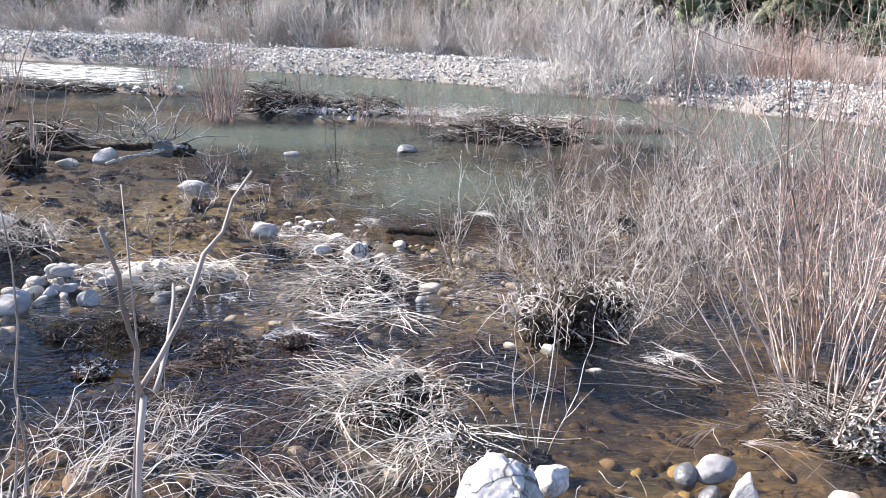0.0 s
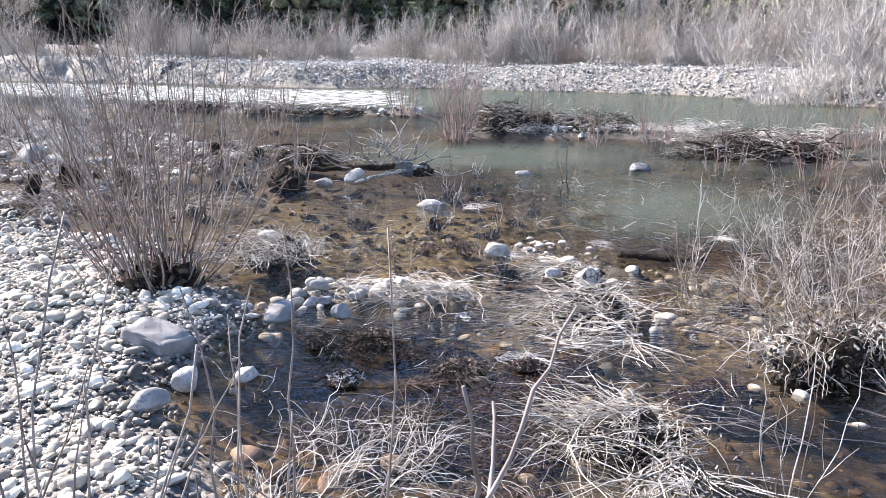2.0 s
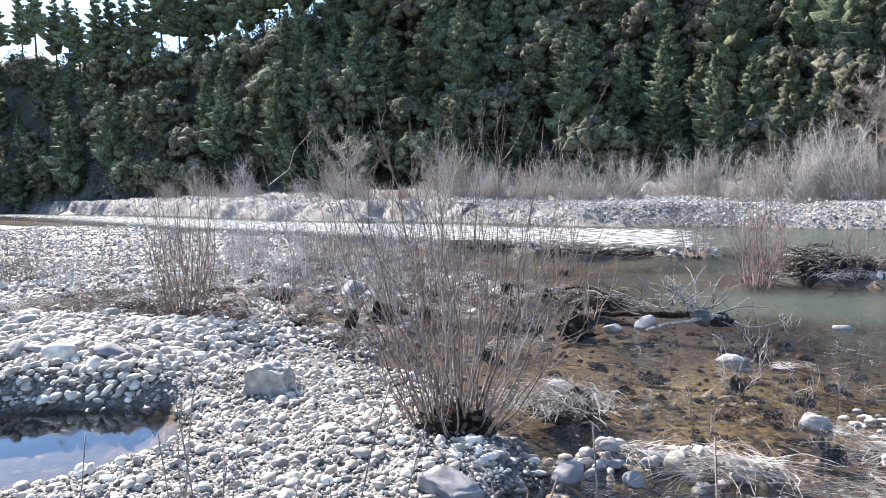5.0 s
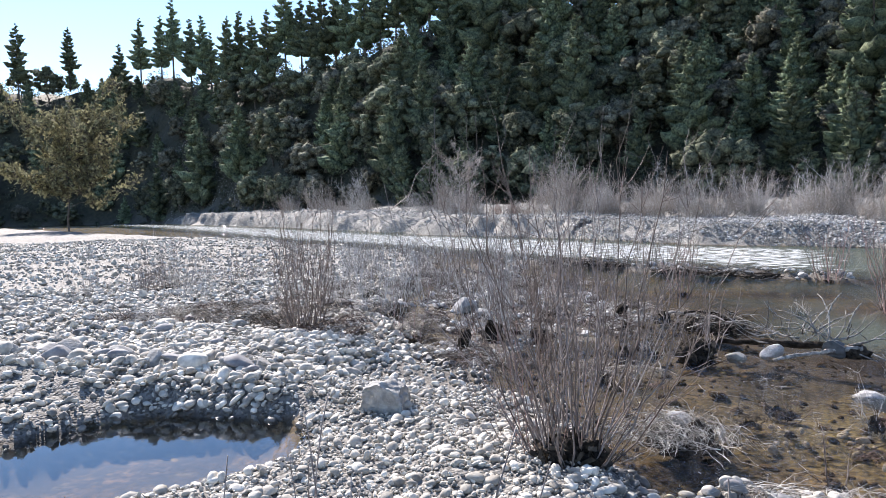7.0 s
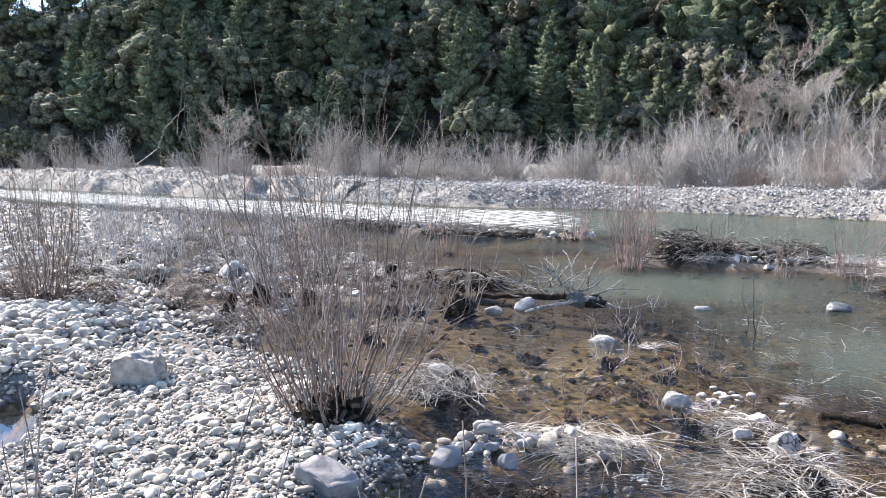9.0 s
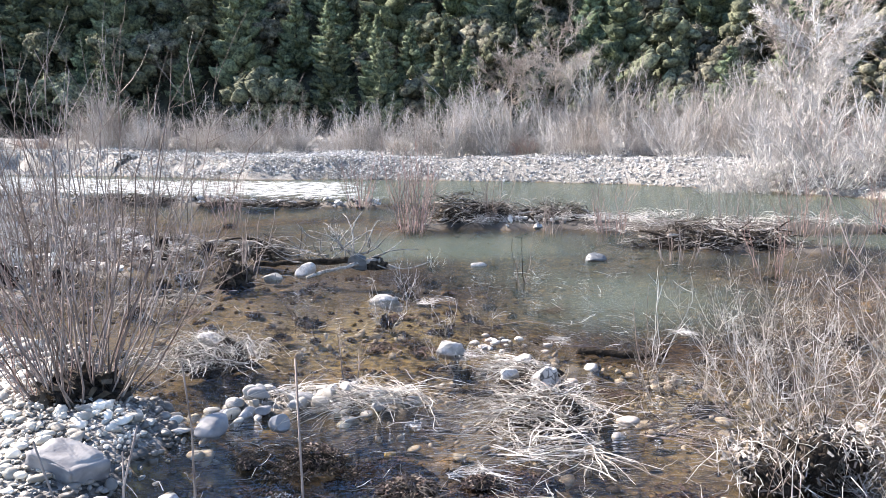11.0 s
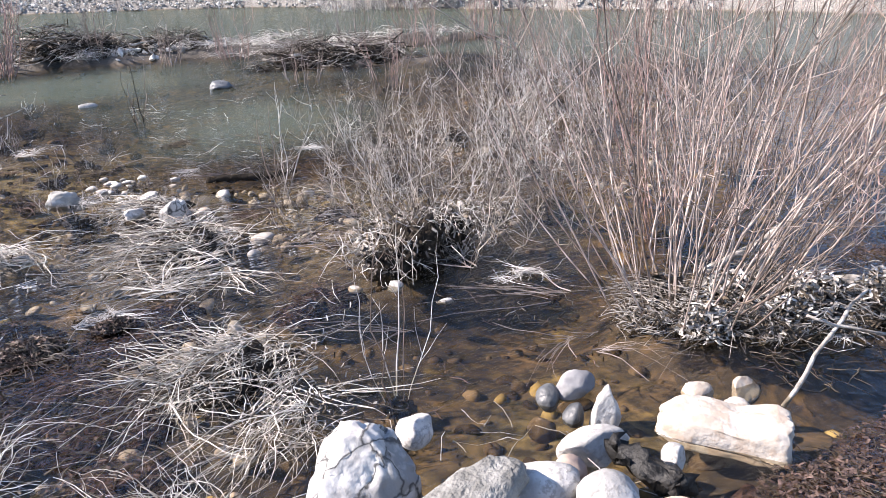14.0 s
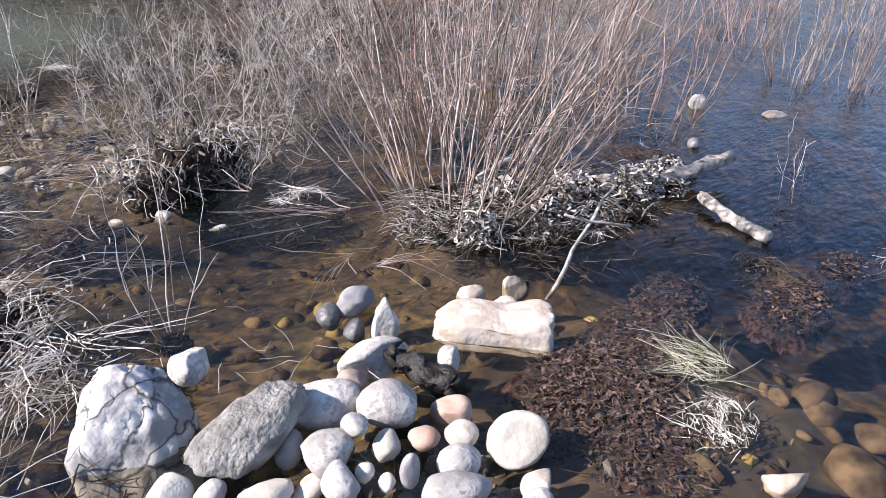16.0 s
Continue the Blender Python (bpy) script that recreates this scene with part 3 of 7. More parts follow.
    high = np.interp(az, [-180, -110, -75, -50, -45, -40, -30, -10, 10, 40, 90, 180], [12, 12, 27, 32, 28, 24, 26.5, 31, 32, 25, 10, 8])
    up = np.clip((r - foot) / reach_of(az), 0, 1)
    z = z + high * up ** 1.05 * (1 + 0.12 * n3) + np.clip((r - foot) / 8, 0, 1) * 1.0
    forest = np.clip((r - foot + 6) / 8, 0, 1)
    earth = np.maximum(0.3 * rise(b - 0.1, 0.6), rise(b - 4.5, 2.5)) * (1 - forest)
    wetland = 0.9 * rise(2.6 - np.hypot((x + 4.5) / 2.2, (y - 12) / 2.6), 1.0) * 0.7
    for poly, h, w in ISLES[:4] + ISLES[5:]:
        wetland = np.maximum(wetland, 0.8 * rise(inside(x, y, poly) + 0.3, 0.6))
    return z, forest, earth + 1j * wetland


def spread(n, reach, centre):
    u = np.linspace(-1, 1, n)
    b = np.arcsinh(reach / 2.2)
    return centre + 2.2 * np.sinh(b * u)


def grid_sheet(xs, ys):
    X, Y = np.meshgrid(xs, ys)
    k = np.arange(X.size).reshape(X.shape)
    F = np.stack([k[:-1, :-1], k[:-1, 1:], k[1:, 1:], k[1:, :-1]], -1).reshape(-1, 4)
    return X.ravel(), Y.ravel(), F


def paint(me, name, rgb, alpha=None):
    a = me.color_attributes.new(name, "FLOAT_COLOR", "POINT")
    a.data.foreach_set("color", np.concatenate([rgb, np.ones((len(rgb), 1)) if alpha is None else alpha[:, None]], 1).astype(np.float32).ravel())


X, Y, F = grid_sheet(spread(350, 400, -1.2), spread(350, 400, 4.5))
Z, FOREST, EARTH = land(X, Y)
bank = inside(X, Y, FAR_BANK)
under = rise(bank + 0.5, 1.5) * rise(10.0 - bank, 4.0) * rise(np.hypot(X, Y) - 44, 6.0) * rise(-X - 12, 6.0)
me = make_mesh("ground", np.stack([X, Y, Z - 0.8 * under], 1), F)
# olive algae grow over the bed in mid-stream and round the near stones
algae = 0.85 * np.clip(np.exp(-(((X - 0.3) / 1.6) ** 2 + ((Y - 7.2) / 1.7) ** 2)) + 0.7 * np.exp(-(((X - 2.2) / 1.0) ** 2 + ((Y - 4.6) / 1.2) ** 2)) + 0.6 * np.exp(-(((X - 1.85) / 0.42) ** 2 + ((Y - 1.7) / 0.4) ** 2)), 0, 1)
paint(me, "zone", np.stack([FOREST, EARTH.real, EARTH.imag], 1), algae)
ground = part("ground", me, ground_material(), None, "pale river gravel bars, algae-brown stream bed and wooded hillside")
tagged(ground, category="ground", kind="structure")

# the humped gravel bank upstream, finer than the sheet below it
A = np.array([(-190.0, 148), (-145, 122), (-58, 69), (-25, 46), (-12, 39)])
along = np.concatenate([[0], np.cumsum(np.hypot(*np.diff(A, axis=0).T))])
U, W, F = grid_sheet(np.concatenate([np.arange(0, 60, 1.2), np.arange(60, along[-1], 0.45)]), np.arange(-2.0, 13.0, 0.4))
slope = np.array([0.50, 0.865])
X, Y = np.interp(U, along, A[:, 0]) + slope[0] * W, np.interp(U, along, A[:, 1]) + slope[1] * W
Z, FOREST, EARTH = land(X, Y)
me = make_mesh("gravel_bank", np.stack([X, Y, Z + 0.01], 1), F)
paint(me, "zone", np.stack([FOREST, EARTH.real, EARTH.imag], 1), 0 * X)
tagged(part("gravel_bank", me, ground.data.materials[0], ground, "humped pale gravel bank along the far shore"), kind="structure")

xs, ys = spread(250, 260, 0.0), spread(250, 260, 4.0)
X, Y, F = grid_sheet(xs, ys)
Z, FOREST, EARTH = land(X, Y)
keep = (Z[F].min(1) < 0.15)
F = F[keep]
used = np.unique(F)
back = np.zeros(len(X), np.int64)
back[used] = np.arange(len(used))
X, Y, Z, F = X[used], Y[used], Z[used], back[F]
me = make_mesh("river", np.stack([X, Y, 0 * X], 1), F)
depth = np.maximum(-Z, 0)
bank = inside(X, Y, FAR_BANK)
murk = np.clip((depth - 0.22) / 0.5, 0, 0.48) * rise(Y - 4.5, 2.0) * (1 - 0.95 * rise(1.25 - X, 0.7) * rise(9.3 - Y, 1.6))
fast = np.clip(rise(-bank - 0.5, 1.0) * rise(9 + bank, 4.0) * rise(4.0 - X, 6.0) + 0.24 + 0.76 * rise(Y - 4.4, 1.6), 0, 1)
still = inside(X, Y, POOL) > -0.4
fast = fast * (1 - 0.5 * rise(X - 2.6, 0.8) * rise(3.2 - Y, 1.6)) * (1 - 0.6 * np.exp(-(((X + 0.3) / 0.8) ** 2 + ((Y - 3.5) / 0.8) ** 2)))
fast = np.where(still, 0.0, fast)
white = 0.57 * rise(4.9 - np.abs(bank + 5.5), 2.0) * rise(2.0 - X, 3.0) * rise(X + 150, 30) + 0.35 * rise(1.2 - np.hypot((X + 2.2) / 2.2, (Y - 14.2) / 0.9), 0.8)
paint(me, "flow", np.stack([np.where(still, 0.0, murk), fast, white], 1), np.clip(depth / 0.5, 0, 1))
river = part("river", me, water_material(), None, "clear shallow river water turning green over deeper channels")
tagged(river, category="water", kind="structure")


# ---------- stones ----------
def ball(level):
    bm = bmesh.new()
    bmesh.ops.create_icosphere(bm, subdivisions=level, radius=1.0)
    v = np.array([x.co for x in bm.verts])
    f = np.array([[x.index for x in q.verts] for q in bm.faces])
    bm.free()
    return v, f


BALLS = {k: ball(k) for k in (1, 2, 3, 4, 5)}
BALLS[0] = (np.array([[1, 0, 0], [-1, 0, 0], [0, 1, 0], [0, -1, 0], [0, 0, 1], [0, 0, -1.0]]),
            np.array([[0, 2, 4], [2, 1, 4], [1, 3, 4], [3, 0, 4], [2, 0, 5], [1, 2, 5], [3, 1, 5], [0, 3, 5]]))


def pebble_shapes(level, count, r):
    """Rounded river stones: lumpy balls with one or two worn flats."""
    v, f = BALLS[level]
    out = []
    for _ in range(count):
        w = v.copy()
        for _ in range(3):
            k = unit(r.normal(size=3))
            w *= (1 + 0.14 * np.sin(v @ k * r.uniform(1.5, 3.2) + r.uniform(0, 6)))[:, None]
        for _ in range(3):
            k, c = unit(r.normal(size=3)), r.uniform(0.45, 0.85)
            over = np.maximum(w @ k - c, 0)
            w -= over[:, None] * k * 0.8
        out.append(w)
    return np.array(out), f


def turn(r, n, tilt):
    a, b, c = r.uniform(0, 2 * np.pi, n), r.normal(0, tilt, n), r.normal(0, tilt, n)
    ca, sa, cb, sb, cc, sc = np.cos(a), np.sin(a), np.cos(b), np.sin(b), np.cos(c), np.sin(c)
    o, z = np.ones(n), np.zeros(n)
    Rz = np.stack([ca, -sa, z, sa, ca, z, z, z, o], 1).reshape(-1, 3, 3)
    Rx = np.stack([o, z, z, z, cb, -sb, z, sb, cb], 1).reshape(-1, 3, 3)
    Ry = np.stack([cc, z, sc, z, o, z, -sc, z, cc], 1).reshape(-1, 3, 3)
    return Rz @ Rx @ Ry


def stone_field(r, x, y, size, level, sink=0.25, tilt=0.25):
    """Stones of the given half lengths strewn at x, y on the ground, as one mesh."""
    shapes, f = pebble_shapes(level, 14, r)
    n = len(x)
    z, _, _ = land(x, y)
    dims = np.stack([size * r.uniform(0.9, 1.25, n), size * r.uniform(0.65, 0.95, n), size * r.uniform(0.4, 0.68, n)], 1)
    w = shapes[r.integers(0, 14, n)] * dims[:, None]
    w = np.einsum("nij,nkj->nki", turn(r, n, tilt), w)
    w += np.stack([x, y, z + dims[:, 2] * (1 - 2 * sink)], 1)[:, None]
    m = shapes.shape[1]
    return w.reshape(-1, 3), (f[None] + (np.arange(n) * m)[:, None, None]).reshape(-1, 3)


def strew(r, box, n, fits, gap=0.0):
    """n places within a box for which fits(x, y, z) holds."""
    x, y = r.uniform(box[0], box[1], n), r.uniform(box[2], box[3], n)
    z, forest, _ = land(x, y)
    ok = fits(x, y, z)
    return x[ok], y[ok]


def near(x, y):
    return np.hypot(x, y - 0.2)


# loose cobbles nearest to the viewer, one by one
r = np.random.default_rng(11)
cob, cobf = pebble_shapes(2, 10, r)
cob_mesh = {}
for k in range(10):
    for tag, mat_ in (("dry", stone_dry), ("wet", stone_damp)):
        cm = make_mesh("cobble", cob[k] * np.array([1.1, 0.8, 0.55]), cobf)
        cm.materials.append(mat_)
        cob_mesh[tag, k] = cm
cx, cy = strew(r, (-3.4, -1.0, 2.1, 5.4), 900, lambda x, y, z: (z > 0.0) & (inside(x, y, POOL) < -0.15))
pick = []
for a, b in zip(cx, cy):
    s = 0.026 + 0.034 * r.random() ** 2
    if all((a - p) ** 2 + (b - q) ** 2 > (1.5 * max(s, t)) ** 2 for p, q, t in pick):
        pick.append((a, b, s))
    if len(pick) >= 290:
        break
for a, b, s in pick:
    z = float(land(a, b)[0])
    ob = new("cobble", cob_mesh["wet" if z < 0.05 + 0.05 * (a > -1.5) else "dry", int(r.integers(10))])
    ob.parent = ground
    ob.matrix_basis = pose(a, b, z + s * 0.3, r.normal(0, 12), r.normal(0, 12), r.uniform(0, 360)) @ Matrix.Diagonal((s, s * r.uniform(0.85, 1.1), s * r.uniform(0.8, 1.2), 1))

# the rest of the gravel
fields = []
dry_ok = lambda x, y, z: (z > -0.04) & (inside(x, y, BAR) > -0.35) & (inside(x, y, POOL) < 0.06) & (np.hypot(x, y + 0.1) > 0.8)
gx, gy = strew(r, (-9, 3.0, -3, 8.8), 29000, lambda x, y, z: dry_ok(x, y, z) & (near(x, y) < 8.5) & (r.random(len(x)) < np.where(y > 1.7, 1.0, 0.04)))
gs = 0.012 + 0.038 * r.random(len(gx)) ** 2.6
nr = (np.hypot(gx, gy - 0.5) < 4.6) & (gy > 1.4) & (gs > 0.023)
fields.append(stone_field(r, gx[nr], gy[nr], gs[nr], 2, 0.2, 0.35))
count_round = len(fields[0][1])
lump = ~nr & (gs > 0.034) & (gy > 1.4)
fields.append(stone_field(r, gx[lump], gy[lump], gs[lump] * 1.15, 2, 0.15, 0.45))
count_round += len(fields[1][1])
nr = nr | lump
fields.append(stone_field(r, gx[~nr], gy[~nr], gs[~nr] * 1.15, 1, 0.15, 0.45))
gx, gy = strew(r, (-4.6, -0.9, 1.9, 6.2), 8000, dry_ok)
fields.append(stone_field(r, gx, gy, 0.010 + 0.016 * r.random(len(gx)), 1, 0.05, 0.5))
gx, gy = strew(r, (-16, -1, 5, 18), 24000, lambda x, y, z: dry_ok(x, y, z) & (near(x, y) >= 8.3))
gs = 0.022 + 0.065 * r.random(len(gx)) ** 3
tiny = (near(gx, gy) > 10.5) & (gs < 0.05)
fields.append(stone_field(r, gx[~tiny], gy[~tiny], gs[~tiny], 1, 0.15, 0.45))
fields.append(stone_field(r, gx[tiny], gy[tiny], gs[tiny] * 1.1, 0, 0.15, 0.5))
gx, gy = strew(r, (-45, -8, 8, 36), 16000, lambda x, y, z: dry_ok(x, y, z) & (near(x, y) >= 16))
fields.append(stone_field(r, gx, gy, 0.04 + 0.09 * r.random(len(gx)) ** 2.5, 0, 0.15, 0.5))
gx, gy = r.normal(1.42, 0.2, 240), r.normal(1.05, 0.17, 240)
fields.append(stone_field(r, gx, gy, 0.012 + 0.028 * r.random(240) ** 2, 2, 0.1, 0.4))
# heaped rim above the still pool
gx, gy = strew(r, (-8, -3.7, 4.6, 7.6), 4200, lambda x, y, z: (z > 0.05) & (y > 4.7 + 0.25 * (x + 5.4)) & (x < -4.55))
gs = 0.02 + 0.058 * r.random(len(gx)) ** 3
lump = gs > 0.036
fields.append(stone_field(r, gx[~lump], gy[~lump], gs[~lump], 1, 0.1, 0.45))
fields.insert(0, stone_field(r, gx[lump], gy[lump], gs[lump], 2, 0.1, 0.45))
count_round += len(fields[0][1])
v, f = join(fields)
gravel = part("gravel", make_mesh("gravel", v, f, np.arange(len(f)) < count_round), stone_dry, ground, "rounded pale grey river cobbles and pebbles")
tagged(gravel, kind="stuff")
# stones are dark and damp up to a hand above the water
gravel.data.materials.append(stone_damp)
mid = v[f].mean(1)
damp = (mid[:, 2] < 0.045 + 0.05 * rise(mid[:, 0] + 1.75, 0.5) + 0.04 * (lattice(mid[:, 0] * 2.3, mid[:, 1] * 2.3, 23) - 0.5)) & (near(mid[:, 0], mid[:, 1]) < 9)
gravel.data.polygons.foreach_set("material_index", damp.astype(np.int32))
# stones of the far bank and the islets
gx, gy = strew(r, (-26, 18, 12, 42), 90000, lambda x, y, z: (inside(x, y, FAR_BANK) > -0.3) & (inside(x, y, FAR_BANK) < 3.6 - 1.6 * r.random(len(x))) & (z > -0.05))
hx, hy = strew(r, (-70, -24, 36, 64), 22000, lambda x, y, z: (inside(x, y, FAR_BANK) > -0.2) & (inside(x, y, FAR_BANK) < 6) & (z > -0.05))
ex, ey = strew(r, (-45, 18, 12, 56), 30000, lambda x, y, z: (inside(x, y, FAR_BANK) > 1.5) & (inside(x, y, FAR_BANK) < 9))
fx, fy = strew(r, (2, 18, 12, 32), 40000, lambda x, y, z: (inside(x, y, FAR_BANK) > -0.1) & (inside(x, y, FAR_BANK) < 4.5) & (z > -0.02))
nx, ny = strew(r, (-7, 3.5, 31, 38), 16000, lambda x, y, z: (inside(x, y, FAR_BANK) > -0.1) & (inside(x, y, FAR_BANK) < 3.4) & (z > -0.02))
kx, ky = strew(r, (-30, 2, 30, 46), 40000, lambda x, y, z: (inside(x, y, FAR_BANK) > -0.1) & (inside(x, y, FAR_BANK) < 5.5) & (z > -0.02))
gx, gy = np.concatenate([gx[:18000], ex[:4000], fx[:7000], kx[:9000], nx[:4500]]), np.concatenate([gy[:18000], ey[:4000], fy[:7000], ky[:9000], ny[:4500]])
gx, gy = np.concatenate([gx, hx[:2500]]), np.concatenate([gy, hy[:2500]])
hx, hy = strew(r, (-120, -16, 42, 112), 90000, lambda x, y, z: (inside(x, y, FAR_BANK) > -0.2) & (inside(x, y, FAR_BANK) < 9))
gx, gy = np.concatenate([gx, hx[:16000]]), np.concatenate([gy, hy[:16000]])
v1 = stone_field(r, gx, gy, 0.03 + 0.07 * r.random(len(gx)) ** 4 + 0.02 * (gx < -24) + 0.03 * (gx < -50), 0, 0.15, 0.6)
gx, gy = strew(r, (-10, 6, 9, 24), 5000, lambda x, y, z: (z > 0.02) & (inside(x, y, BAR) < -0.5) & ((y > 16) | (r.random(len(x)) < 0.25)) & (inside(x, y, FAR_BANK) < -1))
v2 = stone_field(r, gx, gy, 0.035 + 0.08 * r.random(len(gx)) ** 2.5, 1, 0.2, 0.4)
gx, gy = r.normal(3.9, 0.42, 150), r.normal(14.0, 0.16, 150)
v3 = stone_field(r, gx, gy, 0.035 + 0.07 * r.random(150) ** 2, 1, 0.0, 0.5)
gx, gy = strew(r, (-9, -2.2, 7.2, 17), 8000, lambda x, y, z: (z > -0.03) & (inside(x, y, BAR) < -0.2) & (r.random(len(x)) < 0.75 - 0.08 * (x + 9)))
v4 = stone_field(r, gx, gy, 0.028 + 0.07 * r.random(len(gx)) ** 3, 1, 0.2, 0.4)
v, f = join([v1, v2, v3, v4])
tagged(part("bank_stones", make_mesh("bank_stones", v, f, False), stone_bank, ground, "sunlit pale stones heaped on the far gravel bank"), kind="stuff")
# stones under and just at the water
bed_ok = lambda x, y, z: (z <= -0.04) & (z > -0.4)
gx, gy = strew(r, (-2, 4.5, 0.2, 6), 1300, lambda x, y, z: bed_ok(x, y, z))
nb = np.hypot(gx - 1.5, gy - 1) < 1.5
b1 = stone_field(r, gx[nb], gy[nb], 0.025 + 0.05 * r.random(nb.sum()) ** 2, 2, 0.56)
b3 = stone_field(r, gx[~nb], gy[~nb], 0.02 + 0.04 * r.random((~nb).sum()) ** 2, 1, 0.58)
gx, gy = strew(r, (-5, 9, 5, 14), 1500, lambda x, y, z: bed_ok(x, y, z))
b2 = stone_field(r, gx, gy, 0.03 + 0.06 * r.random(len(gx)) ** 2, 1, 0.45)
v, f = join([b1, b2, b3])
tagged(part("bed_stones", make_mesh("bed_stones", v, f), stone_wet, ground, "algae-brown stones under shallow clear water"), kind="stuff")

gx, gy = strew(r, (-1.5, 4.5, 0.2, 9), 900, lambda x, y, z: (z <= -0.04) & (z > -0.3) & (lattice(x * 1.4, y * 1.4, 19) > 0.55))
stone_amber = surface("amber_stone", (0.13, 0.085, 0.03), (0.36, 0.27, 0.12), 13, 0.9, 0.3, 60, 0.5, 0.05, depth=0.006)
v, f = stone_field(r, gx, gy, 0.02 + 0.045 * r.random(len(gx)) ** 2, 1, 0.55)
tagged(part("amber_bed_stones", make_mesh("amber_bed_stones", v, f), stone_amber, ground, "amber and yellowish stones under shallow clear water"), kind="stuff")

# small stones that break the surface of the shallows
gx, gy = strew(r, (-1.2, 5.2, 1.6, 9.5), 2600, lambda x, y, z: (z > -0.16) & (z < 0.02) & (inside(x, y, BAR) < -0.1) & (lattice(x * 0.8, y * 0.8, 9) > 0.5))
v, f = stone_field(r, gx, gy, 0.02 + 0.04 * r.random(len(gx)) ** 2.5, 2, 0.1, 0.4)
v[:, 2] = np.minimum(v[:, 2] + 0.02, v[:, 2] * 0.4 + 0.015)
tagged(part("shallow_stones", make_mesh("shallow_stones", v, f), stone_tan, ground, "small stones just breaking the water"), kind="stuff")


def boulder(name, label, x, y, z, sx, sy, sz, rz, mat_, seed, sharp=0.0, rough=0.06, ry=0.0, level=4, group="", box=0.8, planes=()):
    """One rock; sharp: how many broken flats it has."""
    q = np.random.default_rng(seed)
    v, f = BALLS[level]
    w = v.copy()
    if box < 0.7:
        w = np.clip(v * (2.1 - box), -1, 1)
    elif sharp >= 3:
        w = np.sign(v) * np.abs(v) ** box
    for _ in range(4):
        k = unit(q.normal(size=3))
        w *= (1 + 0.10 * np.sin(v @ k * q.uniform(1.4, 3) + q.uniform(0, 6)))[:, None]
    for _ in range(int(sharp)):
        k, c = unit(q.normal(size=3) * np.array([1, 1, 0.8])), q.uniform(0.45, 0.8)
        over = np.maximum(w @ k - c, 0)
        w -= over[:, None] * k * 0.93
    for nx, ny, nz, c in planes:
        k = unit(np.array([nx, ny, nz]))
        w -= np.maximum(w @ k - c, 0)[:, None] * k * 0.96
    if sharp < 2 and not planes:
        for _ in range(3):
            k, c = unit(q.normal(size=3)), q.uniform(0.6, 0.85)
            w -= np.maximum(w @ k - c, 0)[:, None] * k * 0.7
        rough = max(rough, 0.06)
    off = Vector(q.uniform(-50, 50, 3))
    if level > 2:
        d = np.array([noise.fractal(Vector(p) * 2.2 + off, 0.9, 2.1, 4) for p in v])
        w *= (1 + rough * d)[:, None]
    if level > 4:
        d = np.array([noise.fractal(Vector(p) * 1.3 - off, 0.9, 2.1, 3) for p in w])
        w *= (1 - 0.07 * np.exp(-(d / 0.05) ** 2))[:, None]
    w *= np.array([sx, sy, sz]) / 2
    ob = part(name, make_mesh(name, w, f), mat_, None, label)
    ob.matrix_basis = pose(x, y, z, 0, ry, rz)
    return tagged(ob, category="rock", group=group)


SHORE = "stones at the water's edge"
WG = "rounded white cobble at the water's edge"
boulder("boulder", "large white boulder with dark cracks at the water's edge", 1.04, 1.79, 0.03, 0.38, 0.36, 0.50, -30, stone_marble, 5, 0, 0.08, level=5, box=0.85,
        planes=[(0.66, -0.1, 0.74, 0.62), (-0.8, 0, 0.6, 0.80), (-0.1, -0.8, 0.6, 0.66), (0.95, -0.3, 0.1, 0.85), (0, 0.7, 0.7, 0.66), (0.45, -0.75, 0.45, 0.74)])
boulder("boulder", "small white rock against a larger boulder", 1.29, 1.90, 0.04, 0.15, 0.11, 0.12, 20, stone_pale, 6, 4)
boulder("boulder", "pitted grey volcanic rock lying aslant", 1.17, 1.47, 0.07, 0.37, 0.22, 0.20, -8, stone_pit, 7, 1, 0.14, -22)
boulder("boulder", "upright pointed beige stone in the shallows", 1.88, 1.57, 0.05, 0.13, 0.10, 0.24, -40, stone_pale, 8, 0, 0.10, planes=[(0.8, 0, 0.6, 0.55), (-0.9, 0, 0.35, 0.6), (0, -0.9, 0.3, 0.55), (0.3, 0.8, 0.5, 0.5)])
boulder("boulder", "smooth striped grey stone half in water", 1.93, 1.78, 0.03, 0.17, 0.13, 0.11, -10, stone_grey, 9, 0, 0.03)
boulder("boulder", "dark wet stone half under water", 1.82, 1.80, 0.0, 0.12, 0.10, 0.10, 30, stone_dark, 10, 2)
boulder("boulder", "small dark wet stone in the shallows", 1.81, 1.66, 0.0, 0.09, 0.08, 0.08, 60, stone_dark, 11, 2)
boulder("boulder", "flat white stone in the shallows", 1.70, 1.46, 0.03, 0.21, 0.13, 0.13, -25, stone_pale, 12, 4, 0.04)
boulder("boulder", "algae-green stone under shallow water", 1.71, 1.72, -0.05, 0.12, 0.11, 0.10, 0, stone_wet, 13, 1)
v, f = BALLS[5]
w = np.clip(v * np.array([1.5, 1.45, 1.5]), -1, 1)
w *= (1 + 0.08 * np.array([noise.fractal(Vector(p) * 2.4 + Vector((3.1, 7.7, 1.2)), 0.9, 2.1, 5) for p in v]))[:, None]
w[:, 2] *= np.interp(w[:, 0], [-1.05, -0.75, -0.3, 0.25, 0.75, 1.05], [0.45, 0.85, 0.86, 0.72, 1.0, 0.95])
w[:, 1] *= np.interp(w[:, 0], [-1.05, -0.6, 0.3, 1.05], [0.55, 0.85, 0.9, 1.1])
w[:, 2] -= 0.22 * np.maximum(-w[:, 1], 0) * (w[:, 2] > 0)
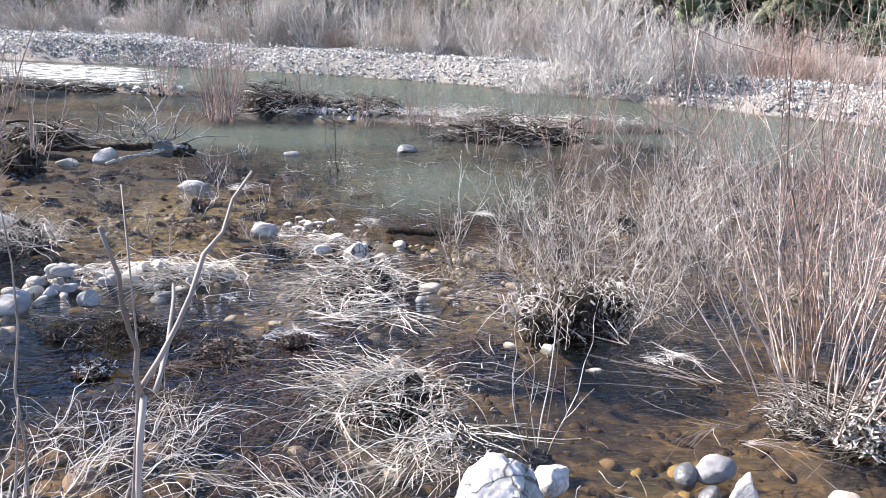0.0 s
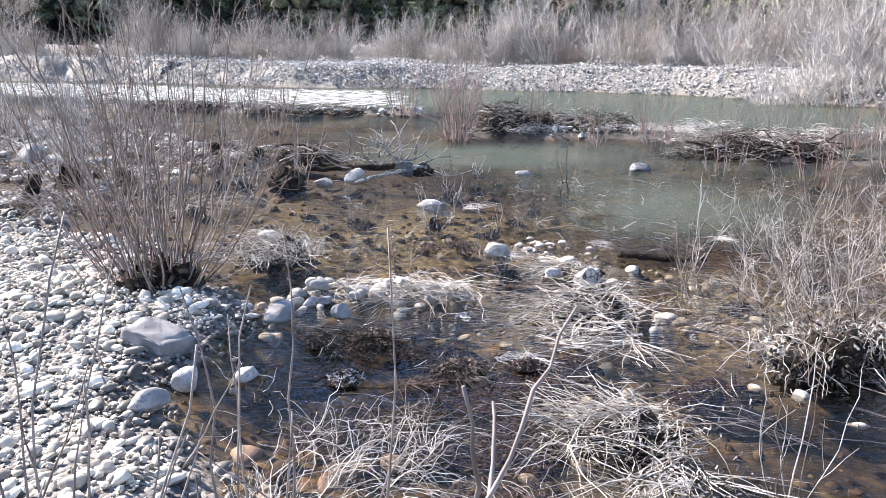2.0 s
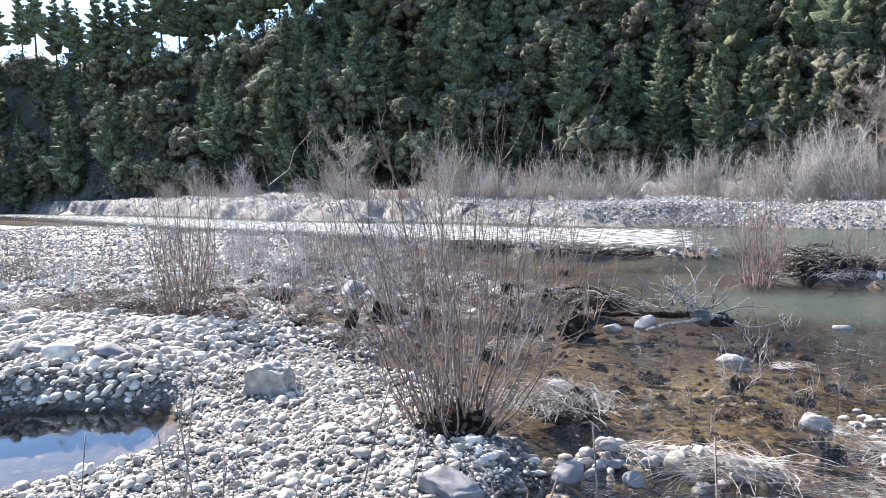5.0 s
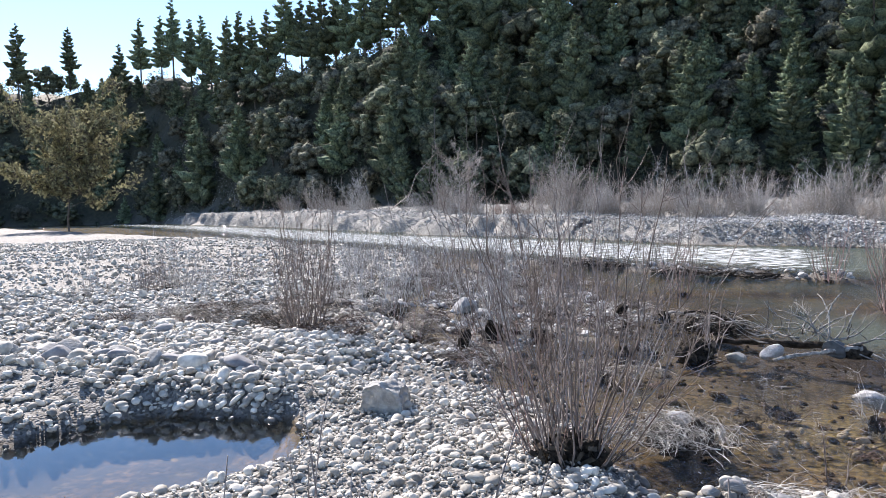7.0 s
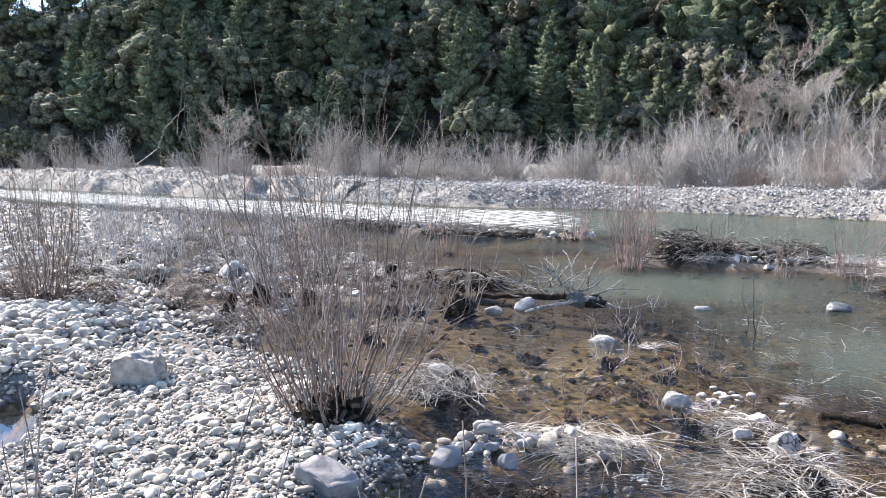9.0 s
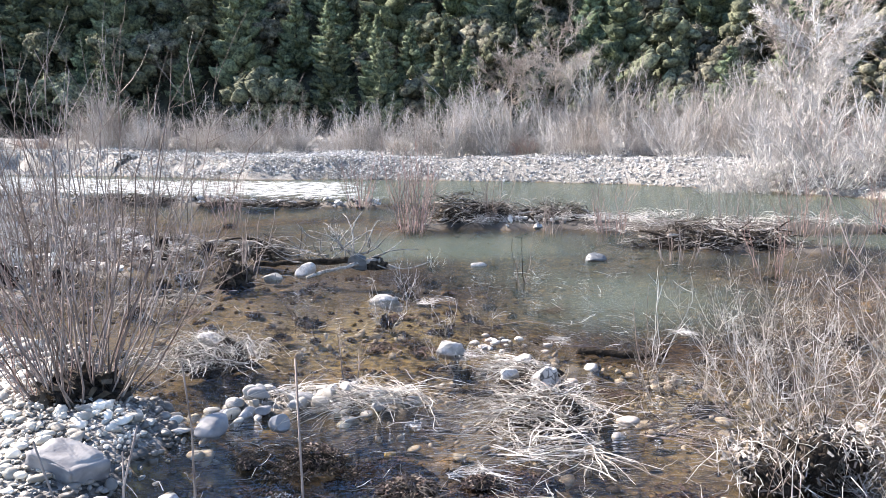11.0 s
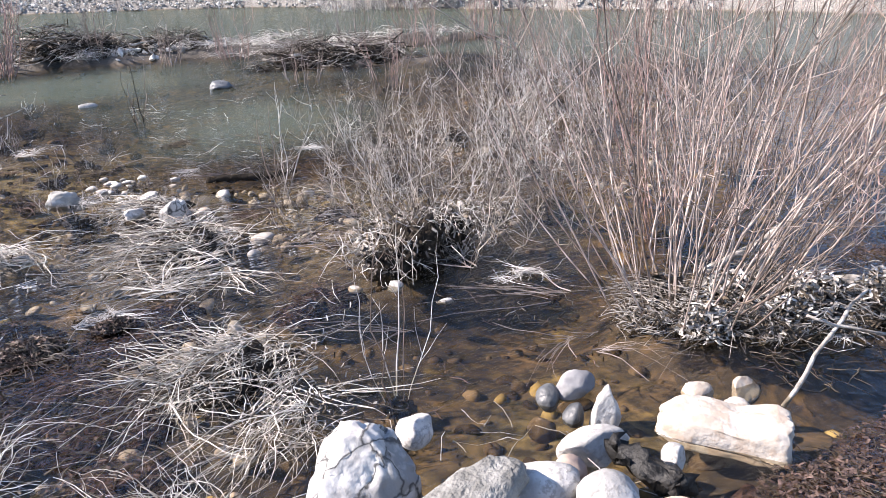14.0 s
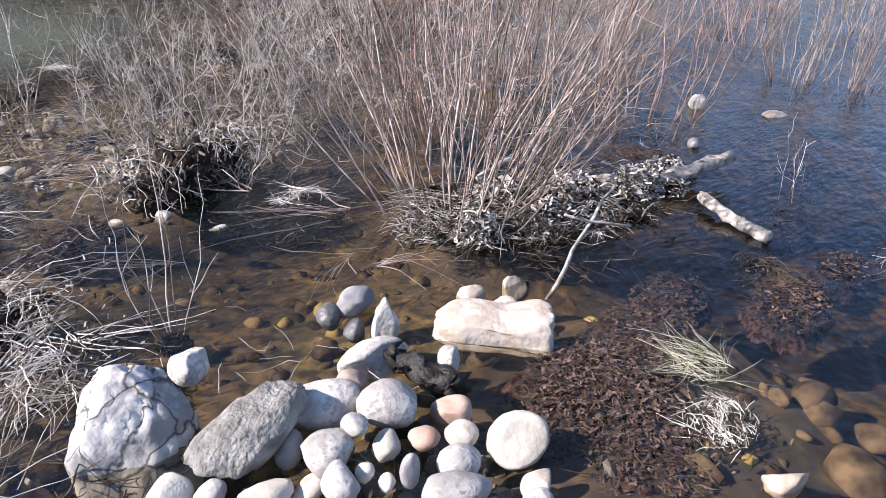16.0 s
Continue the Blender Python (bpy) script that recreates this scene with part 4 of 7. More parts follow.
w[:, 2] = np.where(w[:, 2] < 0, w[:, 2] * 0.35, w[:, 2])
slab = part("boulder", make_mesh("boulder", w * np.array([0.21, 0.095, 0.11]), f), stone_tan, None, "long tan slab of rock lying in the water")
slab.matrix_basis = pose(2.14, 1.28, 0.0, 0, 3, -53)
tagged(slab, category="rock")
boulder("boulder", "small mottled white stone beside charred wood", 1.88, 1.27, 0.03, 0.11, 0.09, 0.09, 30, stone_pale, 15, 3)
boulder("cobble", "pinkish rounded stone at the water's edge", 1.55, 1.42, 0.05, 0.13, 0.10, 0.10, 30, stone_red, 16, 1, 0.03, 0, 3, SHORE)
boulder("cobble", WG, 1.43, 1.40, 0.05, 0.25, 0.16, 0.13, -20, stone_pale, 17, 1, 0.03, 0, 3, SHORE)
boulder("cobble", WG, 1.56, 1.25, 0.06, 0.21, 0.16, 0.14, -30, stone_pale, 18, 0, 0.02, 0, 3, SHORE)
boulder("cobble", "slim white stone leaning on others", 1.38, 1.23, 0.11, 0.14, 0.085, 0.08, 70, stone_pale, 19, 1, 0.02, 35, 3, SHORE)
boulder("cobble", WG, 1.29, 1.23, 0.07, 0.16, 0.15, 0.13, 10, stone_pale, 20, 0, 0.02, 0, 3, SHORE)
boulder("cobble", "blue-grey wet stone between larger rocks", 1.25, 1.37, 0.02, 0.14, 0.11, 0.11, 50, stone_grey, 21, 2, 0.04, 0, 3, SHORE)
boulder("cobble", WG, 1.22, 1.11, 0.09, 0.15, 0.105, 0.10, 60, stone_pale, 22, 1, 0.02, 15, 3, SHORE)
boulder("cobble", "grey cobble among white ones", 1.42, 1.14, 0.05, 0.11, 0.09, 0.08, 15, stone_dry, 23, 1, 0.03, 0, 3, SHORE)
boulder("cobble", "reddish grey cobble among white ones", 1.52, 1.08, 0.05, 0.11, 0.09, 0.08, -20, stone_red, 24, 1, 0.03, 0, 3, SHORE)
boulder("cobble", "round beige cobble among white ones", 1.60, 1.01, 0.05, 0.085, 0.08, 0.075, 0, stone_tan, 25, 0, 0.02, 0, 3, SHORE)
boulder("cobble", WG, 1.51, 0.94, 0.06, 0.14, 0.11, 0.10, -30, stone_pale, 26, 0, 0.02, 0, 3, SHORE)
boulder("boulder", "light grey rounded boulder at the water's edge", 1.67, 0.86, 0.04, 0.20, 0.18, 0.16, 20, stone_dry, 27, 2, 0.04)
boulder("cobble", "narrow grey cobble standing on end", 1.38, 1.01, 0.07, 0.07, 0.06, 0.11, 10, stone_grey, 28, 1, 0.03, 10, 3, SHORE)
boulder("cobble", "small grey cobble among white ones", 1.31, 1.11, 0.06, 0.065, 0.055, 0.05, 10, stone_dry, 29, 0, 0.02, 0, 2, SHORE)
boulder("cobble", "small grey cobble among white ones", 1.32, 1.04, 0.06, 0.07, 0.055, 0.05, 40, stone_dry, 30, 0, 0.02, 0, 2, SHORE)
boulder("cobble", "large white cobble at the water's edge", 1.41, 0.88, 0.07, 0.20, 0.13, 0.11, -30, stone_pale, 31, 0, 0.02, 0, 3, SHORE)
boulder("cobble", "yellowish cobble at the water's edge", 1.60, 0.74, 0.04, 0.11, 0.08, 0.07, -40, stone_tan, 32, 1, 0.02, 0, 3, SHORE)
boulder("cobble", WG, 1.54, 0.69, 0.05, 0.10, 0.08, 0.07, 0, stone_pale, 33, 0, 0.02, 0, 3, SHORE)
boulder("cobble", "flat grey cobble below the big boulder", 1.08, 1.25, 0.05, 0.17, 0.11, 0.08, -20, stone_dry, 34, 1, 0.02, 0, 3, SHORE)
boulder("cobble", "angular grey stone below the big boulder", 0.93, 1.47, 0.02, 0.16, 0.11, 0.09, 20, stone_dry, 35, 4, 0.03, 0, 3, SHORE)
boulder("cobble", "small white stone below the big boulder", 0.99, 1.38, 0.03, 0.10, 0.08, 0.07, 0, stone_pale, 36, 1, 0.02, 0, 3, SHORE)
boulder("cobble", "small tan stone at the water's edge", 1.19, 1.21, 0.02, 0.10, 0.08, 0.07, 0, stone_tan, 37, 1, 0.02, 0, 3, SHORE)
boulder("boulder", "beige stone half in shallow water", 2.08, 0.22, 0.0, 0.14, 0.09, 0.08, -60, stone_tan, 38, 3)
boulder("cobble", "white and rust-stained stone at the water's edge", 1.68, 1.11, 0.03, 0.14, 0.10, 0.09, -40, stone_red, 39, 3, 0.04, 0, 3, SHORE)
boulder("boulder", "brown stone under shallow water", 2.67, 0.27, -0.10, 0.19, 0.15, 0.12, 0, stone_wet, 40, 1)
boulder("boulder", "tan stone just under the water", 2.31, 1.51, -0.02, 0.13, 0.10, 0.10, 0, stone_tan, 41, 2)
boulder("boulder", "tan stone just under the water", 2.47, 1.42, -0.03, 0.13, 0.10, 0.09, 30, stone_tan, 42, 2)
boulder("boulder", "tan stone just under the water", 2.33, 1.36, -0.02, 0.12, 0.10, 0.09, 60, stone_tan, 43, 2)
boulder("boulder", "white boulder standing in the stream", 0.36, 7.78, -0.03, 0.38, 0.22, 0.17, -8, stone_pale, 47, 6, 0.22, box=0.9)
boulder("boulder", "rounded grey boulder in the stream", 3.34, 9.80, 0.0, 0.32, 0.26, 0.18, 10, stone_dark, 45, 3, 0.12)
boulder("boulder", "small pale flat stone in the stream", 1.67, 9.62, 0.0, 0.22, 0.15, 0.10, 0, stone_pale, 46, 1)
boulder("boulder", "grey and white rock at a grass hummock", 0.76, 5.72, 0.02, 0.27, 0.20, 0.16, 20, stone_pit_pale, 47, 6, 0.16)
boulder("boulder", "white rock on a grass hummock", 1.28, 4.78, 0.07, 0.22, 0.16, 0.18, 20, stone_marble, 48, 7, 0.2)
boulder("boulder", "flat white stone on a grass hummock", 1.28, 5.36, 0.03, 0.20, 0.14, 0.08, 0, stone_pale, 49, 6, 0.14)
boulder("boulder", "white stone on a grass hummock", 1.08, 4.95, 0.05, 0.14, 0.11, 0.10, 50, stone_pale, 50, 6, 0.14)
boulder("boulder", "pale square-cut boulder on the gravel bar", -3.46, 5.28, 0.20, 0.37, 0.30, 0.45, 12, stone_pit_pale, 58, 0, 0.15, 4, level=5, box=0.55)
boulder("boulder", "sloping grey boulder at the foot of a willow", -1.38, 3.74, 0.10, 0.44, 0.32, 0.26, -15, stone_grey, 52, 5, 0.14)
boulder("boulder", "striped grey stone half in still water", -0.80, 4.32, 0.03, 0.21, 0.16, 0.14, 0, stone_grey, 53, 1, 0.03)
boulder("boulder", "small grey stone half in water", -0.42, 4.32, 0.03, 0.13, 0.11, 0.14, 0, stone_grey, 54, 2)
boulder("boulder", "dark-topped boulder in the muddy flat", -5.64, 11.5, 0.09, 0.44, 0.32, 0.30, 0, stone_grey, 55, 2)
boulder("boulder", "flat pale stone in the muddy flat", -5.22, 11.45, 0.05, 0.38, 0.25, 0.14, 0, stone_pale, 56, 1)
boulder("boulder", "white stone in a tuft of dead grass", -1.13, 5.99, 0.10, 0.19, 0.15, 0.15, 0, stone_pale, 57, 2)
boulder("boulder", "pale stone beside the driftwood snag", -0.96, 9.14, 0.02, 0.24, 0.18, 0.17, 0, stone_dry, 58, 5)
boulder("boulder", "white rounded stone beside the driftwood snag", -0.57, 9.40, 0.04, 0.25, 0.2, 0.2, 0, stone_pale, 59, 2)
boulder("boulder", "blocky grey rock lodged in the driftwood snag", 0.08, 9.45, 0.12, 0.27, 0.22, 0.2, 12, stone_dark, 60, 6, 0.12)
boulder("boulder", "dark angular boulder on the pool's stony rim", -4.92, 5.58, 0.15, 0.34, 0.24, 0.24, 30, stone_grey, 61, 6)
boulder("boulder", "grey boulder on the pool's stony rim", -5.36, 5.66, 0.15, 0.26, 0.20, 0.20, 0, stone_dry, 62, 2)
boulder("boulder", "pale boulder on the pool's stony rim", -5.65, 5.6, 0.14, 0.26, 0.20, 0.18, 40, stone_dry, 63, 1)
boulder("boulder", "pale boulder on the pool's stony rim", -6.05, 5.45, 0.14, 0.24, 0.18, 0.16, 10, stone_dry, 64, 1)
boulder("boulder", "small pale stone half in still water", -0.85, 3.43, 0.02, 0.14, 0.09, 0.08, 20, stone_pale, 65, 1)
boulder("boulder", "white stone at the bar's edge", -1.11, 3.32, 0.06, 0.16, 0.12, 0.11, 20, stone_pale, 66, 1)
boulder("boulder", "flat white stone at the bar's edge", -1.22, 3.02, 0.09, 0.19, 0.14, 0.10, 20, stone_pale, 67, 1)
for k, (x, y, w, mat_) in enumerate([(2.62, 0.24, 0.19, stone_wet), (2.58, 0.06, 0.17, stone_wet), (2.40, 0.08, 0.22, stone_wet), (2.22, -0.05, 0.2, stone_wet), (2.45, -0.12, 0.2, stone_wet), (1.80, 0.62, 0.17, stone_wet), (1.70, 0.50, 0.12, stone_wet), (1.92, 0.36, 0.15, stone_red), (2.0, 0.12, 0.18, stone_wet),
                                     (1.10, 2.12, 0.16, stone_red), (0.98, 2.02, 0.14, stone_wet), (1.22, 2.2, 0.12, stone_red), (0.80, 1.98, 0.15, stone_wet),
                                     (-0.75, 2.85, 0.17, stone_red), (-0.55, 2.7, 0.20, stone_wet), (-0.35, 2.62, 0.16, stone_red), (-0.62, 2.45, 0.18, stone_red), (-0.2, 2.45, 0.15, stone_wet), (-0.45, 2.25, 0.2, stone_wet), (-0.78, 2.3, 0.16, stone_red), (-0.1, 2.75, 0.13, stone_red), (0.05, 2.5, 0.15, stone_wet), (-0.85, 2.6, 0.14, stone_wet)]):
    boulder("boulder", "smooth brown stone lying under clear shallow water", x, y, -0.10, w, w * 0.78, w * 0.55, 40 * k, mat_, 1400 + k, 1, 0.05, 0, 3, "brown stones under the water")
for k, (x, y, w) in enumerate([(1.62, 4.15, 0.13), (1.5, 3.95, 0.10), (2.05, 3.6, 0.12), (1.9, 3.05, 0.12), (1.72, 3.15, 0.09), (2.0, 2.75, 0.09), (1.5, 4.9, 0.12), (1.75, 5.2, 0.14)]):
    boulder("cobble", "pale stone just breaking the shallow water", x, y, -0.012, w, w * 0.7, w * 0.42, 35 * k, stone_pale if k % 2 else stone_tan, 1450 + k, 2, 0.05, 0, 3, "pale stones in the shallows")
shoal = np.random.default_rng(71)
for k in range(26):
    a, b, w = shoal.normal(1.25, 0.22), shoal.normal(5.85, 0.22), shoal.uniform(0.045, 0.10)
    boulder("cobble", "pale stone just breaking the shallow water", a, b, -0.005, w, w * 0.75, w * 0.5, 47 * k, (stone_dry, stone_tan, stone_pale)[k % 3], 1480 + k, 2, 0.05, 0, 2, "pale stones in the shallows")
for k in range(46):
    a, b = (r.uniform(-9.5, -4.7), r.normal(0, 0.14)) if k < 28 else (r.uniform(-11, -5.2), r.uniform(0.4, 2.6))
    b += 5.55 + 0.12 * (a + 5)
    z = float(land(a, b)[0])
    w = r.uniform(0.15, 0.34) if k < 28 else r.uniform(0.16, 0.30)
    boulder("boulder", "rounded grey boulder on the pool's stony rim" if k < 28 else "rounded grey boulder lying on the gravel bar", a, b, z + w * 0.18, w, w * r.uniform(0.65, 0.85), w * r.uniform(0.45, 0.7), r.uniform(0, 180),
            (stone_dry, stone_grey, stone_pit_pale)[k % 3], 1300 + k, int(r.integers(1, 5)), 0.08, r.normal(0, 8), 3, "boulders on the gravel bar")
for k in range(60):
    a, b = r.uniform(-1.1, 0.4), r.normal(4.72, 0.13)
    boulder("cobble", "pale cobble on a low ridge of stones in the stream", a, b, float(land(a, b)[0]) + 0.03, r.uniform(0.07, 0.16), r.uniform(0.05, 0.10), r.uniform(0.04, 0.09),
            r.uniform(0, 180), (stone_dry, stone_grey, stone_pit_pale, stone_pale, stone_dry)[k % 5], 100 + k, 3, 0.05, r.normal(0, 16), 3, "cobbles of a low ridge in the stream")


# ---------- wood, willows and grass ----------
def empty(name, x, y, z, label, category, group=""):
    ob = new(name)
    ob.matrix_basis = pose(x, y, z)
    return tagged(ob, label, category, group)


def shrub_lines(q, n, height, spread_, foot, twigs=8, thick=0.008, up=1.0, lean=(0, 0), crook=0.02):
    """Stems of a willow clump and the side twigs of each."""
    a = q.uniform(0, 2 * np.pi, n)
    out = np.sqrt(q.random(n))
    base = np.stack([np.cos(a) * foot * out, np.sin(a) * foot * out, np.full(n, -0.06)], 1)
    way = unit(np.stack([np.cos(a) * spread_ * out + q.normal(0, 0.06, n) + lean[0], np.sin(a) * spread_ * out + q.normal(0, 0.06, n) + lean[1], np.full(n, up)], 1))
    L = height * q.uniform(0.55, 1.05, n)
    sag = np.stack([-way[:, 0] * L * 0.25, -way[:, 1] * L * 0.25, 0.05 * L], 1)
    P = stalks(q, base, way, L, sag, 8, crook)
    R = thick * q.uniform(0.6, 1.2, n)[:, None] * np.linspace(1, 0.28, 8)[None]
    out_ = []
    for i in range(n):
        pieces = [(lambda a, b: (a, b[:-1]))(*tubes(P[i:i + 1], R[i:i + 1], 4))]
        if twigs:
            k = q.integers(max(twigs // 2, 1), twigs + 1)
            s = q.uniform(0.25, 0.95, k) * 7
            j = np.minimum(s.astype(int), 6)
            b = P[i, j] + (P[i, j + 1] - P[i, j]) * (s - j)[:, None]
            t = unit(P[i, j + 1] - P[i, j])
            d = unit(t + q.normal(0, 0.55 if twigs < 20 else 1.0, (k, 3)))
            ln = L[i] * q.uniform(0.08, 0.26, k)
            tp = stalks(q, b, d, ln, np.stack([0 * ln, 0 * ln, ln * 0.25], 1), 4, 0.05)
            pieces.append(tubes(tp, np.full((k, 1), thick * 0.36) * np.linspace(1, 0.5, 4)[None], 3))
        out_.append(join(pieces))
    return out_


def clod(q, size, n=180, leaf=0.05):
    """A clump of roots, mud and rotting leaves."""
    v, f = BALLS[3]
    off = Vector(q.uniform(-50, 50, 3))
    d = np.array([noise.fractal(Vector(p) * 2.5 + off, 0.8, 2.2, 4) for p in v])
    w = v * (0.72 + 0.6 * d)[:, None] * np.array(size) / 2
    w[:, 2] = np.where(w[:, 2] < -size[2] * 0.2, -size[2] * 0.2 + (w[:, 2] + size[2] * 0.2) * 0.4, w[:, 2])
    f4 = np.concatenate([f, f[:, 2:]], 1)
    c = unit(q.normal(size=(n, 3))) * q.uniform(0.4, 1.0, (n, 1)) * np.array(size) / 2
    c[:, 2] = np.abs(c[:, 2]) * q.uniform(0.1, 1.1, n)
    u = unit(q.normal(size=(n, 3))) * leaf * q.uniform(0.4, 1, (n, 1))
    t = unit(np.cross(u, q.normal(size=(n, 3)))) * leaf * 0.4
    return w, f, quads(q, c, u, t)


def willow(name, label, x, y, n, height, spread_, foot, mat_, seed, twigs=8, thick=0.008, root=0.0, group="", lean=(0, 0), crook=0.02, up=1.0, category="shrub", mass=False):
    q = np.random.default_rng(seed)
    z = max(float(land(x, y)[0]), -0.12)
    top = empty(name, x, y, z, label, category, group)
    lines = shrub_lines(q, n, height, spread_, foot, twigs, thick, up, lean, crook)
    if mass:
        tagged(part("twig_tangle", make_mesh("twig_tangle", *join(lines)), mat_, top), kind="stuff")
    elif name == "brush":
        cut = len(lines) * 2 // 5
        tagged(part("twig_tangle", make_mesh("twig_tangle", *join(lines[cut:])), mat_, top), kind="stuff")
        tagged(part("twig_tangle", make_mesh("twig_tangle", *join(lines[:cut])), twig_dark, top, "darker dead twigs"), kind="stuff")
    else:
        for k, (v, f) in enumerate(lines):
            part("stem", make_mesh("stem", v, f), twig_brown if k % 5 in (1, 3) else mat_, top)
    if root:
        w, f, lv = clod(q, (root, root * 0.9, root * 0.6), 160, 0.045)
        ob = part("root_clump", make_mesh("root_clump", w, f), root_mud, top, "dark muddy root clump")
        part("dead_leaves", make_mesh("dead_leaves", *lv), litter, ob, "rotting brown leaves")["kind"] = "stuff"
    return top


SANDBAR = "willow shrubs on the gravel bar"
willow("willow_shrub", "leafless willow of many upright reddish-grey stems on the gravel bar", -1.64, 4.66, 60, 2.2, 0.62, 0.24, bark_pale, 201, 12, 0.0068, 0.6)
q = np.random.default_rng(5)
willow("willow_shrub", "short red willow shoots round an older shrub", -1.85, 4.85, 30, 1.1, 0.7, 0.35, bark_red, 202, 5, 0.004, 0.0)
willow("willow_shrub", "tall leafless willow with spreading reddish-grey stems in shallow water", 2.96, 2.12, 78, 2.7, 0.85, 0.28, willow_pale, 208, 16, 0.0056, 0.6, crook=0.018)
willow("willow_shrub", "red-stemmed willow standing in the shallows", 3.75, 2.75, 34, 2.2, 0.55, 0.3, bark_red, 204, 6, 0.006, 0.3)
willow("willow_shrub", "red-stemmed willow standing in the shallows", 4.75, 1.95, 22, 1.5, 0.45, 0.3, bark_red, 205, 6, 0.0055, 0.35)
willow("willow_shrub", "sparse pale willow shoots in the shallows", 6.53, 1.52, 26, 1.15, 0.35, 0.16, bark_pale, 206, 5, 0.005, 0.3)
willow("willow_shrub", "sparse pale willow shoots in the shallows", 6.64, 1.08, 20, 0.95, 0.35, 0.14, bark_pale, 207, 5, 0.005, 0.3)
for k, (x, y, n, h) in enumerate([(8.86, 1.5, 30, 1.0), (8.3, 2.65, 16, 0.8), (9.6, 2.6, 26, 1.2), (7.6, 2.2, 18, 1.0), (5.6, 2.5, 20, 1.2), (7.4, 3.4, 22, 1.2), (5.2, 3.3, 16, 1.1)]):
    willow("willow_shrub", "sparse reddish willow shoots rising from a dark root in the shallows", x, y, n, h, 0.4, 0.18, bark_red if k % 2 else bark_pale, 290 + k, 5, 0.005, 0.32, "willow shoots in the shallows")
boulder("boulder", "beige stone breaking the dark water", 5.49, 1.32, -0.01, 0.2, 0.11, 0.09, -30, stone_tan, 71, 3)
boulder("boulder", "small white stone breaking the dark water", 4.55, 1.50, 0.01, 0.12, 0.08, 0.07, 10, stone_pale, 72, 2)
boulder("boulder", "white stone among willow roots in the shallows", 5.30, 1.80, 0.03, 0.11, 0.10, 0.14, 40, stone_pale, 73, 2)
for k, (x, y, n, h, sp) in enumerate([(2.35, 3.45, 26, 1.15, 0.9), (2.85, 4.0, 34, 1.25, 1.0), (3.5, 3.6, 26, 1.2, 0.9), (3.1, 4.9, 30, 1.25, 1.0), (4.1, 4.5, 30, 1.3, 1.0), (4.6, 5.6, 28, 1.3, 1.0), (3.5, 6.0, 20, 1.0, 1.0), (5.6, 5.0, 26, 1.4, 0.9), (2.3, 4.5, 16, 0.9, 1.3)]):
    willow("brush", "tangled bush of thin grey twigs standing in water", x, y, int(n * (0.9 if k in (0, 2) else 1.25)), h * 0.8, sp * 0.9, 0.38, twig_grey if k % 3 == 1 else twig_tan, 220 + k, 26, 0.0037, 0.55 if k == 0 else 0.3, "grey brush in the shallows", crook=0.045)
for k, (x, y, n, h) in enumerate([(-6.33, 7.95, 36, 1.9), (-4.9, 8.3, 9, 0.9), (1.1, 13.5, 44, 1.7), (-2.6, 16.0, 16, 1.3), (2.7, 13.9, 16, 1.0), (0.2, 18.6, 22, 1.5), (3.4, 12.6, 12, 0.9), (4.6, 12.6, 16, 1.0), (6.1, 11.2, 18, 1.1), (7.6, 11.6, 22, 1.2), (-1.35, 9.1, 12, 1.0), (9.2, 11.8, 20, 1.3), (6.8, 9.6, 16, 1.0), (5.2, 8.6, 14, 0.9), (6.2, 7.4, 18, 1.1), (7.6, 8.2, 18, 1.1), (4.4, 9.6, 12, 0.8), (8.3, 9.9, 18, 1.1), (5.4, 11.6, 14, 0.9), (7.2, 6.2, 20, 1.3), (8.8, 7.0, 18, 1.2)]):
    willow("willow_shrub", "leafless reddish willow shrub on a low islet", x, y, n, h, 0.36 if k == 0 else 0.42, 0.22, twig_brown if k == 0 else (bark_red if k % 2 or k == 2 else bark_pale), 240 + k, 8, 0.0085 if k == 0 else (0.009 if y > 9 else 0.0065), 0.2, "willow shrubs on islets")
willow("willow_shoots", "few dark shoots rising from a root in the stream", 1.92, 8.25, 6, 0.75, 0.25, 0.05, bark_dark, 260, 3, 0.006, 0.16)
willow("willow_shoots", "dead sapling stub with two bare shoots in water", 0.0, 5.4, 4, 0.55, 0.3, 0.05, bark_pale, 261, 3, 0.006, 0.14)
willow("willow_shoots", "thin sapling rising from a dark root in water", 2.2, 5.25, 5, 0.85, 0.35, 0.05, twig_grey, 262, 6, 0.006, 0.0)
willow("willow_shoots", "slender bare shoots in shallow water", 1.42, 2.25, 6, 0.85, 0.45, 0.05, twig_grey, 263, 4, 0.004, 0.08)
willow("willow_shoots", "slender dark shoots in open water", 4.31, 0.83, 5, 0.5, 0.3, 0.04, twig_grey, 264, 4, 0.004, 0.08)
# shrubs farther off on the bar, copies of three kinds
protos = []
for k in range(3):
    protos.append(willow("willow_shrub", "low leafless willow shrub on the gravel bar", -7.0 - k, 14.0 + k * 1.5, 15, 1.3, 0.55, 0.3, (bark_pale, twig_brown, twig_grey)[k], 270 + k, 6, 0.006, 0.2, SANDBAR, mass=True))
for k in range(130):
    a, b = q.uniform(-14, -1.8), q.uniform(9.5, 23)
    if float(land(a, b)[0]) < -0.08:
        continue
    s = q.uniform(0.55, 1.15)
    copy_thing(protos[k % 3], pose(a, b, max(float(land(a, b)[0]), -0.1), 0, 0, q.uniform(0, 360)) @ Matrix.Scale(s, 4))


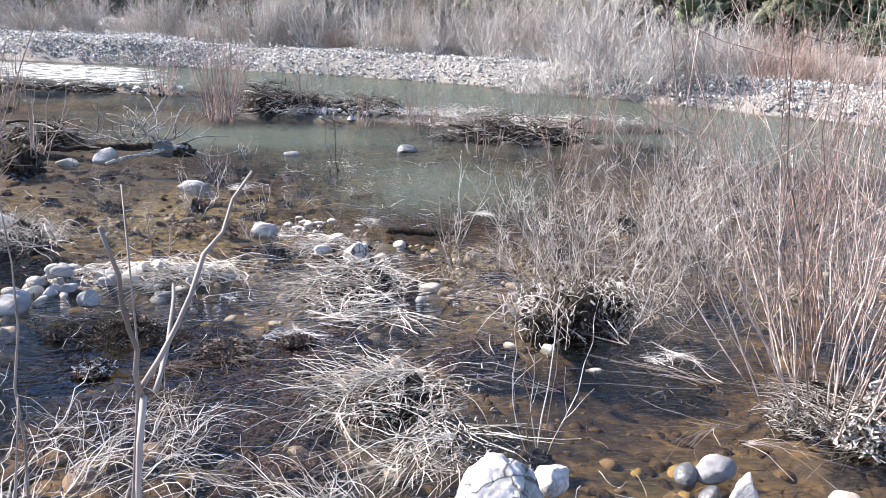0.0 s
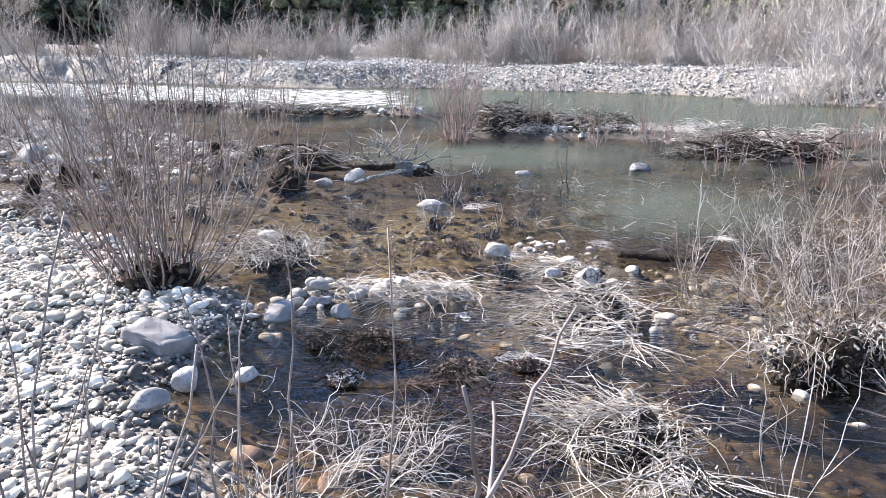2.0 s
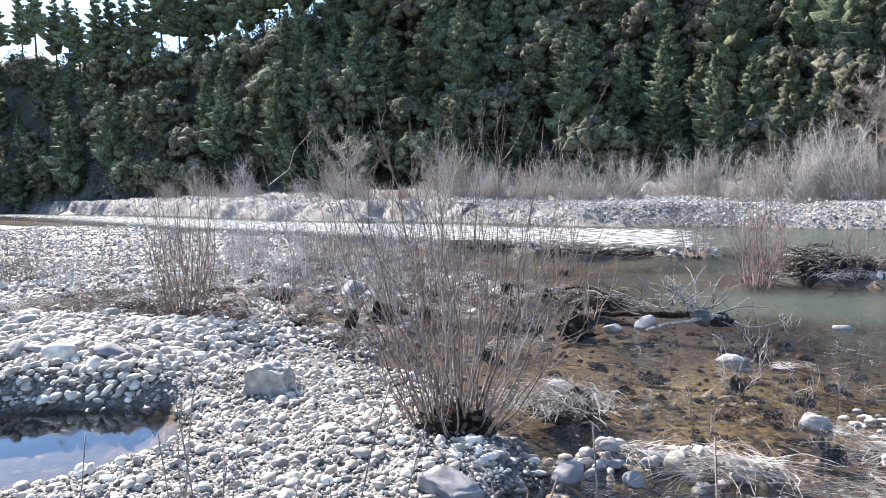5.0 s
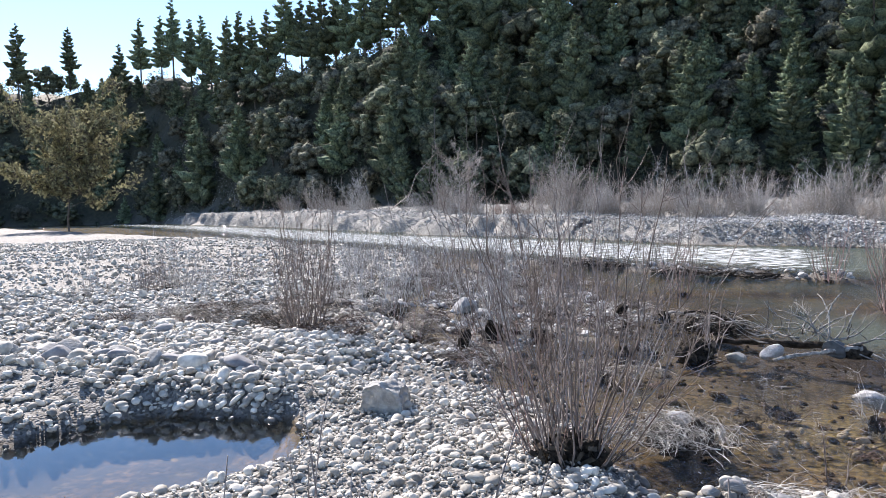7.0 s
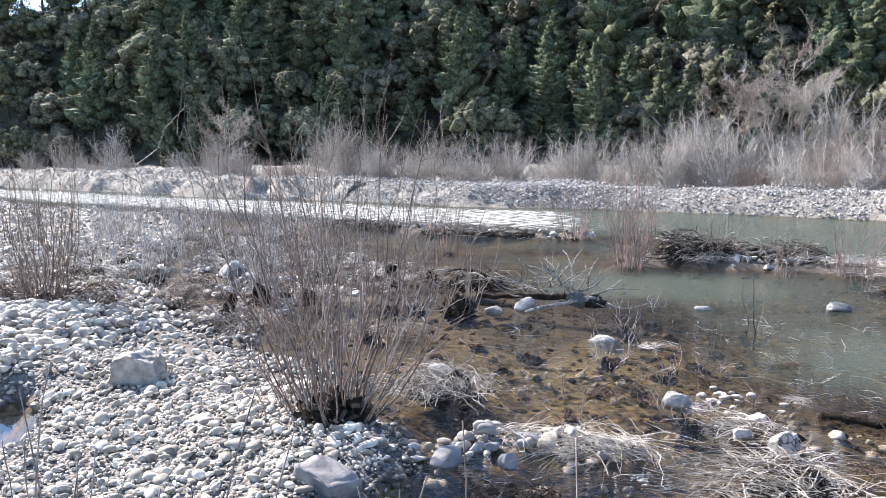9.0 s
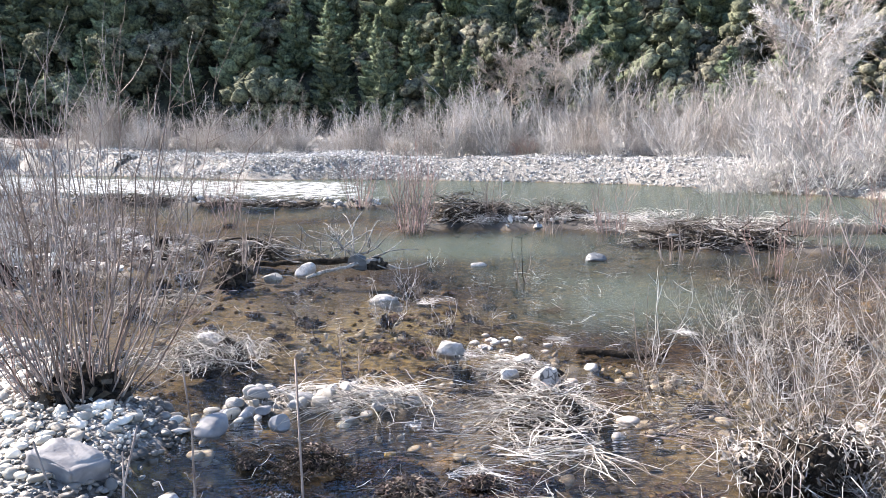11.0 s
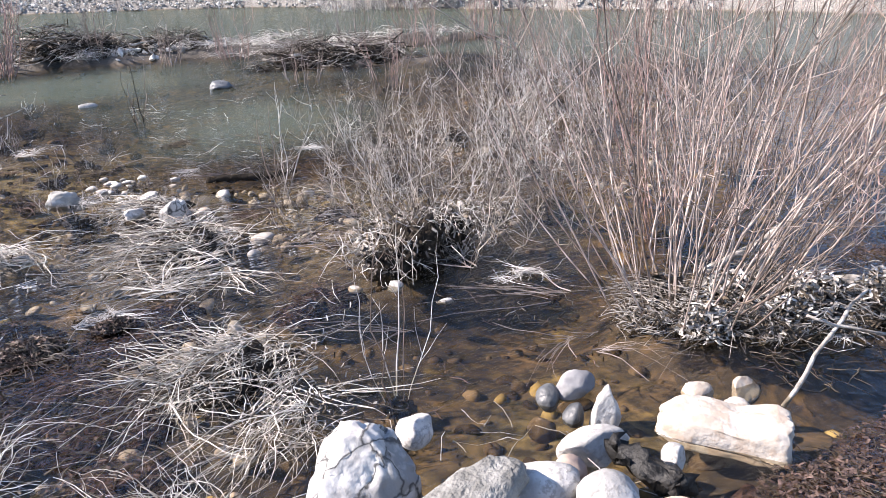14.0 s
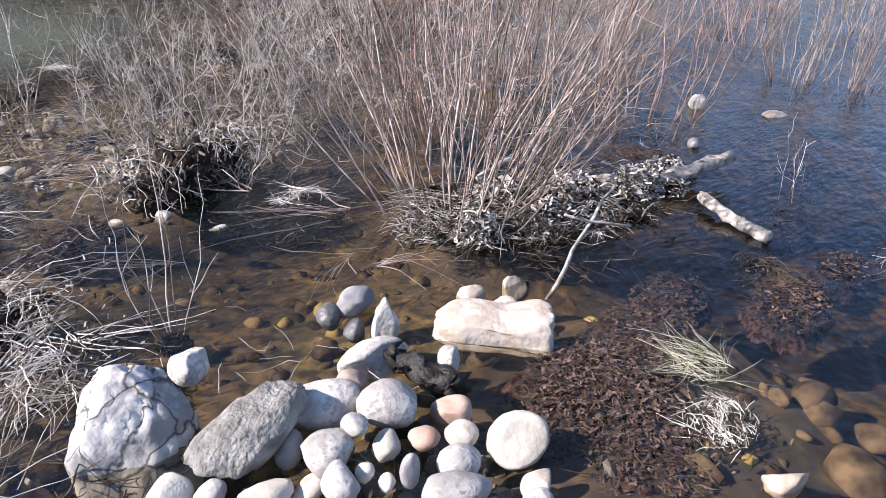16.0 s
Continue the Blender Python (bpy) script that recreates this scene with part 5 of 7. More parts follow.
def grass_hummock(name, label, x, y, rx, ry, n, length, flow, seed, mat_=None, lift=0.35, thick=0.0035, heap=0.12, dark=60, group="dead grass hummocks"):
    """Long bleached stalks laid over by floods in loose sheaves, some bowed, some broken, on a mat of dead leaves."""
    q = np.random.default_rng(seed)
    big = mat_ is None
    if big:
        n, thick, length = int(n * 1.7), thick * 1.1, length * 0.95
    z = max(float(land(x, y)[0]), -0.03)
    top = empty(name, x, y, z, label, "dead grass", group)
    sheaf = q.integers(0, max(n // 9, 1), n)
    ca, co, ct = q.uniform(0, 2 * np.pi, n), np.sqrt(q.random(n)), q.normal(0, 0.8, n) + np.pi * (q.random(n) < 0.2)
    a, o = ca[sheaf], np.clip(co[sheaf] + q.normal(0, 0.12, n), 0, 1.1)
    a = a + q.normal(0, 0.35, n)
    base = np.stack([np.cos(a) * rx * o, np.sin(a) * ry * o, heap * np.maximum(1 - o ** 2, 0) * q.uniform(0.2, 1, n)], 1)
    th = radians(flow) + ct[sheaf] + q.normal(0, 0.35, n)
    way = unit(np.stack([np.cos(th), np.sin(th), q.uniform(0.1, 1.0, n) * lift * 2], 1))
    L = length * q.uniform(0.25, 1.15, n) ** 0.9
    curl = q.normal(0, 0.32, n) * L
    sag = np.stack([0.1 * L * np.cos(th) - curl * np.sin(th), 0.1 * L * np.sin(th) + curl * np.cos(th), -way[:, 2] * L * q.uniform(0.7, 1.35, n)], 1)
    m = 8 if big else 5
    P = stalks(q, base, way, L, sag, m, 0.022)
    P[:, :, 2] = np.maximum(P[:, :, 2], 0.01 - z)
    R = 0.8 * thick * (0.4 + 1.1 * q.random(n) ** 2)[:, None] * np.linspace(1, 0.4, m)[None]
    cut = int(n * 0.64) if big else n
    tagged(part("grass", make_mesh("grass", *tubes(P[:cut], R[:cut], 3)), mat_ or straw, top), kind="stuff")
    if big:
        tagged(part("grass", make_mesh("grass", *tubes(P[cut:], R[cut:], 3)), straw_dull, top, "duller brownish stalks"), kind="stuff")
    if heap > 0.11 and big:
        w, f, lv = clod(q, (rx * 1.8, ry * 1.8, heap * 1.6), 10)
        part("mud_mound", make_mesh("mud_mound", w, f), root_mud, top, "dark rooty mound under the grass")
    if dark:
        k = dark * 3
        c = np.stack([q.normal(0, rx * 0.6, k), q.normal(0, ry * 0.6, k), q.uniform(0.0, heap * 0.7, k)], 1)
        u = unit(q.normal(size=(k, 3))) * 0.015 * q.uniform(0.4, 1, (k, 1))
        t = unit(np.cross(u, q.normal(size=(k, 3)))) * 0.0035
        cut = k * 3 // 4
        tagged(part("leaf_mat", make_mesh("leaf_mat", *quads(q, c[:cut], u[:cut], t[:cut])), litter, top, "dark matted dead leaves"), kind="stuff")
        if big:
            tagged(part("leaf_mat", make_mesh("leaf_mat", *quads(q, c[cut:] + np.array([0, 0, heap * 0.4]), u[cut:], t[cut:])), drift, top, "curled grey dead leaves"), kind="stuff")
    return top


def weed_bed(label, x, y, rx, ry, flow, seed, n=1500, top_z=0.006):
    """A drowned mat of fine weed combed by the stream, its tufts just at the surface."""
    q = np.random.default_rng(seed)
    top = empty("weed_bed", x, y, 0.0, label, "water weeds", "beds of drowned weeds")
    g = np.linspace(-1, 1, 46)
    GX, GY, GF = grid_sheet(g, g)
    o = np.hypot(GX, GY) + 0.5 * (lattice(GX * 3 + 40, GY * 3 + 40, seed) - 0.5)
    px, py = x + GX * rx, y + GY * ry
    hz = top_z + 0.012 - 0.16 * np.clip(o - 0.35, 0, 1) ** 1.4 + 0.035 * (lattice(px * 9, py * 17, seed) - 0.6) + 0.02 * (lattice(px * 31, py * 43, seed + 3) - 0.5)
    GF = GF[o[GF].max(1) < 1.05]
    part("weed_mat", make_mesh("weed_mat", np.stack([GX * rx, GY * ry, np.minimum(hz - 0.02, -0.005)], 1), GF), weed_mud, top, "reddish-brown mat of fine weed")
    a, r2 = q.uniform(0, 2 * np.pi, n), np.sqrt(q.random(n)) * 0.9
    b = np.stack([np.cos(a) * r2 * rx, np.sin(a) * r2 * ry, top_z + q.uniform(-0.02, 0.004, n) - 0.04 * np.clip(r2 - 0.5, 0, 1)], 1)
    th = radians(flow) + q.normal(0, 0.9, n)
    L = q.uniform(0.012, 0.05, n)
    way = unit(np.stack([np.cos(th), np.sin(th), q.normal(0.15, 0.25, n)], 1))
    P = stalks(q, b, way, L, np.stack([q.normal(0, 0.5, n) * L, q.normal(0, 0.5, n) * L, -0.2 * L], 1), 4, 0.12)
    R = q.uniform(0.0008, 0.0026, n)[:, None] * np.array([1, 1.1, 0.8, 0.3])[None]
    cut = n // 3
    tagged(part("shredded_weed", make_mesh("shredded_weed", *tubes(P[:cut], R[:cut] * 0.8, 3)), litter, top, "dark rotted weed"), kind="stuff")
    u = unit(way[cut:] * np.array([1, 1, 0.4]) + q.normal(0, 0.5, (n - cut, 3)) * np.array([1, 1, 0.3])) * q.uniform(0.005, 0.016, (n - cut, 1))
    v = unit(np.cross(u, q.normal(0, 0.5, (n - cut, 3)) + np.array([0, 0, 1]))) * q.uniform(0.002, 0.006, (n - cut, 1))
    tagged(part("shredded_leaf_litter", make_mesh("shredded_leaf_litter", *quads(q, b[cut:] + np.array([0, 0, 0.003]), u, v), False), weed_red, top, "reddish shreds of dead leaves"), kind="stuff")
    return top


for k, (x, y) in enumerate([(2.75, 1.85), (2.95, 1.62), (3.2, 1.48), (3.5, 1.5), (3.05, 1.95), (2.55, 2.0)]):
    grass_hummock("grass_hummock", "clump of curled grey dead leaves under a willow", x, y, 0.14, 0.12, 120, 0.13, 90 + 40 * k, 330 + k, (twig_grey, drift)[k % 2], 0.8, 0.0042, 0.16, 120)
HUM = "hummock of bleached dead grass bent over by floods"
grass_hummock("grass_hummock", HUM, 0.92, 2.72, 0.36, 0.25, 205, 0.42, 175, 301, thick=0.003, heap=0.17, dark=260)
grass_hummock("grass_hummock", HUM, 1.0, 2.25, 0.24, 0.20, 90, 0.40, 215, 302, thick=0.0028, heap=0.10, dark=160)
grass_hummock("grass_hummock", HUM, 1.20, 4.35, 0.34, 0.34, 220, 0.42, 190, 303, heap=0.16, dark=150)
grass_hummock("grass_hummock", HUM, 1.25, 5.05, 0.28, 0.30, 120, 0.36, 160, 304, heap=0.12, dark=60)
grass_hummock("grass_hummock", HUM, 1.05, 3.85, 0.3, 0.25, 80, 0.45, 185, 305, heap=0.05, dark=60)
grass_hummock("grass_hummock", "tuft of bleached dead grass beside cobbles", 0.2, 4.55, 0.3, 0.2, 150, 0.45, 150, 306, heap=0.1, dark=30)
grass_hummock("grass_hummock", "tuft of bleached dead grass round a white stone", -1.08, 5.85, 0.42, 0.3, 220, 0.62, 200, 307, lift=1.7, heap=0.2, dark=160)
grass_hummock("grass_hummock", "tuft of bleached dead grass beside cobbles", -0.45, 4.75, 0.3, 0.12, 60, 0.36, 20, 325, lift=0.5, heap=0.06, dark=100)
grass_hummock("grass_hummock", "thin dead weeds standing in still water", -0.25, 2.6, 0.35, 0.35, 110, 0.55, 60, 308, lift=1.0, thick=0.0022, heap=0.08, dark=80)
grass_hummock("grass_hummock", "dead weeds on the near shore", 0.25, 1.95, 0.4, 0.25, 110, 0.5, 120, 309, lift=0.9, thick=0.0022, heap=0.08, dark=80)
grass_hummock("grass_hummock", "dead weeds on the near shore", -0.6, 2.05, 0.3, 0.3, 70, 0.55, 100, 310, lift=1.2, thick=0.0022, heap=0.05, dark=40)
grass_hummock("grass_hummock", "dark drowned weeds in still water", -0.2, 3.72, 0.24, 0.16, 190, 0.26, 180, 311, bark_dark, 0.9, 0.0035, 0.14, 160)
grass_hummock("grass_hummock", "dark drowned weeds in still water", 0.25, 3.4, 0.14, 0.10, 110, 0.2, 0, 312, twig_dark, 0.8, 0.0035, 0.09, 80)
grass_hummock("grass_hummock", "flattened dead reeds under a willow", 3.2, 1.72, 0.45, 0.28, 200, 0.42, 130, 313, drift, 0.35, 0.0028, 0.16, 300)
grass_hummock("grass_hummock", "flattened dead reeds under a willow", 2.85, 2.15, 0.25, 0.2, 60, 0.28, 190, 314, drift, 0.3, 0.0035, 0.1, 80)
grass_hummock("grass_hummock", "sprawling dead twigs in the shallows", 2.2, 1.95, 0.2, 0.12, 24, 0.4, 140, 315, bark_pale, 0.5, 0.003, 0.05, 20)
grass_hummock("grass_hummock", "thin dead branches trailing over the stream", 1.75, 3.7, 0.5, 0.4, 24, 0.6, 150, 316, bark_pale, 0.35, 0.003, 0.04, 20)
grass_hummock("grass_hummock", "thin dead branches trailing over the stream", 2.3, 2.45, 0.4, 0.10, 12, 0.6, 165, 317, bark_pale, 0.3, 0.004, 0.03, 20)
grass_hummock("grass_hummock", "green-tinged grass tuft in drowned weeds", 2.45, 0.62, 0.12, 0.10, 110, 0.22, 110, 318, grass_green, 0.35, 0.0018, 0.03, 20)
grass_hummock("grass_hummock", "curled grey dead leaves on drowned weeds", 2.2, 0.45, 0.13, 0.10, 170, 0.08, 60, 319, twig_grey, 0.7, 0.0026, 0.07, 160)
RED_WEED = "bed of reddish drowned weeds in the shallows"
weed_bed(RED_WEED, 2.15, 0.82, 0.36, 0.30, 150, 320, 2600)
weed_bed(RED_WEED, 2.52, 0.86, 0.30, 0.22, 150, 321, 1200, -0.004)
weed_bed(RED_WEED, 1.95, 0.55, 0.26, 0.2, 150, 322, 900, -0.006)
weed_bed(RED_WEED, 0.2, 3.05, 0.45, 0.35, 150, 323, 1200, -0.006)
weed_bed("bed of dark drowned weeds in the shallows", 3.12, 0.50, 0.28, 0.16, 150, 324, 900)
weed_bed("bed of dark drowned weeds in the shallows", 3.55, 0.42, 0.22, 0.12, 150, 325, 500)
weed_bed("bed of dark drowned weeds in the shallows", 0.62, 3.35, 0.35, 0.2, 160, 326, 700, -0.004)
DARK_WEED = "bed of dark weeds combed out under the water"
for k, (x, y, rx, ry) in enumerate([(-0.25, 3.0, 0.30, 0.22), (0.45, 2.75, 0.26, 0.2), (0.75, 3.55, 0.32, 0.18), (0.15, 3.75, 0.30, 0.16), (-0.5, 3.5, 0.22, 0.16), (0.35, 2.35, 0.28, 0.16), (1.55, 3.25, 0.25, 0.16), (2.85, 0.9, 0.25, 0.16), (3.9, 0.75, 0.25, 0.14), (4.6, 0.9, 0.3, 0.14)]):
    weed_bed(DARK_WEED, x, y, rx, ry, 160, 1600 + k, 420, -0.004)
for k in range(270):
    a, b = q.uniform(-9.5, -1.6), 7.6 + 10 * q.random() ** 1.5
    if float(land(a, b)[0]) < -0.09:
        continue
    grass_hummock("dead_weeds", "tuft of brown dead weeds on the muddy flat", a, b, 0.35, 0.3, 44, 0.5, q.uniform(0, 360), 340 + k, (twig_grey, litter, straw_dull, twig_dark, weed_red)[k % 5], 1.2, 0.0055, 0.1, 24, "dead weeds on the muddy flat")
for k in range(64):
    a, b = q.uniform(1.5, 10), q.uniform(11.3, 15)
    if land(a, b)[0] > -0.05:
        grass_hummock("dead_weeds", "tuft of pale dead weeds on an islet", a, b, 0.35, 0.25, 45, 0.5, q.uniform(0, 360), 400 + k, straw if k % 2 else twig_grey, 0.8, 0.006, 0.1, 20, "dead weeds on islets")


def log(name, label, a, b, r0, r1, mat_, seed, bend=0.06, parent=None, n=12, sides=10):
    """A knotty tapered log or limb between two places."""
    q = np.random.default_rng(seed)
    a, b = np.array(a, float), np.array(b, float)
    L = np.linalg.norm(b - a)
    s = np.linspace(0, 1, n)
    side = unit(np.cross(b - a, q.normal(size=3)))
    P = a + (b - a) * s[:, None] + side * (np.sin(s * np.pi) * bend * L)[:, None] + q.normal(0, 0.008 * L, (n, 3))
    R = np.linspace(r0, r1, n) * (1 + 0.07 * q.normal(size=n))
    v, f = tubes(P[None], R[None], sides)
    v += q.normal(0, r1 * (0.3 if name == "stump" or mat_ is charcoal else 0.16), v.shape)
    k = len(v)
    v = np.concatenate([v, [P[0]], [P[-1]]])
    i = np.arange(sides)
    j = (i + 1) % sides
    caps = np.concatenate([np.stack([j, i, np.full(sides, k), np.full(sides, k)], 1), np.stack([k - sides + i, k - sides + j, np.full(sides, k + 1), np.full(sides, k + 1)], 1)])
    tri = np.concatenate([f[:, [0, 1, 2]], f[:, [0, 2, 3]], caps[:, :3]])
    ob = part(name, make_mesh(name, v, tri), mat_, parent, label)
    return ob if parent else tagged(ob, category="driftwood")


snag = empty("driftwood_snag", -0.1, 9.6, 0.0, "bleached driftwood snag with forked bare limbs lodged in the stream", "driftwood")
log("trunk", "", (-1.15, 0.1, 0.10), (0.15, -0.15, 0.14), 0.028, 0.045, bark_dark, 501, 0.03, snag)
log("trunk", "", (-0.45, -0.45, 0.02), (0.45, -0.15, 0.16), 0.018, 0.03, drift, 502, 0.05, snag)
for k, (a, b) in enumerate([((0.1, -0.1, 0.2), (-0.45, 0.1, 0.52)), ((0.1, -0.1, 0.2), (0.0, 0.2, 0.72)), ((0.15, -0.1, 0.2), (0.3, 0.1, 0.55)), ((0.3, -0.15, 0.15), (0.95, 0.0, 0.24)), ((0.3, -0.15, 0.15), (0.75, 0.1, 0.35)), ((0.0, 0.0, 0.25), (-0.25, 0.3, 0.6)), ((-0.2, 0.0, 0.2), (-0.75, 0.2, 0.42)), ((0.35, -0.1, 0.12), (0.6, -0.2, 0.02)), ((0.1, 0.0, 0.45), (0.25, 0.1, 0.75)), ((-0.3, 0.05, 0.4), (-0.6, 0.2, 0.6)), ((0.5, -0.1, 0.1), (1.1, -0.2, 0.12)), ((0.0, 0.0, 0.3), (0.4, 0.25, 0.5)), ((-0.1, 0.1, 0.3), (0.15, 0.2, 0.62)), ((0.2, 0.0, 0.2), (0.6, 0.2, 0.45)), ((-0.4, 0.0, 0.12), (-0.9, -0.1, 0.3)), ((0.3, 0.0, 0.3), (0.45, 0.2, 0.62))]):
    log("limb", "", a, b, 0.013, 0.005, drift, 510 + k, 0.15, snag, 8, 6)
for k in range(22):
    a = np.array([q.uniform(-0.6, 0.5), q.normal(-0.05, 0.1), q.uniform(0.1, 0.3)])
    b = a + np.array([q.normal(-0.05, 0.32), q.normal(0.05, 0.2), q.uniform(0.02, 0.36)])
    log("limb", "", tuple(a), tuple(b), q.uniform(0.005, 0.011), 0.003, drift if k % 3 else twig_dark, 540 + k, 0.22, snag, 8, 5)
w, f, lv = clod(q, (0.4, 0.3, 0.26), 100, 0.05)
ob = part("root_clump", make_mesh("root_clump", w, f), root_mud, snag, "dark root mass")
ob.location = (0.4, -0.1, 0.08)


def drift_pile(label, x0, y0, x1, y1, h, n, seed, big=6, fine=1.0):
    """A tangle of flood sticks lodged over roots and mud, crooked and broken, few of them straight."""
    q = np.random.default_rng(seed)
    c = np.array([(x0 + x1) / 2, (y0 + y1) / 2])
    half = np.array([x1 - x0, y1 - y0]) / 2
    z = max(float(land(*c)[0]), -0.02)
    top = empty("driftwood_pile", c[0], c[1], z, label, "driftwood")
    n = int(n * 1.9)
    t = np.clip(q.normal(0, 0.48, n), -1.1, 1.1)
    hump = h * (1 - 0.75 * t ** 2) * (0.6 + 0.8 * lattice(t * 3 + 20, 0 * t + seed, seed))
    base = np.stack([half[0] * t + q.normal(0, 0.16, n), half[1] * t + q.normal(0, 0.2, n), hump * q.random(n)], 1)
    main = np.arctan2(half[1], half[0])
    a = main + q.normal(0, 1.0, n) + np.pi * q.integers(0, 2, n)
    way = unit(np.stack([np.cos(a), np.sin(a), q.normal(0.08, 0.3, n)], 1))
    L = q.uniform(0.15, 0.8, n) * fine
    P = stalks(q, base - way * L[:, None] / 2, way, L, np.stack([q.normal(0, 0.12, n) * L, q.normal(0, 0.12, n) * L, -0.12 * L], 1), 6, 0.07)
    P[:, :, 2] = np.maximum(P[:, :, 2], 0.01)
    R = fine * (0.003 + 0.009 * q.random(n) ** 2.5)[:, None] * np.linspace(1, 0.5, 6)[None]
    for mat_, lo, hi, words in ((bark_dark, 0, 0.4, "dark wet sticks"), (twig_dark, 0.4, 0.68, "brown weathered sticks"), (drift, 0.68, 1, "bleached sticks")):
        lo, hi = int(lo * n), int(hi * n)
        tagged(part("brushwood", make_mesh("brushwood", *tubes(P[lo:hi], R[lo:hi], 4)), mat_, top, words), kind="stuff")
    for k in range(3):
        w, f, lv = clod(q, (abs(half[0]) * 0.75, 0.4, h * 1.15), 240, 0.05)
        ob = part("root_clump", make_mesh("root_clump", w, f), root_mud, top, "dark root mass")
        ob.location = (half[0] * (k - 1) * 0.55, half[1] * (k - 1) * 0.55, h * 0.18)
        part("dead_leaves", make_mesh("dead_leaves", *lv), litter, ob, "rotting brown leaves")["kind"] = "stuff"
    for k in range(big):
        t1 = q.uniform(-0.8, 0.8)
        m0 = np.array([half[0] * t1, half[1] * t1 + q.normal(0, 0.1), q.uniform(0.05, h * 0.9)])
        b = main + q.normal(0, 0.6)
        d = np.array([np.cos(b), np.sin(b), q.normal(0, 0.12)]) * q.uniform(0.2, 0.55)
        log("log", "", m0 - d, m0 + d, q.uniform(0.012, 0.03), q.uniform(0.006, 0.014), drift if k % 2 else bark_dark, seed + 20 + k, 0.10, top, 8, 7)
    return top


drift_pile("dark pile of flood driftwood and sticks on an islet", 1.5, 14.1, 3.2, 14.3, 0.5, 330, 600, 8)
drift_pile("low pile of driftwood on an islet", 3.2, 14.2, 4.6, 13.8, 0.25, 120, 630, 5)
drift_pile("pile of bleached driftwood and sticks in the stream", 4.5, 11.1, 6.7, 10.4, 0.36, 300, 660, 8)
drift_pile("driftwood strewn along a gravel islet", -7.5, 21.6, -4.5, 20.4, 0.18, 120, 690, 5)
drift_pile("driftwood strewn along a gravel islet", -4.2, 20.2, -0.2, 18.8, 0.18, 140, 720, 6)
drift_pile("driftwood and roots behind the snag", -1.9, 11.2, -0.9, 10.8, 0.25, 90, 750, 3)
drift_pile("sticks caught under a willow", 2.8, 1.75, 3.6, 1.4, 0.10, 150, 780, 0, 0.5)
log("driftwood_log", "bleached splintered log end lying in water", (3.45, 1.62, 0.06), (4.18, 1.16, 0.13), 0.040, 0.034, drift, 801)
log("driftwood_log", "short bleached log resting in dark water", (3.72, 1.14, 0.06), (3.56, 0.74, 0.02), 0.024, 0.03, drift, 802)
log("driftwood_log", "bleached fallen limb under a willow", (3.15, 2.1, 0.06), (3.75, 1.98, 0.26), 0.020, 0.014, drift, 803, 0.1)
log("driftwood_log", "black charred piece of wood among stones", (1.74, 1.42, 0.08), (1.77, 1.14, 0.05), 0.026, 0.042, charcoal, 804, 0.10)
log("driftwood_log", "dark waterlogged branch in the stream", (1.75, 5.55, 0.02), (2.35, 5.25, 0.04), 0.03, 0.02, bark_dark, 805)
stick = empty("fallen_branch", 2.5, 1.27, 0.0, "thin pale branch rising from the water with a cross twig", "branch")
log("branch", "", (0, 0, -0.03), (0.52, 0.02, 0.30), 0.010, 0.006, drift, 806, 0.04, stick, 8, 6)
log("twig", "", (0.26, 0.10, 0.22), (0.48, -0.10, 0.16), 0.007, 0.005, drift, 807, 0.04, stick, 6, 5)


def stump(label, x, y, rad, h, seed, lean=(0, 0)):
    q = np.random.default_rng(seed)
    z = float(land(x, y)[0])
    return log("stump", label, (x, y, z - 0.08), (x + lean[0], y + lean[1], z + h * 0.75), rad * 0.95, rad * 0.6, bark_dark, seed, 0.12, None, 9, 10)


stump("dark leaning wooden stump at the water's edge", -4.32, 8.40, 0.09, 0.40, 811, (0.16, 0.05))
stump("short dark stump in the muddy flat", -4.05, 9.15, 0.17, 0.30, 812)
stump("short dark stump in the muddy flat", -3.45, 9.3, 0.12, 0.25, 813, (-0.05, 0))
stump("short dark stump in the muddy flat", -6.6, 10.8, 0.17, 0.26, 814)
stump("short dark stump in the muddy flat", -2.9, 11.8, 0.12, 0.3, 815)
stump("short dark stump in the muddy flat", -2.3, 12.2, 0.10, 0.25, 816)
stump("short dark stump in the muddy flat", -2.6, 10.6, 0.10, 0.2, 817)
rootball = empty("root_stump", -1.40, 9.0, 0.02, "black rooty stump standing in the stream", "stump")
w, f, lv = clod(q, (0.50, 0.42, 0.55), 180, 0.06)
ob = part("root_clump", make_mesh("root_clump", w, f), root_mud, rootball)
part("dead_leaves", make_mesh("dead_leaves", *lv), litter, rootball)

# slender shoots close to the viewer
fork = empty("sapling", -0.03, 0.26, 0.12, "slender forked bare sapling close by on the bank", "sapling")
for k, (a, b, r0, r1) in enumerate([((-0.02, -0.02, -0.1), (-0.005, -0.035, 1.10), 0.003, 0.002), ((-0.005, -0.035, 1.10), (0.013, -0.023, 1.276), 0.002, 0.0017), ((0.013, -0.023, 1.276), (0.076, 0.034, 1.38), 0.0016, 0.001), ((0.013, -0.023, 1.276), (0.003, -0.053, 1.374), 0.0016, 0.001), ((0.02, -0.01, 1.27), (0.033, 0.058, 1.307), 0.0016, 0.001)]):
    log("shoot", "", a, b, r0, r1, bark_pale, 830 + k, 0.03, fork, 8, 6)
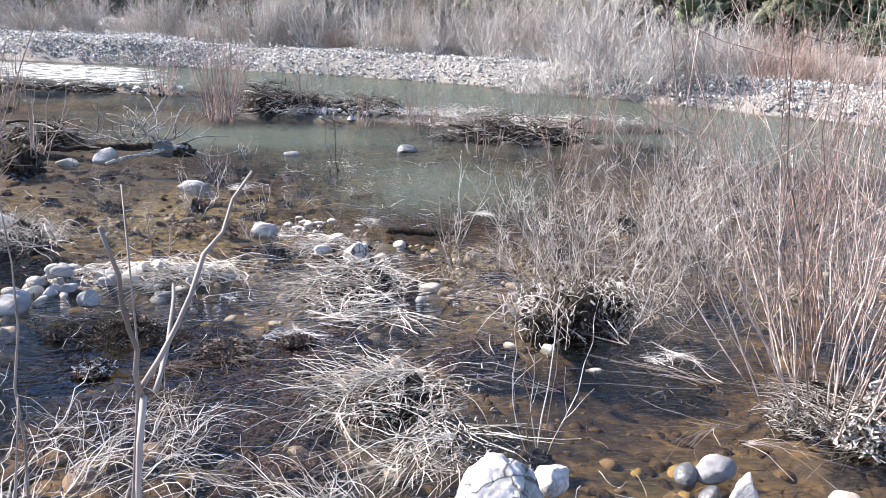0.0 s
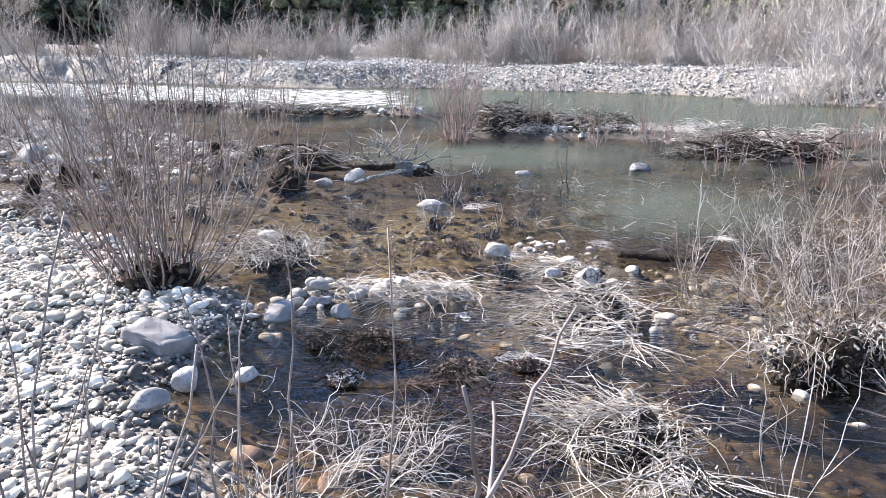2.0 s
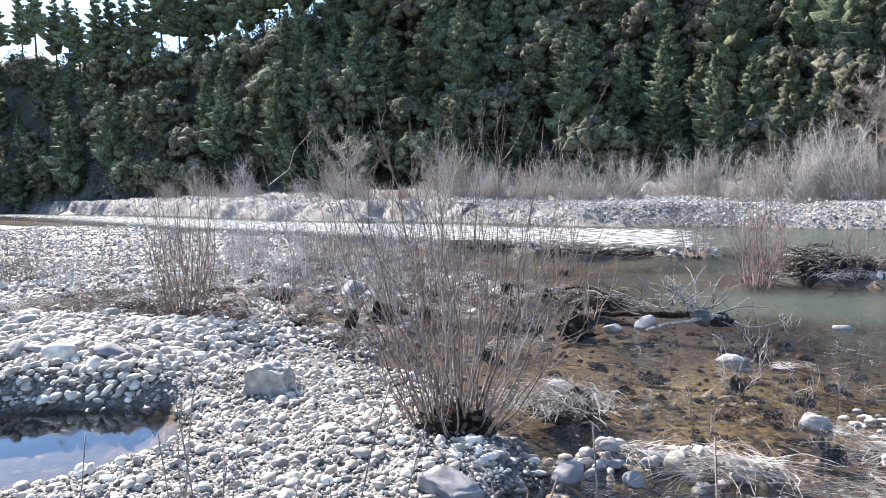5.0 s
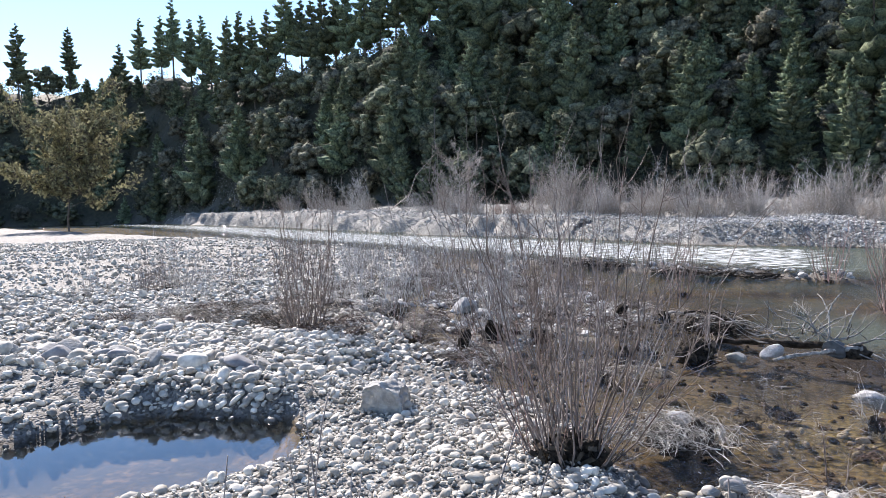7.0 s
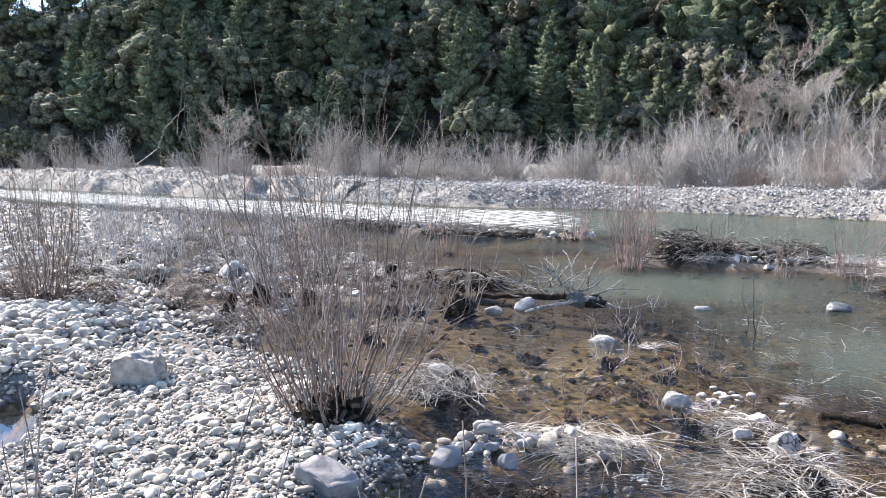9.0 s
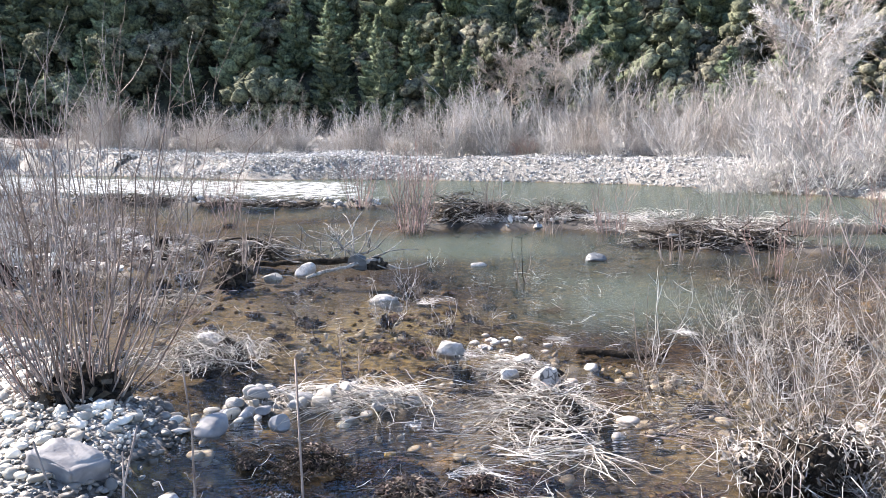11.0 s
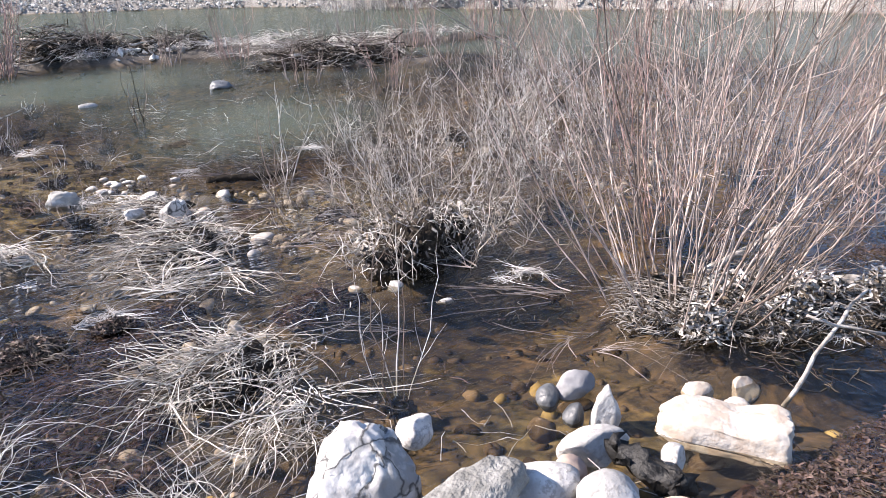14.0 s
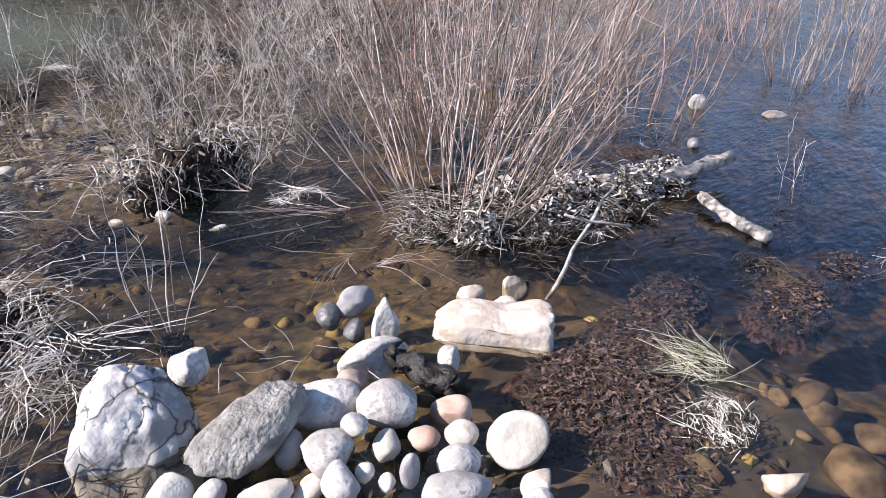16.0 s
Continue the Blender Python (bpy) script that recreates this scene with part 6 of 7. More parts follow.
for k in range(36):
    a, b = q.uniform(-1.9, -0.2), q.uniform(1.0, 2.2)
    z = float(land(a, b)[0])
    s = empty("sapling", a, b, z, "thin bare shoot on the near bank", "sapling", "bare shoots on the near bank")
    h = q.uniform(0.5, 1.2)
    tip = (q.normal(0.08, 0.12), q.normal(0.05, 0.1), h)
    log("shoot", "", (0, 0, -0.05), tip, 0.005, 0.002, bark_pale, 860 + k, 0.07, s, 8, 5)
    if k % 2:
        log("shoot", "", tuple(np.array(tip) * 0.55), (tip[0] * 0.55 + q.normal(0, 0.12), tip[1] * 0.5 + q.normal(0, 0.1), h * 0.85), 0.0028, 0.0015, bark_pale, 900 + k, 0.05, s, 6, 5)

mass = empty("root_stump", 2.16, 3.28, 0.0, "black root mass hung with dead leaves under grey brush", "stump")
q = np.random.default_rng(55)
for k, (dx, dy, dz, size) in enumerate([(0.0, 0.0, 0.04, (0.42, 0.34, 0.40)), (0.24, 0.12, 0.02, (0.42, 0.3, 0.30)), (-0.18, -0.04, 0.0, (0.32, 0.26, 0.26)), (0.06, -0.08, 0.12, (0.26, 0.2, 0.28)), (0.42, 0.2, 0.0, (0.3, 0.26, 0.22))]):
    w, f, lv = clod(q, size, 260, 0.014)
    ob = part("root_clump", make_mesh("root_clump", w, f), bark_dark, mass)
    ob.location = (dx, dy, dz)
    tagged(part("dead_leaves", make_mesh("dead_leaves", *lv), (litter, drift, twig_dark, litter, drift)[k], ob), kind="stuff")
n = 260
b = np.stack([q.uniform(-0.4, 0.6, n), q.normal(0.02, 0.13, n), q.uniform(0.02, 0.26, n)], 1)
th = q.uniform(0, 2 * np.pi, n)
L = q.uniform(0.04, 0.16, n)
P = stalks(q, b, unit(np.stack([np.cos(th), np.sin(th) - 0.3, q.normal(0, 0.5, n)], 1)), L, np.stack([q.normal(0, 0.3, n) * L, q.normal(0, 0.3, n) * L, -0.7 * L], 1), 5, 0.08)
P[:, :, 2] = np.maximum(P[:, :, 2], 0.0)
tagged(part("root_fringe", make_mesh("root_fringe", *tubes(P, q.uniform(0.0012, 0.0035, n)[:, None] * np.linspace(1, 0.4, 5)[None], 3)), twig_grey, mass, "bleached hanging rootlets"), kind="stuff")
# ruffles of dead leaves caught on the root mass
n = 900
d = unit(q.normal(size=(n, 3)) * np.array([1, 1, 0.8]))
c = d * np.array([0.40, 0.19, 0.18]) * q.uniform(0.75, 1.2, (n, 1)) + np.array([0.08, 0.03, 0.10])
c[:, 2] = np.maximum(c[:, 2], 0.0)
u = unit(q.normal(size=(n, 3))) * q.uniform(0.006, 0.022, (n, 1))
t = unit(np.cross(u, d + q.normal(0, 0.5, (n, 3)))) * q.uniform(0.003, 0.009, (n, 1))
for mat_, i in ((litter, slice(0, 400)), (twig_dark, slice(400, 650)), (drift, slice(650, n))):
    tagged(part("leaf_litter", make_mesh("leaf_litter", *quads(q, c[i], u[i], t[i]), False), mat_, mass, "curled dead leaves"), kind="stuff")


def flood_wrack(label, x, y, rx, ry, h, seed, n=420, mats=None, fine=1.0):
    """A heap of bleached bark, curled leaves and splinters left under a shrub by high water."""
    q = np.random.default_rng(seed)
    top = empty("flood_wrack", x, y, 0.0, label, "debris", "flood wrack under the willows")
    w, f, lv = clod(q, (rx * 1.7 * fine ** 0.5, ry * 1.7 * fine ** 0.5, h * 1.5 * fine ** 0.7), 10)
    part("mud_mound", make_mesh("mud_mound", w, f), root_mud, top, "dark mud under the wrack")
    a, o = q.uniform(0, 2 * np.pi, n), np.sqrt(q.random(n))
    c = np.stack([np.cos(a) * o * rx, np.sin(a) * o * ry, h * (1 - o ** 2) * q.uniform(0.4, 1.1, n) + 0.012], 1)
    u = unit(q.normal(size=(n, 3)) * np.array([1, 1, 0.5])) * fine * q.uniform(0.010, 0.042, (n, 1))
    t = unit(np.cross(u, q.normal(size=(n, 3)))) * fine * q.uniform(0.004, 0.011, (n, 1))
    third = n // 3
    for k, mat_ in enumerate(mats or (drift, twig_grey, litter)):
        i = slice(k * third, (k + 1) * third)
        tagged(part("bark_litter", make_mesh("bark_litter", *quads(q, c[i], u[i], t[i]), False), mat_, top), kind="stuff")
    return top


WRACK = "heap of bleached bark, curled leaves and splinters under a willow"
for k, (x, y, rx, ry, h) in enumerate([(2.98, 1.86, 0.22, 0.16, 0.16), (3.25, 1.62, 0.26, 0.18, 0.18), (3.05, 1.60, 0.18, 0.12, 0.12), (3.55, 1.45, 0.26, 0.16, 0.16), (3.85, 1.40, 0.24, 0.16, 0.14), (2.72, 1.78, 0.14, 0.12, 0.10)]):
    flood_wrack(WRACK, x, y, rx, ry, h, 1500 + k, 700, None, 0.7)
for k, (x, y, rx, ry, h) in enumerate([(-0.20, 3.80, 0.16, 0.18, 0.09), (0.26, 3.44, 0.15, 0.09, 0.06), (-0.54, 3.81, 0.05, 0.04, 0.05), (-0.33, 3.36, 0.10, 0.08, 0.05), (0.62, 3.45, 0.10, 0.06, 0.04)]):
    flood_wrack("brown clump of rotted leaves and weeds standing in the shallows", x, y, rx, ry, h, 1520 + k, 600, (litter, weed_red, twig_brown if k != 3 else twig_grey), 0.5)
tufts = [willow("twig_tuft", "small tuft of brown twigs rooted in the stream", 0.55 + 0.3 * k, 6.2 + 0.5 * k, 9, 0.34, 0.9, 0.06, (twig_brown, twig_grey, twig_dark, bark_pale)[k], 281 + k, 6, 0.0035, 0.13, "twig tufts in the stream", crook=0.06, mass=True) for k in range(4)]
q2 = np.random.default_rng(37)
for k in range(150):
    a, b = q2.uniform(-2.6, 8.5), 5.0 + 9.5 * q2.random() ** 1.2
    z = float(land(a, b)[0])
    if -0.34 < z < 0.05 and lattice(np.array(a * 0.7), np.array(b * 0.7), 51) > 0.38:
        s = q2.uniform(0.5, 1.5)
        copy_thing(tufts[k % 4], pose(a, b, max(z, -0.06), 0, 0, q2.uniform(0, 360)) @ Matrix.Diagonal((s, s, s * q2.uniform(0.6, 1.5), 1)))

# dark tangles of drowned weeds and dead sprays in the shallows
for k, (x, y) in enumerate([(-0.45, 4.0), (0.05, 3.3), (0.55, 3.55), (-0.05, 2.95), (1.75, 4.6), (2.45, 2.75), (3.3, 0.7), (4.1, 1.7), (3.7, 0.2), (-0.6, 6.6), (0.5, 6.9), (0.75, 7.5), (1.9, 6.9), (-1.6, 7.4), (2.75, 6.0), (1.1, 6.3), (0.58, 5.75), (0.95, 5.62), (1.35, 5.75), (0.2, 5.9), (1.7, 5.9)]):
    grass_hummock("drowned_weeds", "dark tangle of drowned weeds in the shallows", x, y, 0.14, 0.10, 70, 0.2, q.uniform(0, 360), 950 + k, (litter, weed_red, twig_grey)[k % 3], 0.8, 0.003, 0.06, 40, "drowned weeds in the shallows")
for k, (x, y, a, L) in enumerate([(2.35, 3.0, 160, 0.9), (2.0, 4.6, 200, 1.1), (2.3, 4.1, 170, 0.9), (1.75, 2.6, 150, 0.7), (1.9, 5.6, 215, 0.8)]):
    grass_hummock("fallen_branch", "thin bleached branch arching over the stream", x, y, 0.1, 0.1, 7, L, a, 980 + k, bark_pale, 0.5, 0.0038, 0.05, 4, "branches trailing in the stream")


def flotsam(label, n, seed, mat_, size, thick):
    """Loose twigs, leaf shreds and weed lying on and just under the shallow water."""
    q = np.random.default_rng(seed)
    x, y = q.uniform(-1.2, 5.0, n * 4), 1.2 + 8.0 * q.random(n * 4) ** 1.3
    z = land(x, y)[0]
    patch = lattice(x * 1.3, y * 1.3, seed) + 0.6 * lattice(x * 3.7, y * 3.7, seed + 1)
    ok = np.where((z < -0.01) & (z > -0.45) & (patch > 0.82))[0][:n]
    x, y = x[ok], y[ok]
    k = len(x)
    a = q.uniform(0, 2 * np.pi, k)
    way = unit(np.stack([np.cos(a), np.sin(a), q.normal(0.05, 0.15, k)], 1))
    L = size * q.uniform(0.3, 1.2, k)
    P = stalks(q, np.stack([x, y, q.uniform(-0.02, 0.008, k)], 1), way, L, np.stack([q.normal(0, 0.2, k) * L, q.normal(0, 0.2, k) * L, 0 * L], 1), 5, 0.05)
    P[:, :, 2] = np.clip(P[:, :, 2], -0.03, 0.05)
    R = thick * q.uniform(0.5, 1.3, k)[:, None] * np.linspace(1, 0.5, 5)[None]
    ob = part("flotsam", make_mesh("flotsam", *tubes(P, R, 3)), mat_, None, label)
    return tagged(ob, category="debris", kind="stuff")


flotsam("dark twigs and weed shreds floating in the shallows", 1900, 61, litter, 0.12, 0.0035)
flotsam("brown twigs and leaf shreds floating in the shallows", 1300, 62, weed_red, 0.10, 0.003)
flotsam("pale twigs and straw floating in the shallows", 800, 63, twig_grey, 0.20, 0.0022)


# ---------- thicket on the far bank ----------
def twig_slivers(q, P, k, size, thick, low=0.2, up=0.25, stray=0.65):
    """Fine twigs of far shrubs, tapering to a point, off the lines P."""
    n, m, _ = P.shape
    i, s = q.integers(0, n, k), q.uniform(low, 1.0, k) * (m - 1)
    j = np.minimum(s.astype(int), m - 2)
    b = P[i, j] + (P[i, j + 1] - P[i, j]) * (s - j)[:, None]
    d = unit(unit(P[i, j + 1] - P[i, j]) + q.normal(0, stray, (k, 3)) + np.array([0, 0, up]))
    ln = (q.uniform(0.3, 1.1, k) * size)[:, None]
    w = unit(np.cross(d, q.normal(size=(k, 3)))) * thick
    v = np.stack([b - w, b + w, b + d * ln], 1).reshape(-1, 3)
    return v, np.arange(len(v)).reshape(-1, 3)


def bare_shrub(seed, height, width, n, twigs, mat_, label, group, open_=0.4):
    """A leafless shrub: upright whippy stems, forked again near the top, hazed over with fine twigs."""
    q = np.random.default_rng(seed)
    top = empty("bare_shrub", 0, 0, 0, label, "shrub", group)
    a, o = q.uniform(0, 2 * np.pi, n), np.sqrt(q.random(n))
    base = np.stack([np.cos(a) * width * 0.30 * o, np.sin(a) * width * 0.30 * o, np.full(n, -0.1)], 1)
    way = unit(np.stack([np.cos(a) * o * open_ + q.normal(0, 0.12, n), np.sin(a) * o * open_ + q.normal(0, 0.12, n), np.ones(n)], 1))
    L = height * q.uniform(0.5, 1.0, n) * (1 - 0.35 * o ** 2)
    P = stalks(q, base, way, L, np.stack([way[:, 0] * L * 0.2, way[:, 1] * L * 0.2, -0.03 * L], 1), 5, 0.075)
    R = q.uniform(0.008, 0.021, n)[:, None] * np.linspace(1, 0.35, 5)[None]
    tagged(part("stem_mass", make_mesh("stem_mass", *tubes(P, R, 3)), thicket if seed != 1004 else mat_, top), kind="stuff")
    T = twig_slivers(q, P, n * twigs, height / 4.5, 0.007, 0.12)
    tagged(part("twig_mass", make_mesh("twig_mass", *T, False), mat_, top), kind="stuff")
    return top


TH = "bare thicket on the far bank"
shrubs = [bare_shrub(1001, 3.2, 3.0, 32, 56, thicket_grey, "leafless grey willow thicket on the far bank", TH),
          bare_shrub(1002, 4.6, 3.2, 30, 64, thicket_grey, "tall leafless grey shrub on the far bank", TH, 0.3),
          bare_shrub(1003, 2.7, 2.8, 32, 56, thicket_tan, "low leafless tan shrub on the far bank", TH),
          bare_shrub(1004, 2.6, 3.0, 30, 56, thicket_red, "reddish leafless shrub on the far bank", TH),
          bare_shrub(1005, 4.4, 3.4, 30, 74, thicket_tan, "tall leafless taupe shrub on the far bank", TH, 0.35)]
q = np.random.default_rng(77)
line = [(-70, 83), (-45, 65), (-24, 51), (-11.5, 43), (-4, 38.6), (2.3, 35.8), (7.3, 32.8), (11.2, 29), (14.5, 24.5), (16.5, 20), (18.5, 14.5), (21.5, 8)]
seg = [np.hypot(b[0] - a[0], b[1] - a[1]) for a, b in zip(line, line[1:])]
cum = np.concatenate([[0], np.cumsum(seg)])
first = set()


def set_shrub(kind, x, y, s, sz=1.0):
    m = pose(x, y, float(land(x, y)[0]), 0, 0, q.uniform(0, 360))
    if kind not in first:
        first.add(kind)
        shrubs[kind].matrix_basis = m
    else:
        copy_thing(shrubs[kind], m @ Matrix.Diagonal((s * 1.1, s * 1.1, s * sz, 1)))


for k in range(235):
    u = ((k + q.random()) / 235) ** 0.72 * cum[-1]
    x0, y0 = np.interp(u, cum, [p[0] for p in line]), np.interp(u, cum, [p[1] for p in line])
    off = q.exponential(2.6)
    side = math.degrees(math.atan2(x0, y0))
    x, y = x0 + off * 0.45, y0 + off * 0.9
    if side < 2:
        kind = int(q.choice(5, p=[0.30, 0.06, 0.36, 0.06, 0.22]))
    elif side < 36:
        kind = int(q.choice(5, p=[0.44, 0.32, 0.08, 0.02, 0.14]))
    else:
        kind = int(q.choice(5, p=[0.15, 0.05, 0.15, 0.6, 0.05]))
    if side < -22 and q.random() < 0.45:
        continue
    far = np.interp(side, [-45, -30, -20, -8, 6, 20, 34, 48], [0.30, 0.42, 0.58, 0.62, 0.62, 0.64, 0.58, 0.48])
    set_shrub(kind, x, y, far * q.choice([0.5, 0.7, 0.9, 1.1, 1.35]) * q.uniform(0.85, 1.15) * (1 + min(off, 8) * 0.05))
# the great grey bush that hangs over the water's edge
for x, y, s in ((11.6, 21.4, 0.85), (12.6, 20.3, 1.0), (13.6, 19.6, 0.95), (14.5, 18.6, 0.9), (13.4, 21.4, 1.05), (15.2, 17.6, 0.7)):
    set_shrub(0, x, y, s)


# ---------- trees ----------
def limbs(q, height, n, start, reach, thick):
    P0 = np.zeros((1, 8, 3))
    P0[0, :, 2] = np.linspace(-0.4, height, 8)
    P0[0, :, :2] = np.cumsum(q.normal(0, height * 0.01, (8, 2)), axis=0)
    R0 = thick * np.linspace(1, 0.15, 8)[None]
    h = q.uniform(start, 0.9, n) * height
    a = q.uniform(0, 2 * np.pi, n)
    base = np.stack([np.interp(h, P0[0, :, 2], P0[0, :, 0]), np.interp(h, P0[0, :, 2], P0[0, :, 1]), h], 1)
    way = unit(np.stack([np.cos(a), np.sin(a), q.uniform(0.3, 1.0, n)], 1))
    L = reach * q.uniform(0.5, 1.1, n)
    P = stalks(q, base, way, L, np.stack([0 * L, 0 * L, 0.1 * L], 1), 8, 0.04)
    R = thick * 0.3 * np.linspace(1, 0.2, 8)[None] * np.ones((n, 1))
    return tubes(np.concatenate([P0, P]), np.concatenate([R0, R]), 5), P


def fir(seed, height, width, bare=0.1, n=56, m=18, label="dark green fir on the wooded hillside"):
    """A conifer: whorls of upswept boughs set with flat sprays of needles round a dark heart."""
    q = np.random.default_rng(seed)
    top = empty("fir_tree", 0, 0, 0, label, "tree", "trees on the hillside")
    P0 = np.zeros((1, 8, 3))
    P0[0, :, 2] = np.linspace(-1, height, 8)
    part("trunk", make_mesh("trunk", *tubes(P0, height * 0.014 * np.linspace(1, 0.1, 8)[None], 6)), trunk_bark, top)
    up = bare + (1 - bare) * (np.arange(n) + q.random(n)) / n
    h, t = up * height, (up - bare) / (1 - bare)
    rad = width / 2 * (1 - t) ** 0.75 * (0.6 + 0.4 * np.minimum(t * 6, 1)) * q.uniform(0.6, 1.12, n) + 0.25
    a = np.arange(n) * 2.4 + q.normal(0, 0.5, n)
    s = np.linspace(0.04, 1, 6)
    out, side = np.stack([np.cos(a), np.sin(a), 0 * a], 1)[:, None], np.stack([-np.sin(a), np.cos(a), 0 * a], 1)[:, None]
    B = out * (rad[:, None] * s[None])[..., None] + q.normal(0, 0.06, (n, 6, 3)) * rad[:, None, None] * 0.4
    B[..., 2] += h[:, None] - 0.28 * rad[:, None] * s + 0.42 * rad[:, None] * s ** 2.2
    R = (0.10 + 0.20 * rad)[:, None] * np.array([0.5, 1.0, 1.15, 0.95, 0.6, 0.1])[None] * q.uniform(0.7, 1.3, (n, 6))
    part("crown", make_mesh("crown", *tubes(B, R, 5)), leaf_fir, top)
    k = n * m
    i, u = q.integers(0, n, k), q.uniform(1.0, 4.99, k)
    j = u.astype(int)
    e = unit(q.normal(size=(k, 3)) + np.array([0, 0, 0.3]))
    C = B[i, j] + (B[i, j + 1] - B[i, j]) * (u - j)[:, None] + e * R[i, j][:, None] * q.uniform(0.7, 1.25, (k, 1))
    way = unit(out[i, 0] + e * 0.8 + np.array([0, 0, 0.35]))
    V = unit(np.cross(way, e + q.normal(0, 0.5, (k, 3)))) * 0.075
    tagged(part("needles", leafage("needles", C, way * q.uniform(0.10, 0.26, (k, 1)), V, e + out[i, 0] * 0.4), leaf_fir, top), kind="stuff")
    return top


def oak(seed, height, width, leaf, label):
    """A broad evergreen crown heaped up out of many tufts of leaves."""
    q = np.random.default_rng(seed)
    top = empty("oak_tree", 0, 0, 0, label, "tree", "trees on the hillside")
    P0 = np.zeros((1, 5, 3))
    P0[0, :, 2] = np.linspace(-0.5, height * 0.6, 5)
    P0[0, :, :2] = np.cumsum(q.normal(0, height * 0.02, (5, 2)), axis=0)
    part("trunk", make_mesh("trunk", *tubes(P0, 0.16 * np.linspace(1, 0.4, 5)[None], 6)), trunk_bark, top)
    size, mid = np.array([width / 2, width / 2, height * 0.46]), np.array([0, 0, height * 0.54])
    off = Vector(q.uniform(-40, 40, 3))
    lobe = lambda d: np.array([0.80 + 0.42 * noise.noise(Vector(p) * 1.7 + off) + 0.18 * noise.noise(Vector(p) * 4.0 - off) for p in d])
    n, m = 66, 21
    d = unit(q.normal(size=(n, 3)) + np.array([0, 0, 0.3]))
    c = d * (lobe(d) * q.uniform(0.66, 1.0, n))[:, None] * size + mid
    rad = q.uniform(0.45, 1.25, n) * width / 9.5
    bv, bf = BALLS[1]
    lump = c[:, None] + bv[None] * (rad[:, None] * q.uniform(0.6, 1.35, (n, len(bv))))[..., None] * np.array([1.1, 1.1, 0.85])
    part("crown", make_mesh("crown", lump.reshape(-1, 3), (bf[None] + (np.arange(n) * len(bv))[:, None, None]).reshape(-1, 3)), leaf, top)
    e = unit(q.normal(size=(n, m, 3)) + d[:, None] * 0.7)
    C = c[:, None] + e * rad[:, None, None] * q.uniform(0.75, 1.4, (n, m, 1))
    N = unit(e + q.normal(0, 0.7, e.shape))
    U = unit(np.cross(N, q.normal(size=(n, m, 3)))) * q.uniform(0.08, 0.18, (n, m, 1))
    V = np.cross(N, U) * q.uniform(0.6, 1.1, (n, m, 1))
    tagged(part("leaves", leafage("leaves", C, U, V, e * 0.75 + d[:, None] * 0.5 + q.normal(0, 0.22, e.shape)), leaf, top), kind="stuff")
    return top


OAK, GREY_OAK = "rounded evergreen oak on the wooded hillside", "grey-green evergreen oak on the wooded hillside"
PINE = "tall thin-crowned pine on the ridge against the sky"
pool_of = [fir(1101, 11, 7.0), fir(1102, 14, 7.6, 0.10), fir(1103, 8, 6.0, 0.05), fir(1107, 19, 8.5, 0.30, 40, 22, PINE), fir(1109, 17, 7.5, 0.22, 44, 22, PINE),
           oak(1104, 6.6, 6.4, leaf_oak, OAK), oak(1105, 5.6, 5.6, leaf_olive, GREY_OAK), oak(1106, 8.0, 6.6, leaf_oak, OAK), oak(1108, 5.4, 6.6, leaf_olive, GREY_OAK)]
placed, spots = set(), []


def set_tree(kind, az, d, s, tall=1.0):
    x, y = d * math.sin(radians(az)), d * math.cos(radians(az))
    m = pose(x, y, float(land(x, y)[0]) - 0.4, 0, 0, q.uniform(0, 360))
    if kind not in placed:
        placed.add(kind)
        pool_of[kind].matrix_basis = m
    else:
        copy_thing(pool_of[kind], m @ Matrix.Diagonal((s, s, s * tall, 1)))


def foot_of(az):
    return float(np.interp(az, [-75, -50, -45, -40, -30, 0, 25, 50, 90], [200, 165, 138, 112, 88, 74, 64, 58, 60]))


for az in (-58.5, -56.3, -53.2, -50.0, -48.6, -47.2, -46.4, -45.2, -44.4, -43.8, -42.6, -41.7, -40.8, -39.7, -38.4, -37.2, -36.4, -35.6, -34.6, -33.8, -32.4, -31.2, -30.0, -27.4, -24.6, -21.0):
    set_tree(3 + int(q.integers(2)), az, foot_of(az) + float(reach_of(az)) + q.uniform(-7, 1), q.uniform(0.75, 1.05))
for k in range(12000):
    az = q.uniform(-62, 58)
    foot, reach = foot_of(az), float(reach_of(az))
    up = q.random() ** 1.1
    d = foot - 1 + up * (reach + 3)
    x, y = d * math.sin(radians(az)), d * math.cos(radians(az))
    gap = 2.3 + 0.014 * d
    if any((x - a) ** 2 + (y - b) ** 2 < gap * gap for a, b in spots):
        continue
    kind = int(q.choice(9, p=[0.15, 0.06, 0.19, 0.0, 0.0, 0.18, 0.13, 0.17, 0.12] if up < 0.5 else [0.25, 0.16, 0.16, 0.01, 0.03, 0.12, 0.08, 0.13, 0.06]))
    s, tall = q.uniform(0.7, 1.25) * (0.8 if up < 0.1 else 1.0), q.uniform(0.9, 1.2)
    # upstream the wood ends in a ridge with sky between its pines
    crown_top = float(land(x, y)[0]) + (11, 14, 8, 19, 17, 6.6, 5.6, 8.0, 5.4)[kind] * s * tall
    if math.degrees(math.atan2(crown_top - 2.0, d)) > np.interp(az, [-50, -45, -38, -30, -26], [10.3, 10.5, 11.3, 13.2, 40]):
        continue
    spots.append((x, y))
    set_tree(kind, az, d, s, tall)
    if len(spots) >= 520:
        break


